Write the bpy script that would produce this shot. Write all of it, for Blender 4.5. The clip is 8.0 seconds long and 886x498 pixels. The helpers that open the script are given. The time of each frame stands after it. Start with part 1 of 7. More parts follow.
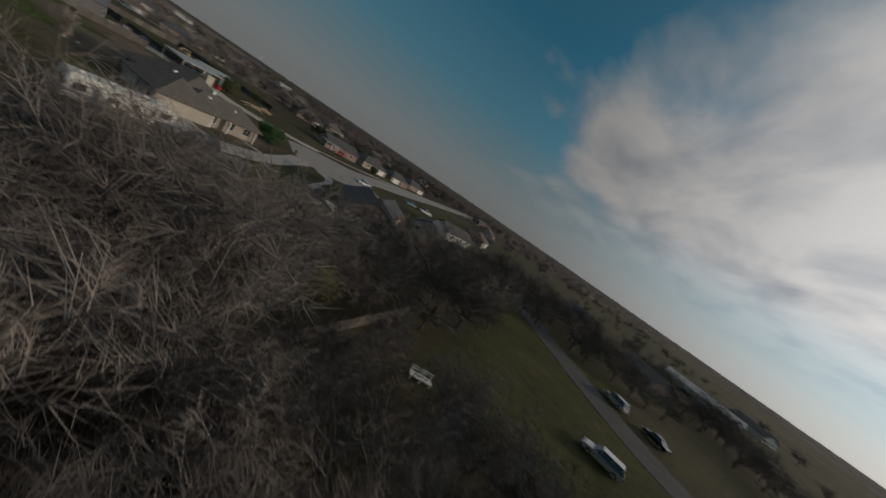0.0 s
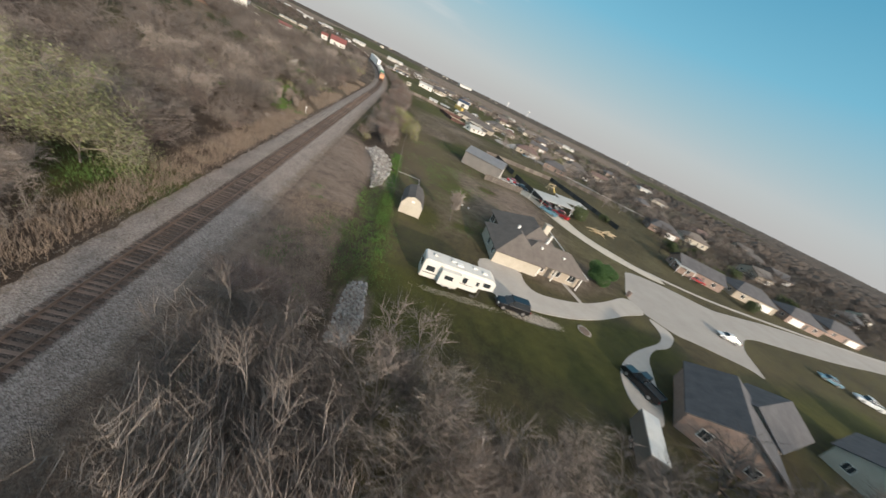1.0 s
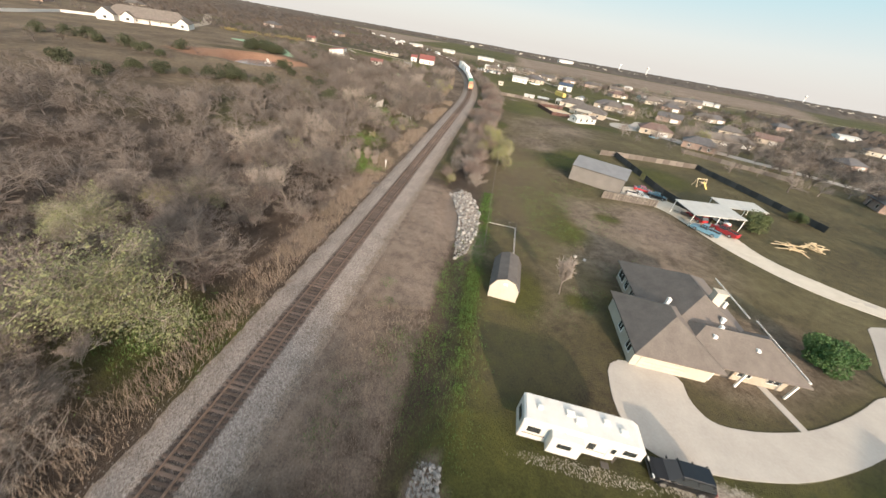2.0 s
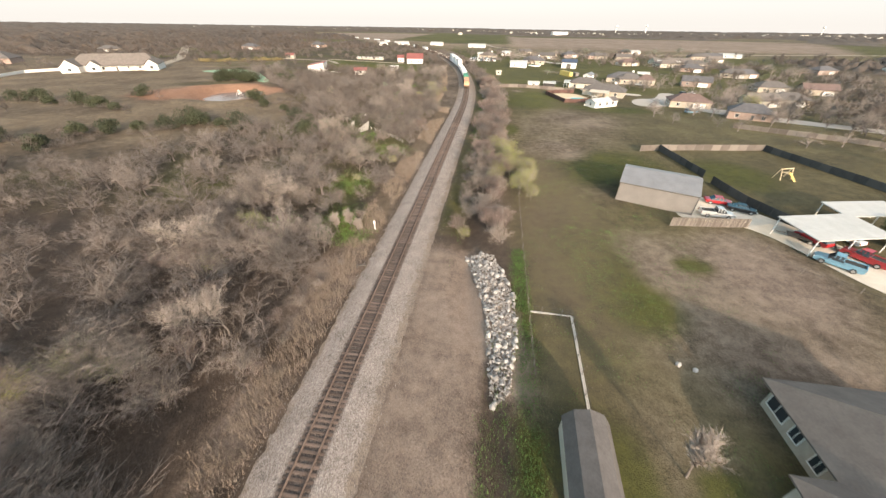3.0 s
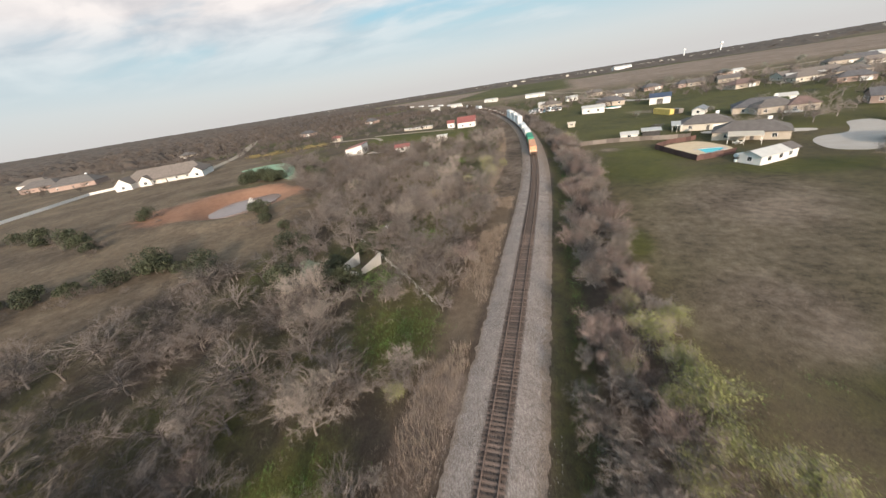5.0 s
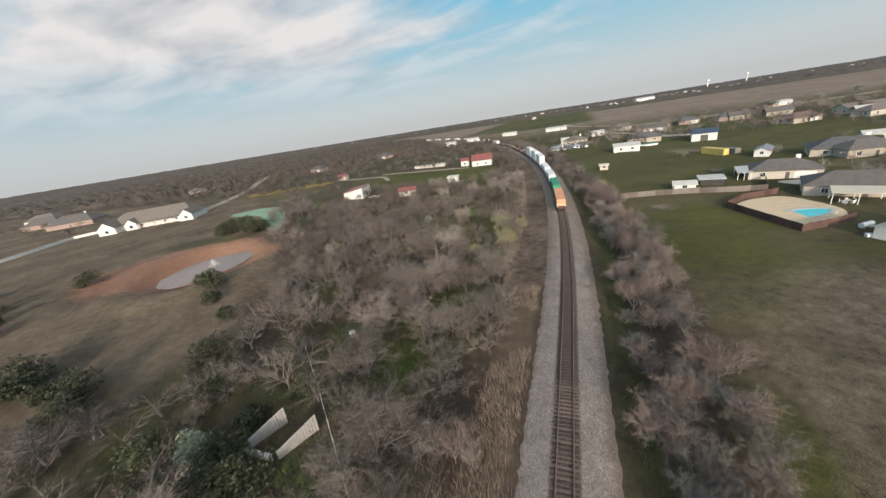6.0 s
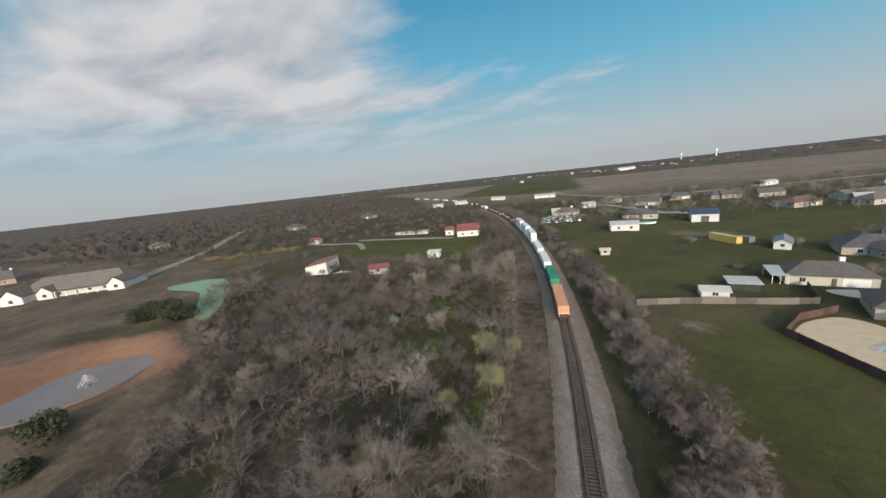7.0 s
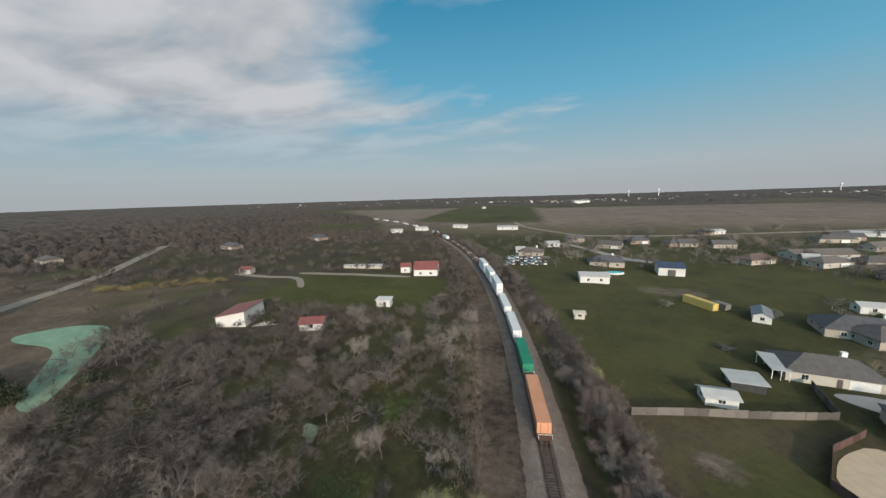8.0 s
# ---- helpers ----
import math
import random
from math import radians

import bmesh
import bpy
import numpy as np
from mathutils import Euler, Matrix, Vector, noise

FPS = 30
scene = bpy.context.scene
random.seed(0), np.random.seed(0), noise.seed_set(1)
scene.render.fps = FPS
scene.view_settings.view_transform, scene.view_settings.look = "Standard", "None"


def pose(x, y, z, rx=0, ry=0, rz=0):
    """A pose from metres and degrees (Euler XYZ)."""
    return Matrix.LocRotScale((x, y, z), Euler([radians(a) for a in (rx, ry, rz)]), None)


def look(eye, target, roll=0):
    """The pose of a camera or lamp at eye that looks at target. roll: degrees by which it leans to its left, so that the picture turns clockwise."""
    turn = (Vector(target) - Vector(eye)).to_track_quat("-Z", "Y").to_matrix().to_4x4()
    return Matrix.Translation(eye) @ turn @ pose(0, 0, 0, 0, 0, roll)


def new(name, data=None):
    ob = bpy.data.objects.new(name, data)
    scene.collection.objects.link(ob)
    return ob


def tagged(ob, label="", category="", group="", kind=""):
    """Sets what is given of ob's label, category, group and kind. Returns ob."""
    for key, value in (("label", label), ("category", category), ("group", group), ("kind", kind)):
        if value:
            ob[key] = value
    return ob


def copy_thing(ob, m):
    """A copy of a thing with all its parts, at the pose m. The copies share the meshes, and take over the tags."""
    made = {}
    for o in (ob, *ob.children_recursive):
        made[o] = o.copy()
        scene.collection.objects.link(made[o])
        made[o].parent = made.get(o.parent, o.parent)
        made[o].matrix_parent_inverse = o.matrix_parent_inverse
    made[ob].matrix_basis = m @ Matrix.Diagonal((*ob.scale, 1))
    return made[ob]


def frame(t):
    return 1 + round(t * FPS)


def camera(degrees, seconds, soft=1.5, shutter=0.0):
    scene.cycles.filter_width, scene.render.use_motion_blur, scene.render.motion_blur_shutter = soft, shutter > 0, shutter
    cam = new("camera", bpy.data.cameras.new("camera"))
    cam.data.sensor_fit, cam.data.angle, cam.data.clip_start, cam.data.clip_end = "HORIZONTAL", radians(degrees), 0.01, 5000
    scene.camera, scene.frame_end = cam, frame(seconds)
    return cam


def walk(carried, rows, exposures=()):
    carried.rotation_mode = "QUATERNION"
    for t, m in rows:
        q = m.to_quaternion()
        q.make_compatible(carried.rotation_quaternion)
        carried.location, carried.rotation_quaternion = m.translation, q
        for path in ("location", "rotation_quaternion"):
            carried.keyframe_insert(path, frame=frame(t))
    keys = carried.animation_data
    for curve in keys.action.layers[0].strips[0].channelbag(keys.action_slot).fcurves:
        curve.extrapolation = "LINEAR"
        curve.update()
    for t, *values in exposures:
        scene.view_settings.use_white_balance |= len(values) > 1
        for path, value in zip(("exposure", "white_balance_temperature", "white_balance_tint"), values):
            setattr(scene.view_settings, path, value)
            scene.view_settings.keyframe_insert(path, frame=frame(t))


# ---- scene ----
cam = camera(106.2, 8.0, soft=1.45, shutter=0.15)
PATH = [
    (0, (6.426, -2.577, 15.092), (8.308, -1.983, 14.762), 34.7),
    (0.5, (12.245, 4.271, 19.314), (13.566, 5.634, 18.685), 35.5),
    (1, (15.556, 10.706, 22.636), (16.05, 12.433, 21.757), 26.6),
    (1.5, (16.607, 19.4, 25.493), (16.668, 21.111, 24.459), 17.9),
    (1.7, (16.961, 22.605, 26.72), (16.915, 24.3, 25.659), 14.3),
    (2.8, (13.098, 47.804, 30.012), (12.9, 49.431, 28.866), 2.4),
    (3, (12.468, 52.598, 29.972), (12.242, 54.228, 28.835), 0.6),
    (3.5, (10.753, 65.25, 29.888), (10.443, 66.894, 28.792), -3.4),
    (4, (9.18, 78.683, 29.418), (8.755, 80.35, 28.399), -6.9),
    (4.5, (7.545, 92.85, 29.474), (7.003, 94.53, 28.534), -9.1),
    (5.8, (1.414, 133.54, 30.769), (0.691, 135.244, 30.012), -9.5),
    (6, (1.067, 138.703, 31.46), (0.333, 140.42, 30.745), -9.6),
    (6.5, (-0.56, 152.276, 33.745), (-1.295, 154.041, 33.155), -8.8),
    (7, (-2.817, 165.267, 36.573), (-3.477, 167.106, 36.147), -6.6),
    (7.5, (-5.101, 177.419, 40.025), (-5.629, 179.319, 39.69), -3.8),
    (8, (-7.411, 188.536, 44.204), (-7.837, 190.459, 43.861), -2.0),
]
EXPOSURES = [(0.0, -1.55, 6500, 11), (0.3, -0.9, 6450, 11), (0.6, -0.1, 6450, 11), (1.0, 0.34, 6600, 12), (1.5, 0.66, 6950, 14), (3.0, 1.22, 7150, 15), (4.5, 0.82, 6850, 15), (6.0, 0.45, 6450, 12), (8.0, 0.03, 6100, 9)]
walk(cam, [(t, look(eye, target, roll)) for t, eye, target, roll in PATH], EXPOSURES)

# ---- sky and sun ----
SUN_TO = Vector((0.36, -0.933, 0.285)).normalized()
SUN_EL, SUN_ROT = math.asin(SUN_TO.z), math.atan2(SUN_TO.x, SUN_TO.y)


def wire(tree, a, out, b, inp):
    tree.links.new(a.outputs[out], b.inputs[inp])


def node(tree, kind, **values):
    n = tree.nodes.new(kind)
    for k, v in values.items():
        n.inputs[k.replace("_", " ")].default_value = v
    return n


def math_node(tree, op, a, b=None, c=None, clamp=False):
    n = tree.nodes.new("ShaderNodeMath")
    n.operation, n.use_clamp = op, clamp
    for i, v in enumerate((a, b, c)):
        if v is None:
            continue
        if isinstance(v, (int, float)):
            n.inputs[i].default_value = v
        else:
            tree.links.new(v, n.inputs[i])
    return n.outputs[0]


def ramp_node(tree, fac, stops):
    n = tree.nodes.new("ShaderNodeValToRGB")
    el = n.color_ramp.elements
    while len(el) < len(stops):
        el.new(0.5)
    for e, (p, c) in zip(el, stops):
        e.position = p
        e.color = (*c, 1) if len(c) == 3 else c
    tree.links.new(fac, n.inputs[0])
    return n.outputs[0]


def mix_node(tree, fac, a, b):
    n = tree.nodes.new("ShaderNodeMix")
    n.data_type = "RGBA"
    for sock, v in ((n.inputs[0], fac), (n.inputs[6], a), (n.inputs[7], b)):
        if isinstance(v, (int, float)):
            sock.default_value = v
        elif isinstance(v, tuple):
            sock.default_value = (*v, 1)
        else:
            tree.links.new(v, sock)
    return n.outputs[2]


def noise_node(tree, vec, scale, detail=4.0, rough=0.55, distort=0.0):
    n = tree.nodes.new("ShaderNodeTexNoise")
    n.inputs["Scale"].default_value = scale
    n.inputs["Detail"].default_value = detail
    n.inputs["Roughness"].default_value = rough
    n.inputs["Distortion"].default_value = distort
    if vec is not None:
        tree.links.new(vec, n.inputs["Vector"])
    return n.outputs["Fac"]


def make_world():
    world = bpy.data.worlds.new("sky")
    scene.world = world
    world.use_nodes = True
    t = world.node_tree
    t.nodes.clear()
    sky = t.nodes.new("ShaderNodeTexSky")
    sky.sky_type, sky.sun_disc = "NISHITA", False
    sky.sun_elevation, sky.sun_rotation = SUN_EL, SUN_ROT
    sky.altitude, sky.air_density, sky.dust_density, sky.ozone_density = 200, 1.0, 1.2, 1.6
    tint = t.nodes.new("ShaderNodeMix")
    tint.data_type, tint.blend_type = "RGBA", "MULTIPLY"
    tint.inputs[0].default_value = 1.0
    t.links.new(sky.outputs[0], tint.inputs[6])
    tint.inputs[7].default_value = (0.115, 0.125, 0.118, 1)
    coord = t.nodes.new("ShaderNodeTexCoord")
    sep = t.nodes.new("ShaderNodeSeparateXYZ")
    t.links.new(coord.outputs["Generated"], sep.inputs[0])
    x, y, z = sep.outputs
    up = math_node(t, "ADD", math_node(t, "MAXIMUM", z, 0.0), 0.16)
    comb = t.nodes.new("ShaderNodeCombineXYZ")
    t.links.new(math_node(t, "DIVIDE", x, up), comb.inputs[0])
    t.links.new(math_node(t, "DIVIDE", y, up), comb.inputs[1])
    # stretched wisps and large billows
    streak = t.nodes.new("ShaderNodeMapping")
    streak.inputs["Rotation"].default_value = (0, 0, radians(28))
    streak.inputs["Scale"].default_value = (0.62, 1.0, 1.0)
    t.links.new(comb.outputs[0], streak.inputs["Vector"])
    big = noise_node(t, streak.outputs[0], 1.0, 6, 0.52, 0.3)
    fine = noise_node(t, streak.outputs[0], 2.6, 5, 0.5, 0.3)
    across = math_node(t, "MULTIPLY", math_node(t, "SUBTRACT", y, x), 0.7071)
    side = math_node(t, "MAXIMUM", across, math_node(t, "ADD", math_node(t, "MULTIPLY", across, -1.3), 0.16))
    cover = math_node(t, "ADD", side, math_node(t, "MULTIPLY", math_node(t, "SUBTRACT", big, 0.5), 1.1))
    cover = math_node(t, "ADD", cover, math_node(t, "MULTIPLY", math_node(t, "SUBTRACT", fine, 0.5), 0.45))
    rise = math_node(t, "MULTIPLY", math_node(t, "SUBTRACT", z, 0.07), 7.0, clamp=True)
    mask = ramp_node(t, cover, [(0.72, (0, 0, 0)), (0.9, (0.75, 0.75, 0.75)), (1.0, (1, 1, 1))])
    mask = math_node(t, "MULTIPLY", mask, rise)
    cloud = ramp_node(t, fine, [(0.3, (0.66, 0.70, 0.75)), (0.6, (1.16, 1.14, 1.11))])
    clear = ramp_node(t, z, [(0.0, (0.86, 0.88, 0.88)), (0.06, (0.84, 0.93, 0.96)), (0.14, (0.60, 0.89, 1.0)), (0.25, (0.30, 0.82, 1.10)), (0.45, (0.11, 0.54, 0.86)), (0.62, (0.12, 0.44, 0.68)), (0.8, (0.56, 0.58, 0.59))])
    clear = mix_node(t, 0.12, clear, tint.outputs[2])
    colour = mix_node(t, mask, clear, cloud)
    # the sky brightens towards the sun
    near = math_node(t, "ADD", math_node(t, "MULTIPLY", x, SUN_TO.x), math_node(t, "ADD", math_node(t, "MULTIPLY", y, SUN_TO.y), math_node(t, "MULTIPLY", z, SUN_TO.z)))
    glow = math_node(t, "MULTIPLY_ADD", math_node(t, "POWER", math_node(t, "MAXIMUM", near, 0.0), 2.5), 4.4, 1.0)
    lit = t.nodes.new("ShaderNodeVectorMath")
    lit.operation = "SCALE"
    t.links.new(colour, lit.inputs[0])
    t.links.new(glow, lit.inputs["Scale"])
    colour = lit.outputs[0]
    bg = t.nodes.new("ShaderNodeBackground")
    bg.inputs["Strength"].default_value = 0.50
    t.links.new(colour, bg.inputs["Color"])
    out = t.nodes.new("ShaderNodeOutputWorld")
    t.links.new(bg.outputs[0], out.inputs[0])


make_world()
sun = new("sun", bpy.data.lights.new("sun", "SUN"))
sun.data.energy, sun.data.angle, sun.data.color = 3.3, radians(1.6), (1.0, 0.83, 0.62)
sun.matrix_world = look((0, 0, 200), Vector((0, 0, 200)) - SUN_TO)


# ---- materials ----
def surf(name, c1, c2, scale=1.0, rough=0.85, bump=0.3, fine=12.0, metal=0.0, rnd=0.0, dist=0.02, coat=0.0):
    """Two colours mixed by noise at two scales, with relief; rnd varies it from object to object."""
    m = bpy.data.materials.new(name)
    m.use_nodes = True
    t = m.node_tree
    b = t.nodes["Principled BSDF"]
    tc = t.nodes.new("ShaderNodeTexCoord")
    vec = tc.outputs["Object"]
    a = noise_node(t, vec, scale, 5, 0.6)
    f = noise_node(t, vec, scale * fine, 4, 0.6)
    fac = math_node(t, "ADD", math_node(t, "MULTIPLY", a, 0.6), math_node(t, "MULTIPLY", f, 0.4))
    if rnd:
        info = t.nodes.new("ShaderNodeObjectInfo")
        fac = math_node(t, "ADD", fac, math_node(t, "MULTIPLY", math_node(t, "SUBTRACT", info.outputs["Random"], 0.5), rnd))
    t.links.new(ramp_node(t, fac, [(0.32, c1), (0.68, c2)]), b.inputs["Base Color"])
    b.inputs["Roughness"].default_value, b.inputs["Metallic"].default_value = rough, metal
    b.inputs["Coat Weight"].default_value = coat
    if bump:
        n = t.nodes.new("ShaderNodeBump")
        n.inputs["Strength"].default_value, n.inputs["Distance"].default_value = bump, dist
        t.links.new(f, n.inputs["Height"])
        t.links.new(n.outputs[0], b.inputs["Normal"])
    return m


def island_surf(name, c1, c2, rough=0.8):
    """For joined leaves, twigs and stones: each loose piece takes its own shade."""
    m = bpy.data.materials.new(name)
    m.use_nodes = True
    t = m.node_tree
    b = t.nodes["Principled BSDF"]
    geo = t.nodes.new("ShaderNodeNewGeometry")
    info = t.nodes.new("ShaderNodeObjectInfo")
    tc = t.nodes.new("ShaderNodeTexCoord")
    n = noise_node(t, tc.outputs["Object"], 0.35, 3)
    fac = math_node(t, "ADD", math_node(t, "MULTIPLY", geo.outputs["Random Per Island"], 0.45), math_node(t, "MULTIPLY", info.outputs["Random"], 0.25))
    fac = math_node(t, "ADD", fac, math_node(t, "MULTIPLY", n, 0.35))
    t.links.new(ramp_node(t, fac, [(0.15, c1), (0.85, c2)]), b.inputs["Base Color"])
    b.inputs["Roughness"].default_value = rough
    return m


def glass_mat(name, tone, rough=0.08):
    m = bpy.data.materials.new(name)
    m.use_nodes = True
    b = m.node_tree.nodes["Principled BSDF"]
    b.inputs["Base Color"].default_value = (*tone, 1)
    b.inputs["Roughness"].default_value = rough
    b.inputs["Specular IOR Level"].default_value = 0.7
    return m


def ribbed(name, c1, c2, rough=0.5, per_metre=5.0, axis=0, metal=0.3):
    """Painted sheet metal with standing ribs along one axis."""
    m = surf(name, c1, c2, 0.5, rough, 0.0, 14, metal)
    t = m.node_tree
    b = t.nodes["Principled BSDF"]
    tc = t.nodes.new("ShaderNodeTexCoord")
    sep = t.nodes.new("ShaderNodeSeparateXYZ")
    t.links.new(tc.outputs["Object"], sep.inputs[0])
    wave = math_node(t, "POWER", math_node(t, "ABSOLUTE", math_node(t, "SINE", math_node(t, "MULTIPLY", sep.outputs[axis], per_metre * math.pi))), 4.0)
    n = t.nodes.new("ShaderNodeBump")
    n.inputs["Strength"].default_value, n.inputs["Distance"].default_value = 0.6, 0.03
    t.links.new(wave, n.inputs["Height"])
    t.links.new(n.outputs[0], b.inputs["Normal"])
    return m


M = dict(
    rail=surf("rail_steel", (0.10, 0.066, 0.050), (0.22, 0.158, 0.126), 2, 0.6, 0.1, metal=0.2),
    tie=surf("tie_wood", (0.058, 0.041, 0.033), (0.150, 0.108, 0.088), 1.5, 0.9, 0.6, rnd=0.45),
    concrete=surf("concrete", (0.35, 0.318, 0.285), (0.44, 0.405, 0.365), 0.35, 0.9, 0.2),
    asphalt=surf("pale_asphalt", (0.29, 0.265, 0.24), (0.37, 0.343, 0.312), 0.2, 0.92, 0.3),
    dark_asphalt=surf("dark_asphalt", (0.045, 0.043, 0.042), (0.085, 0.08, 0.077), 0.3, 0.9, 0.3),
    dirt_road=surf("dirt_road", (0.19, 0.158, 0.122), (0.30, 0.258, 0.205), 0.5, 0.95, 0.5, 18),
    gravel_road=surf("gravel_road", (0.40, 0.36, 0.30), (0.55, 0.50, 0.43), 0.5, 0.95, 0.5, 18),
    shingle_grey=surf("grey_shingles", (0.070, 0.062, 0.058), (0.130, 0.116, 0.109), 0.7, 0.9, 0.5, 9),
    shingle_tan=surf("tan_shingles", (0.100, 0.084, 0.074), (0.165, 0.140, 0.124), 0.7, 0.9, 0.5, 9),
    shingle_dark=surf("dark_shingles", (0.055, 0.054, 0.058), (0.115, 0.11, 0.115), 0.7, 0.9, 0.5, 9),
    shingle_red=surf("maroon_shingles", (0.095, 0.062, 0.055), (0.16, 0.108, 0.095), 0.7, 0.9, 0.5, 9),
    brick_tan=surf("tan_brick", (0.31, 0.258, 0.203), (0.44, 0.38, 0.31), 1.2, 0.9, 0.4, 12),
    brick_red=surf("red_brick", (0.225, 0.155, 0.127), (0.34, 0.25, 0.21), 1.2, 0.9, 0.4, 12),
    siding_white=surf("white_siding", (0.50, 0.475, 0.44), (0.66, 0.635, 0.59), 0.4, 0.7, 0.1),
    siding_cream=surf("cream_siding", (0.40, 0.355, 0.29), (0.52, 0.47, 0.39), 0.5, 0.75, 0.15),
    siding_grey=ribbed("grey_metal_siding", (0.185, 0.166, 0.152), (0.25, 0.226, 0.207), 0.55, 3.3),
    metal_roof=ribbed("galvanised_roof", (0.19, 0.188, 0.195), (0.26, 0.258, 0.265), 0.5, 2.0, 0, 0.3),
    metal_white=ribbed("white_metal", (0.37, 0.36, 0.34), (0.51, 0.50, 0.475), 0.5, 2.5, 0, 0.1),
    metal_red=ribbed("faded_red_roof", (0.20, 0.065, 0.058), (0.29, 0.105, 0.092), 0.55, 2.5, 0, 0.2),
    metal_blue=ribbed("navy_metal_roof", (0.045, 0.06, 0.10), (0.085, 0.11, 0.17), 0.5, 2.5, 0, 0.3),
    trim_white=surf("white_trim", (0.68, 0.66, 0.62), (0.80, 0.78, 0.74), 1, 0.6, 0),
    trim_dark=surf("dark_trim", (0.05, 0.045, 0.04), (0.10, 0.09, 0.08), 1, 0.6, 0),
    glass=glass_mat("window_glass", (0.03, 0.035, 0.04)),
    wood_grey=surf("weathered_boards", (0.085, 0.070, 0.060), (0.165, 0.140, 0.122), 1.2, 0.9, 0.5, rnd=0.5),
    wood_dark=surf("dark_stained_boards", (0.035, 0.033, 0.032), (0.08, 0.072, 0.066), 1.2, 0.85, 0.4, rnd=0.4),
    wood_red=surf("red_brown_boards", (0.055, 0.027, 0.022), (0.105, 0.055, 0.045), 1.2, 0.85, 0.4, rnd=0.4),
    wood_new=surf("new_lumber", (0.50, 0.38, 0.23), (0.66, 0.52, 0.34), 1.2, 0.8, 0.3),
    rv_white=surf("rv_gelcoat", (0.58, 0.565, 0.53), (0.70, 0.685, 0.645), 0.5, 0.4, 0.0, coat=0.2),
    rv_roof=surf("rv_roof_membrane", (0.56, 0.54, 0.50), (0.70, 0.68, 0.64), 0.8, 0.7, 0.1),
    black_paint=surf("black_car_paint", (0.006, 0.006, 0.008), (0.014, 0.015, 0.018), 1, 0.3, 0, coat=0.35),
    red_paint=surf("red_car_paint", (0.28, 0.012, 0.018), (0.40, 0.03, 0.035), 1, 0.3, 0, coat=0.5),
    blue_paint=surf("light_blue_car_paint", (0.12, 0.24, 0.32), (0.17, 0.32, 0.40), 1, 0.35, 0, coat=0.4),
    silver_paint=surf("silver_car_paint", (0.42, 0.42, 0.41), (0.55, 0.55, 0.54), 1, 0.3, 0, metal=0.3, coat=0.5),
    white_paint=surf("white_car_paint", (0.70, 0.70, 0.69), (0.80, 0.80, 0.79), 1, 0.3, 0, coat=0.5),
    tyre=surf("tyre_rubber", (0.015, 0.015, 0.015), (0.035, 0.034, 0.033), 3, 0.85, 0.1),
    rim=surf("alloy_rim", (0.40, 0.40, 0.41), (0.55, 0.55, 0.56), 3, 0.35, 0, metal=0.8),
    lamp_red=glass_mat("tail_lamp", (0.30, 0.01, 0.01)),
    lamp_clear=glass_mat("head_lamp", (0.70, 0.70, 0.68)),
    orange=ribbed("orange_container", (0.56, 0.25, 0.13), (0.68, 0.34, 0.19), 0.55, 3.6, 1, 0.1),
    green=ribbed("green_container", (0.02, 0.19, 0.105), (0.035, 0.26, 0.15), 0.5, 3.6, 1, 0.1),
    white_box=ribbed("white_container", (0.62, 0.61, 0.59), (0.77, 0.76, 0.74), 0.5, 3.6, 1, 0.1),
    yellow=ribbed("yellow_container", (0.55, 0.38, 0.10), (0.68, 0.50, 0.17), 0.55, 3.6, 0, 0.1),
    car_steel=surf("rusty_car_steel", (0.07, 0.045, 0.035), (0.15, 0.095, 0.07), 0.8, 0.7, 0.3, metal=0.3),
    bark=surf("grey_bark", (0.085, 0.070, 0.060), (0.225, 0.190, 0.165), 1.5, 0.95, 0.5, rnd=0.5),
    bark_pale=surf("pale_bark", (0.15, 0.122, 0.102), (0.36, 0.305, 0.262), 1.5, 0.95, 0.5, rnd=0.5),
    twig=island_surf("bare_twigs", (0.068, 0.056, 0.050), (0.225, 0.190, 0.170), 0.95),
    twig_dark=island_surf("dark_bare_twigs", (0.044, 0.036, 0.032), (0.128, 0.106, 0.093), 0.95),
    twig_red=island_surf("reddish_bare_twigs", (0.085, 0.063, 0.055), (0.22, 0.165, 0.147), 0.95),
    twig_pale=island_surf("pale_bare_twigs", (0.115, 0.095, 0.082), (0.31, 0.264, 0.232), 0.95),
    leaf=island_surf("fresh_leaves", (0.095, 0.105, 0.045), (0.255, 0.262, 0.125), 0.7),
    leaf_yellow=island_surf("yellow_green_leaves", (0.125, 0.135, 0.038), (0.30, 0.30, 0.10), 0.7),
    leaf_dark=island_surf("dense_green_leaves", (0.025, 0.065, 0.018), (0.075, 0.155, 0.04), 0.6),
    juniper=island_surf("juniper_leaves", (0.016, 0.021, 0.010), (0.055, 0.062, 0.028), 0.8),
    juniper_olive=island_surf("olive_leaves", (0.030, 0.044, 0.016), (0.105, 0.125, 0.045), 0.75),
    juniper_blue=island_surf("blue_green_needles", (0.09, 0.115, 0.085), (0.22, 0.26, 0.19), 0.8),
    stalk=island_surf("dry_stalks", (0.13, 0.098, 0.076), (0.29, 0.232, 0.185), 0.95),
    scrub=island_surf("yellow_scrub", (0.13, 0.098, 0.042), (0.25, 0.195, 0.085), 0.9),
    grass=island_surf("grass_blades", (0.045, 0.10, 0.020), (0.125, 0.21, 0.048), 0.9),
    stone=island_surf("pale_limestone", (0.17, 0.152, 0.140), (0.36, 0.328, 0.302), 0.9),
    stone_each=surf("limestone_block", (0.21, 0.196, 0.184), (0.35, 0.330, 0.310), 1.5, 0.9, 0.5, rnd=0.5),
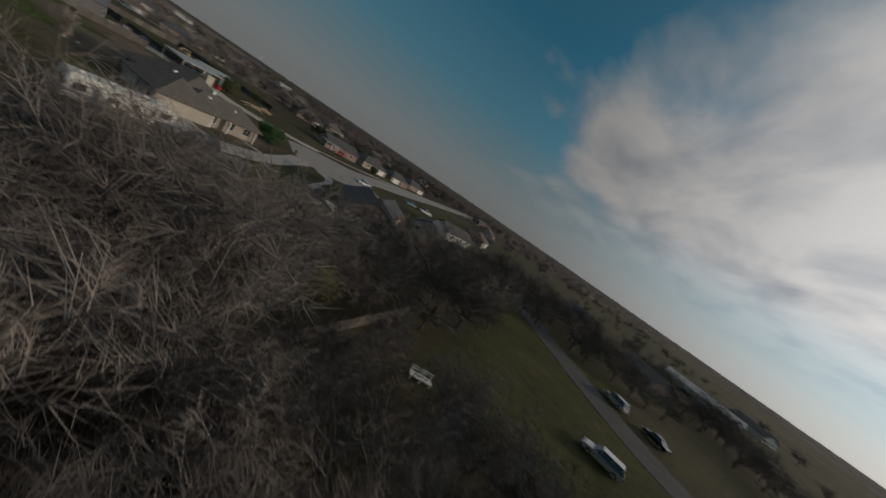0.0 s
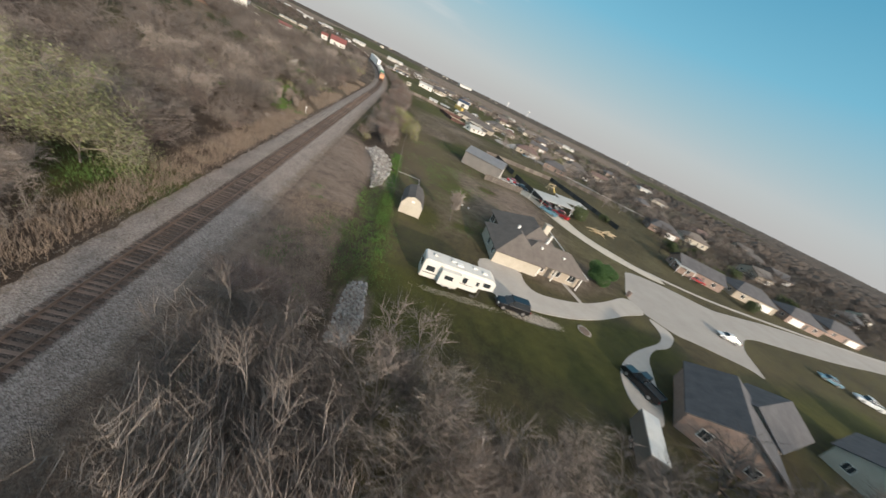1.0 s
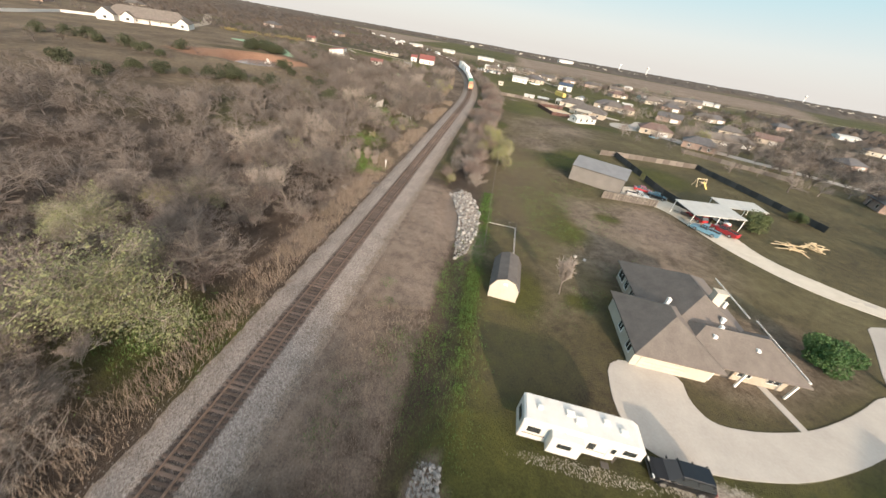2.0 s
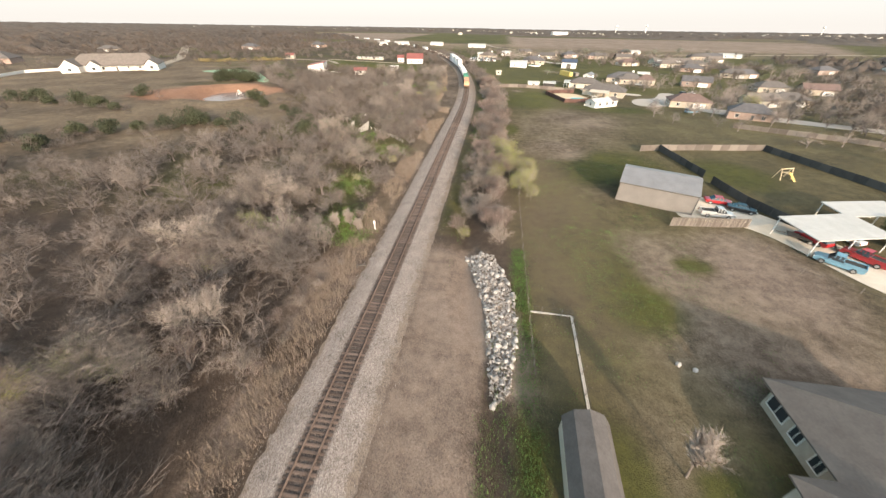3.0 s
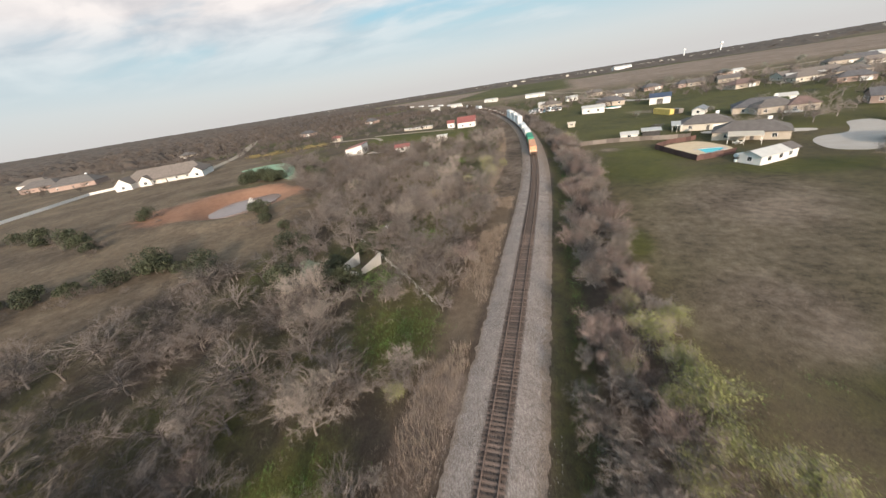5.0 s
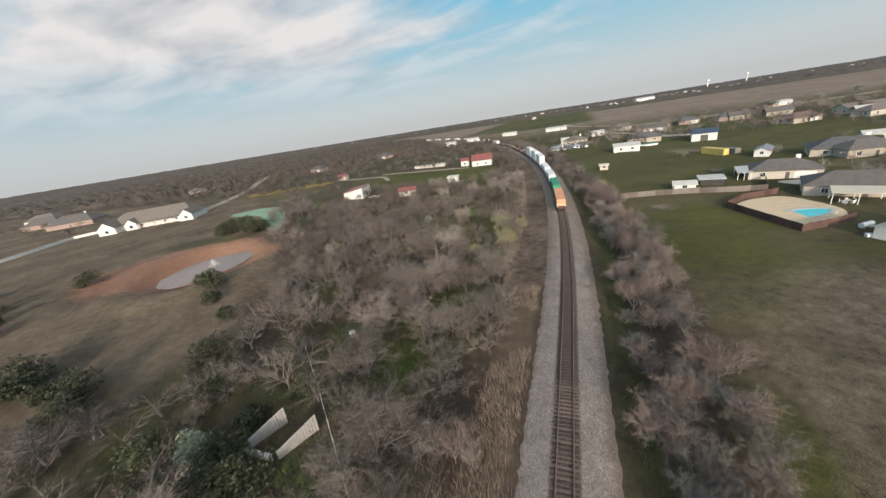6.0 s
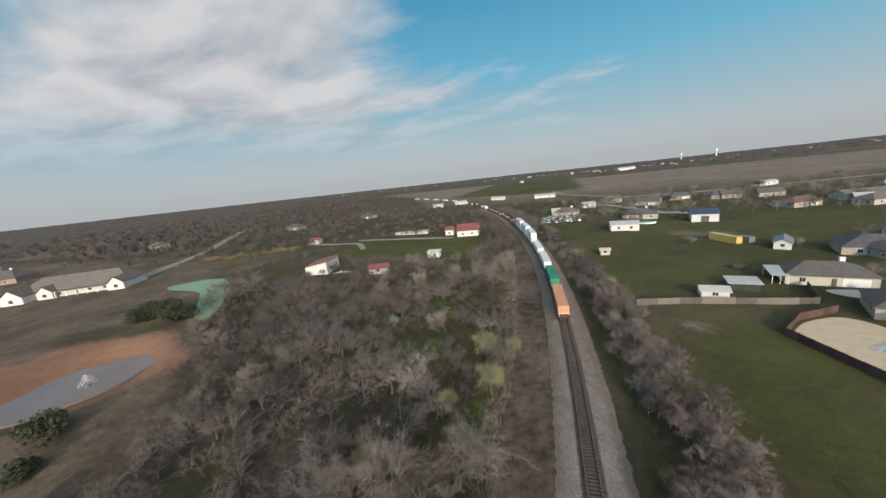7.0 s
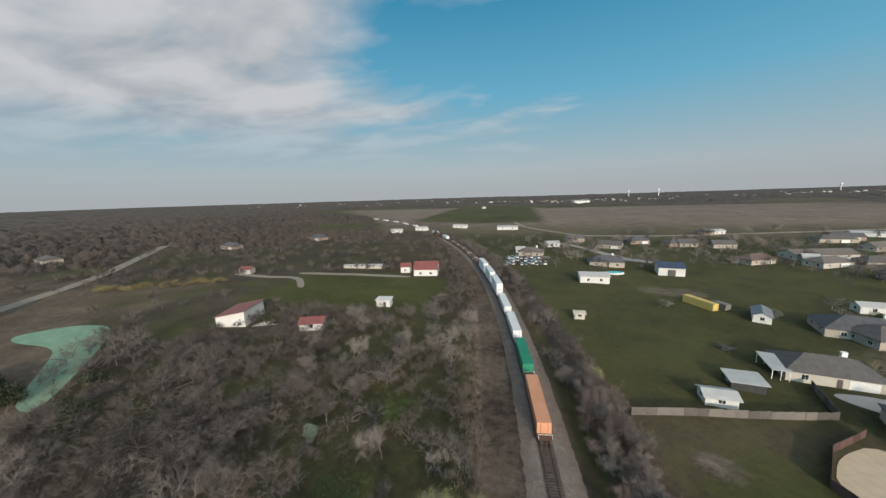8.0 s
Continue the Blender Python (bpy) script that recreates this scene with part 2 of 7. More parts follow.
    mulch=surf("brown_mulch", (0.10, 0.07, 0.055), (0.19, 0.14, 0.11), 1, 0.95, 0.5),
    tan_deck=surf("tan_gravel_yard", (0.42, 0.33, 0.22), (0.54, 0.44, 0.31), 0.6, 0.95, 0.3),
    plastic_white=surf("white_plastic", (0.66, 0.65, 0.62), (0.78, 0.77, 0.74), 1, 0.5, 0),
    plastic_teal=surf("hydroseeded_slope", (0.13, 0.24, 0.15), (0.24, 0.36, 0.25), 0.3, 0.95, 0.3),
)


def water_mat(name, shallow, deep, rough):
    m = surf(name, deep, shallow, 0.12, rough, 0.25, 14, dist=0.03)
    m.node_tree.nodes["Principled BSDF"].inputs["Specular IOR Level"].default_value = 0.18
    return m


M["pond"] = water_mat("muddy_water", (0.20, 0.155, 0.145), (0.15, 0.118, 0.11), 0.14)
M["pool"] = water_mat("pool_water", (0.12, 0.52, 0.55), (0.06, 0.40, 0.45), 0.06)

# ---- geometry helpers ----
def mesh_from(name, verts, faces, mat, smooth=False):
    me = bpy.data.meshes.new(name)
    me.from_pydata([tuple(map(float, v)) for v in verts], [], [tuple(map(int, f)) for f in faces])
    me.materials.append(mat)
    if smooth:
        me.polygons.foreach_set("use_smooth", [True] * len(me.polygons))
    me.update()
    return me


def tri_mesh(name, verts, tris, mat):
    """Fast mesh from arrays of points and triangles."""
    me = bpy.data.meshes.new(name)
    verts, tris = np.asarray(verts, np.float32), np.asarray(tris, np.int32)
    me.vertices.add(len(verts))
    me.vertices.foreach_set("co", verts.ravel())
    me.loops.add(3 * len(tris))
    me.loops.foreach_set("vertex_index", tris.ravel())
    me.polygons.add(len(tris))
    me.polygons.foreach_set("loop_start", np.arange(0, 3 * len(tris), 3, dtype=np.int32))
    me.materials.append(mat)
    me.update(calc_edges=True)
    me.validate()
    return me


def part(name, bm, mat, parent=None, label="", m=None):
    """Links a bmesh (or a ready mesh) as one object, under a thing or a part."""
    if isinstance(bm, bmesh.types.BMesh):
        me = bpy.data.meshes.new(name)
        bm.to_mesh(me)
        bm.free()
        me.materials.append(mat)
    else:
        me = bm
    ob = new(name, me)
    ob.parent = parent
    if m is not None:
        ob.matrix_basis = m
    return tagged(ob, label)


def box(bm, x0, y0, z0, x1, y1, z1, bevel=0.0, m=None):
    made = bmesh.ops.create_cube(bm, size=1.0)["verts"]
    s = Matrix.Translation(((x0 + x1) / 2, (y0 + y1) / 2, (z0 + z1) / 2)) @ Matrix.Diagonal((abs(x1 - x0), abs(y1 - y0), abs(z1 - z0), 1))
    bmesh.ops.transform(bm, matrix=(m @ s) if m is not None else s, verts=made)
    if bevel:
        edges = list({e for v in made for e in v.link_edges})
        bmesh.ops.bevel(bm, geom=edges, offset=bevel, segments=1, affect="EDGES")
    return bm


def boxes(*rows, bevel=0.0):
    bm = bmesh.new()
    for r in rows:
        box(bm, *r, bevel=bevel)
    return bm


def cyl(bm, x, y, z, r, h, axis="z", seg=14, r2=None):
    turn = {"z": Matrix(), "x": Matrix.Rotation(radians(90), 4, "Y"), "y": Matrix.Rotation(radians(90), 4, "X")}[axis]
    bmesh.ops.create_cone(bm, cap_ends=True, segments=seg, radius1=r, radius2=r if r2 is None else r2, depth=h, matrix=Matrix.Translation((x, y, z)) @ turn)
    return bm


def prism(bm, outline, y0, y1):
    """A solid from an outline in x, z, drawn out from y0 to y1."""
    a = [bm.verts.new((x, y0, z)) for x, z in outline]
    b = [bm.verts.new((x, y1, z)) for x, z in outline]
    bm.faces.new(a)
    bm.faces.new(b[::-1])
    for i in range(len(a)):
        j = (i + 1) % len(a)
        bm.faces.new((a[j], a[i], b[i], b[j]))
    bmesh.ops.recalc_face_normals(bm, faces=bm.faces)
    return bm


def thing(name, x, y, rot, label, category, group="", z=None):
    ob = new(name)
    ob.matrix_basis = pose(x, y, float(ground_z(x, y)) if z is None else z, 0, 0, rot)
    ob.empty_display_size = 0.2
    return tagged(ob, label, category, group)


# ---- the lie of the land ----
RADIUS, BEND = 680.0, 185.0


def smooth(a, b, v):
    t = np.clip((np.asarray(v, float) - a) / (b - a), 0, 1)
    return t * t * (3 - 2 * t)


def rail_at(s):
    """Place and heading of the railway's centre line; s metres along it."""
    if s < BEND:
        return 0.0, s, 0.0
    a = min((s - BEND) / RADIUS, 0.92)
    x, y = -RADIUS * (1 - math.cos(a)), BEND + RADIUS * math.sin(a)
    rest = max(0.0, s - BEND - 0.92 * RADIUS)
    return x - rest * math.sin(a), y + rest * math.cos(a), a


def rail_x(y):
    """The centre line's x at a given y."""
    y = np.asarray(y, float)
    d = np.clip(y - BEND, 0, RADIUS * math.sin(0.92))
    x = -(RADIUS - np.sqrt(RADIUS**2 - d**2))
    return x - np.maximum(0, y - BEND - RADIUS * math.sin(0.92)) * math.tan(0.92)


def ripple(x, y):
    return np.sin(x * 0.11 + 1.3) * np.sin(y * 0.083) + 0.6 * np.sin(x * 0.047 - y * 0.063) + 0.35 * np.sin(x * 0.31 + y * 0.23)


POND = (-105.0, 200.0, 11.5, 13.0)


def ground_z(x, y):
    x, y = np.asarray(x, float), np.asarray(y, float)
    off = x - rail_x(y)
    z = 2.6 * smooth(-50, -140, x) - 2.4 * smooth(24, 60, x) * smooth(160, 250, y)
    # beyond the houses the land falls away gently northwards
    d = np.maximum(0, np.hypot(x, y - 150) - 560)
    north = np.clip((y - 150) / (d + 560), 0, 1) ** 1.5
    z = z - 0.0175 * north * d * d / (d + 250)
    z = z + 0.10 * ripple(x, y) * smooth(6, 14, np.abs(off)) * (1 - smooth(60, 80, x) * (1 - smooth(220, 300, y)) * 0.6)
    # ditch on the right of the line, and the pond's hollow
    ditch = np.where(y < 92, 15.5 - 5.0 * smooth(62, 92, y), 10.5 - 2.5 * smooth(92, 112, y))
    z = z - 1.0 * np.exp(-(((off - ditch) / 1.7) ** 2)) * smooth(22, 32, y) * (1 - smooth(420, 460, y))
    q = np.hypot((x - POND[0]) / POND[2], (y - POND[1]) / POND[3])
    return z - 1.6 * smooth(1.35, 0.85, q) + 0.7 * smooth(1.2, 1.6, q) * smooth(2.3, 1.8, q)


def oval(x, y, cx, cy, rx, ry, rot=0.0, soft=0.35):
    c, s = math.cos(radians(rot)), math.sin(radians(rot))
    dx, dy = x - cx, y - cy
    q = np.hypot((dx * c + dy * s) / rx, (-dx * s + dy * c) / ry)
    return smooth(1 + soft, 1 - soft, q)


def block(x, y, x0, y0, x1, y1, soft=3.0):
    return smooth(x0 - soft, x0 + soft, x) * smooth(x1 + soft, x1 - soft, x) * smooth(y0 - soft, y0 + soft, y) * smooth(y1 + soft, y1 - soft, y)


def over(base, w, value):
    return base * (1 - w) + w * value


def wood_edge(y):
    """Where the pasture on the left begins."""
    return np.interp(y, [0, 100, 120, 150, 174, 195, 230, 267, 306, 340], [-130, -100, -76, -60, -58, -68, -105, -151, -198, -230])


def land_cover(x, y):
    """Weights of lawn, dry grass, bare dirt, red clay and seeded slope; what is left is the floor of the woods."""
    off = x - rail_x(y)
    n = ripple(x * 2.1, y * 2.3)
    lawn, dry, dirt, clay, seed = (np.zeros_like(x) for _ in range(5))
    right = smooth(16, 20, off)
    lawn, dry, dirt = over(lawn, right, 0.50), over(dry, right, 0.55), over(dirt, right * smooth(60, 75, y) * smooth(215, 200, y), 0.12)
    # fields and pasture on the left
    left = smooth(2, -4, x - wood_edge(y)) * smooth(90, 125, y) * (1 - smooth(300, 330, y))
    mottle = np.clip(0.5 + 0.5 * ripple(x * 1.3 + 5, y * 1.5), 0, 1) * (0.55 + 0.45 * smooth(175, 150, y))
    dry, lawn, dirt = over(dry, left, 0.9 - 0.6 * mottle), over(lawn, left, 0.06), over(dirt, left, 0.12)
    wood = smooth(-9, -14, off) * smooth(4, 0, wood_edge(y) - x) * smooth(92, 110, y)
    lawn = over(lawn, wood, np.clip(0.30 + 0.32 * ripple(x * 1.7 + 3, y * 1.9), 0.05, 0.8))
    tan = smooth(-4.4, -5.2, off) * smooth(-10.5, -8.5, off)
    dry = over(dry, tan * smooth(88, 104, y), 0.75)
    for cx, cy, rx, ry in ((-17, 117, 5, 8), (-15, 140, 5, 6), (-13, 102, 4, 6), (-10, 46, 9, 6), (-21, 186, 9, 11), (-16, 205, 6, 8), (-12, 214, 5, 6),
                           (-33, 226, 14, 12), (-20, 236, 8, 10), (-22, 171, 6, 8), (-32, 247, 10, 8), (-45, 262, 14, 10), (-88, 236, 6, 5), (-30, 275, 10, 14)):
        w = oval(x, y, cx, cy, rx, ry, 0, 0.5) * 0.95
        lawn, dry = over(lawn, w, 0.95), over(dry, w, 0.0)
    w = block(x, y, -118, 298, -40, 350, 4)
    lawn, dry = over(lawn, w, 1.0), over(dry, w, 0)
    w = block(x, y, -56, 216, -14, 300, 9)
    lawn = over(lawn, w, 0.62)
    w = block(x, y, -190, 278, -150, 318, 8) * smooth(0, -8, wood_edge(y) - x - 12)
    dry = over(dry, w, 0.9)
    # near yards: worn dirt, lush and yellow patches
    for cx, cy, rx, ry, d in ((46, 88, 15, 14, 0.42), (38, 98, 9, 8, 0.15), (47, 76, 8, 6, 0.25), (30, 66, 5, 8, 0.2), (32, 130, 11, 14, 0.2), (36, 172, 17, 18, 0.22), (46, 190, 14, 14, 0.3), (27.2, 222.4, 3.0, 1.6, 0.9), (25.4, 240.6, 3.5, 2.0, 0.9), (24, 243, 3, 2, 0.8),
                              (55, 98, 8, 10, 0.5), (30, 148, 9, 9, 0.4), (50, 62, 9, 7, 0.45), (60, 66, 8, 6, 0.4), (60, 345, 14, 5, 0.6), (100, 290, 20, 9, 0.3)):
        w = oval(x, y, cx, cy, rx, ry, 0, 0.55) * d
        dirt, lawn, dry = over(dirt, w, 1), over(lawn, w, 0), over(dry, w, 0)
    for cx, cy, rx, ry in ((30.6, 92.6, 4.5, 7), (18.1, 168.6, 3.2, 6), (18.3, 70, 1.3, 19), (33, 66, 2.2, 1.6), (44, 97, 3, 2.2), (25, 66, 3, 5), (33.5, 87, 5, 5), (27.4, 101.5, 4.5, 8), (35, 133, 8, 8), (22, 40, 7, 7), (44, 40, 16, 7), (62, 47, 9, 4), (25, 215, 12, 13), (34, 234, 14, 11), (40, 300, 26, 34), (46, 140, 9, 9), (62, 214, 18, 7), (108, 42, 18, 7), (70, 137, 8, 9)):
        w = oval(x, y, cx, cy, rx, ry, 0, 0.5) * 0.9
        lawn, dry, dirt = over(lawn, w, 1.0), over(dry, w, 0), over(dirt, w, 0)
    w = oval(x, y, 26, 112, 8, 34, 0, 0.5)
    dry, lawn, dirt = over(dry, w * 0.85, 0.95), over(lawn, w * 0.85, 0.30), over(dirt, w * 0.8, 0.0)
    # bare strip on the left of the bend
    w = smooth(-3.5, -4.5, off) * smooth(-14, -11, off) * smooth(180, 205, y) * smooth(340, 310, y)
    lawn, dry, dirt = over(lawn, w, 0.08), over(dry, w, 0.12), over(dirt, w, 0.3)
    # earth pad beside the track, cut bank
    pad = smooth(3.6, 4.6, off) * smooth(14.5, 12.5, off) * smooth(8, 20, y) * smooth(99, 93, y)
    dirt, lawn, dry = over(dirt, pad * 0.9, 0.8), over(lawn, pad, 0.0), over(dry, pad * 0.7, 0.2)
    for cx, cy, rx, ry in ((-8.0, 85, 3.8, 9), (-6.8, 128, 2.6, 9), (-7.5, 66, 2.5, 6)):
        w = oval(x, y, cx, cy, rx, ry, 0, 0.5)
        dirt, dry = over(dirt, w, 0.75), over(dry, w, 0.1)
    w = smooth(4.8, 5.4, off) * smooth(10.0, 9.0, off) * smooth(98, 104, y) * smooth(330, 300, y)
    lawn, dry, dirt = over(lawn, w, 0.5), over(dry, w, 0.0), over(dirt, w, 0.0)
    for cx, cy, rx, ry, a in ((14.3, 83, 2.7, 13, 18), (17.1, 36.5, 1.5, 5.2, 0)):
        w = oval(x, y, cx, cy, rx, ry, a, 0.3)
        dirt, lawn, dry = over(dirt, w, 0.95), over(lawn, w, 0), over(dry, w, 0)
    w = oval(x, y, 41, 44.6, 3.6, 0.9, -4, 0.5)
    dirt, lawn, dry = over(dirt, w, 0.9), over(lawn, w, 0), over(dry, w, 0)
    # pond's clay and the seeded bank behind it
    q = np.hypot(((x + 113) * 0.89 + (y - 200) * 0.45) / 29, ((y - 200) * 0.89 - (x + 113) * 0.45) / 20)
    w = smooth(1.15, 0.8, q + 0.12 * n)
    clay, dry, lawn = over(clay, w, 1), over(dry, w, 0), over(lawn, w, 0)
    rim = np.hypot((x - POND[0]) / POND[2], (y - POND[1]) / POND[3])
    dirt, clay = over(dirt, w * smooth(1.0, 1.15, rim) * smooth(1.65, 1.35, rim + 0.08 * n), 0.55), clay
    for cx, cy, rx, ry, g in ((-150, 262, 9, 8, 0.8), (-270, 336, 22, 14, 0.85), (-250, 378, 16, 22, 0.85), (-300, 405, 18, 20, 0.85), (-128, 219, 18, 6, 0.5)):
        w = oval(x, y, cx, cy, rx, ry, 20, 0.4)
        lawn, dry = over(lawn, w, g), over(dry, w, 0.2)
    # beyond the houses
    far_right = smooth(255, 262, y) * right
    lawn, dry = over(lawn, far_right, 0.80), over(dry, far_right, 0.35)
    east = smooth(150, 190, x - 0.5 * np.maximum(0, y - 230)) * smooth(96, 110, y + 0.6 * np.maximum(0, x - 200)) * smooth(620, 520, y)
    lawn, dry, dirt = over(lawn, east, 0.12), over(dry, east, 0.15), over(dirt, east, 0.05)
    open_field = smooth(505, 525, y + 0.05 * x) * smooth(-120, -90, x - rail_x(y) * 0.55) * smooth(1080, 1040, y) * smooth(420, 380, x - 0.6 * (y - 500))
    dry, lawn, dirt = over(dry, open_field, 0.95), over(lawn, open_field, 0.04 + 0.42 * smooth(620, 550, y)), over(dirt, open_field, 0.15 + 0.5 * smooth(560, 660, y))
    w = open_field * block(x, y, -150, 640, 30, 1060, 14)
    lawn, dry, dirt = over(lawn, w, 0.85), over(dry, w, 0.2), over(dirt, w, 0.0)
    w = block(x, y, -4, -26, 84, 2, 4) * smooth(26, 36, x)
    lawn, dry, dirt = over(lawn, w, 0.9), over(dry, w, 0.1), over(dirt, w, 0.1)
    w = block(x, y, -290, 545, -185, 640, 14)
    lawn, dry = over(lawn, w, 0.75), over(dry, w, 0.2)
    r = np.hypot(x, y - 150)
    far = smooth(900, 1300, r)
    patch = smooth(0.5, 0.9, np.sin(x * 0.0047 + 1.0) * np.sin(y * 0.0039 + 0.4) + 0.35 * np.sin(x * 0.013 - y * 0.011))
    dry, lawn, dirt, clay = over(dry, far, 0.7 * patch), over(lawn, far, 0.25 * patch), dirt * (1 - far), clay * (1 - far)
    return lawn, dry, dirt, clay, seed


def ground_mat():
    m = bpy.data.materials.new("open_ground")
    m.use_nodes = True
    t = m.node_tree
    b = t.nodes["Principled BSDF"]
    geo = t.nodes.new("ShaderNodeNewGeometry")
    pos = geo.outputs["Position"]
    n1, n2, n3 = noise_node(t, pos, 0.07, 6, 0.6), noise_node(t, pos, 0.6, 6, 0.65), noise_node(t, pos, 6.0, 5, 0.7)
    n0 = noise_node(t, pos, 0.012, 4, 0.55)
    jag = math_node(t, "ADD", math_node(t, "MULTIPLY", math_node(t, "SUBTRACT", n2, 0.5), 1.2), math_node(t, "MULTIPLY", math_node(t, "SUBTRACT", n1, 0.5), 1.3))
    jag = math_node(t, "ADD", jag, math_node(t, "MULTIPLY", math_node(t, "SUBTRACT", n3, 0.5), 1.1))
    tone = math_node(t, "ADD", math_node(t, "MULTIPLY", n3, 0.45), math_node(t, "MULTIPLY", math_node(t, "ADD", n1, n2), 0.28))
    tone = math_node(t, "ADD", tone, math_node(t, "MULTIPLY", math_node(t, "SUBTRACT", n0, 0.5), 0.3))
    a = t.nodes.new("ShaderNodeAttribute")
    a.attribute_name = "cover"
    c = t.nodes.new("ShaderNodeAttribute")
    c.attribute_name = "cover_b"
    sa, sc = t.nodes.new("ShaderNodeSeparateColor"), t.nodes.new("ShaderNodeSeparateColor")
    t.links.new(a.outputs["Color"], sa.inputs[0])
    t.links.new(c.outputs["Color"], sc.inputs[0])

    def edge(w, soft=0.35):
        v = math_node(t, "ADD", w, math_node(t, "MULTIPLY", jag, math_node(t, "MULTIPLY", math_node(t, "MULTIPLY", w, math_node(t, "SUBTRACT", 1.0, w)), 3.2)))
        return math_node(t, "MULTIPLY_ADD", math_node(t, "SUBTRACT", v, 0.5), 1.0 / (2 * soft), 0.5, clamp=True)

    # woodland floor: brown, darkened to carry the shade between the trees
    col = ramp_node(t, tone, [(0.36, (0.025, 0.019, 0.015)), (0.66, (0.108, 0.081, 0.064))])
    for w, lo, hi, soft in ((sa.outputs[1], (0.085, 0.062, 0.042), (0.205, 0.157, 0.110), 0.5), (sa.outputs[0], (0.026, 0.032, 0.009), (0.100, 0.099, 0.028), 0.5),
                            (sa.outputs[2], (0.135, 0.100, 0.080), (0.29, 0.228, 0.188), 0.4), (sc.outputs[0], (0.15, 0.072, 0.045), (0.31, 0.178, 0.118), 0.4),
                            (sc.outputs[1], (0.16, 0.30, 0.19), (0.28, 0.44, 0.30), 0.3)):
        col = mix_node(t, edge(w, soft), col, ramp_node(t, tone, [(0.36, lo), (0.66, hi)]))
    t.links.new(col, b.inputs["Base Color"])
    b.inputs["Roughness"].default_value = 0.95
    b.inputs["Specular IOR Level"].default_value = 0.2
    n = t.nodes.new("ShaderNodeBump")
    n.inputs["Strength"].default_value, n.inputs["Distance"].default_value = 1.0, 0.2
    t.links.new(math_node(t, "ADD", n3, n2), n.inputs["Height"])
    t.links.new(n.outputs[0], b.inputs["Normal"])
    return m


def axis_lines(lo, hi, step, far, grow=1.13):
    inner = list(np.arange(lo, hi + 0.01, step))
    for sign, start in ((-1, lo), (1, hi)):
        d, v = step, start
        while abs(v) < far:
            d *= grow
            v += sign * d
            inner.append(v)
    return np.array(sorted(inner))


def make_ground():
    xs, ys = axis_lines(-64, 92, 1.1, 5200, 1.07), axis_lines(-20, 275, 1.4, 5200, 1.07)
    X, Y = np.meshgrid(xs, ys)
    Z = ground_z(X, Y)
    w, h = len(xs), len(ys)
    idx = np.arange(w * h).reshape(h, w)
    a, b, c, d = idx[:-1, :-1].ravel(), idx[:-1, 1:].ravel(), idx[1:, 1:].ravel(), idx[1:, :-1].ravel()
    tris = np.concatenate([np.stack([a, b, c], 1), np.stack([a, c, d], 1)])
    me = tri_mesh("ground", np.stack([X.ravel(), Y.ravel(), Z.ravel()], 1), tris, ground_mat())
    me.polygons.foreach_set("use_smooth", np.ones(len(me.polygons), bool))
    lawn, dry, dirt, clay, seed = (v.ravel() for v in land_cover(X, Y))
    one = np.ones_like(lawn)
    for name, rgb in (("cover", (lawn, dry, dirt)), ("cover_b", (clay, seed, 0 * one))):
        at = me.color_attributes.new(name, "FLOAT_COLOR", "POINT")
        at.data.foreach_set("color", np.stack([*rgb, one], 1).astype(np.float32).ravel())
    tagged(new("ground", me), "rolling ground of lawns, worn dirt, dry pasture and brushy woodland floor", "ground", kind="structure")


make_ground()


# ---- railway ----
def ballast_mat():
    m = surf("crushed_ballast", (0.21, 0.178, 0.162), (0.44, 0.385, 0.355), 0.25, 0.95, 0.0, 10)
    t = m.node_tree
    b = t.nodes["Principled BSDF"]
    geo = t.nodes.new("ShaderNodeNewGeometry")
    vor = t.nodes.new("ShaderNodeTexVoronoi")
    vor.inputs["Scale"].default_value = 13.0
    t.links.new(geo.outputs["Position"], vor.inputs["Vector"])
    sep = t.nodes.new("ShaderNodeSeparateColor")
    t.links.new(vor.outputs["Color"], sep.inputs[0])
    big = noise_node(t, geo.outputs["Position"], 0.35, 5, 0.6)
    tone = math_node(t, "ADD", math_node(t, "MULTIPLY", sep.outputs[0], 0.55), math_node(t, "MULTIPLY", big, 0.5))
    worn = t.nodes.new("ShaderNodeAttribute")
    worn.attribute_name = "worn"
    mud = math_node(t, "MULTIPLY_ADD", math_node(t, "SUBTRACT", noise_node(t, geo.outputs["Position"], 0.9, 6, 0.7), 0.5), 1.6, worn.outputs["Fac"])
    mud = ramp_node(t, mud, [(0.35, (0, 0, 0)), (0.75, (0.92, 0.92, 0.92))])
    soil = ramp_node(t, tone, [(0.15, (0.085, 0.065, 0.051)), (0.9, (0.245, 0.192, 0.154))])
    oil = t.nodes.new("ShaderNodeAttribute")
    oil.attribute_name = "oil"
    stone = ramp_node(t, tone, [(0.15, (0.075, 0.060, 0.052)), (0.5, (0.205, 0.172, 0.153)), (0.95, (0.41, 0.355, 0.322))])
    grime = ramp_node(t, tone, [(0.15, (0.022, 0.016, 0.013)), (0.5, (0.055, 0.042, 0.036)), (0.95, (0.15, 0.122, 0.108))])
    stone = mix_node(t, oil.outputs["Fac"], stone, grime)
    t.links.new(mix_node(t, mud, stone, soil), b.inputs["Base Color"])
    n = t.nodes.new("ShaderNodeBump")
    n.inputs["Strength"].default_value, n.inputs["Distance"].default_value = 1.0, 0.06
    t.links.new(vor.outputs["Distance"], n.inputs["Height"])
    t.links.new(n.outputs[0], b.inputs["Normal"])
    return m


M["ballast"] = ballast_mat()


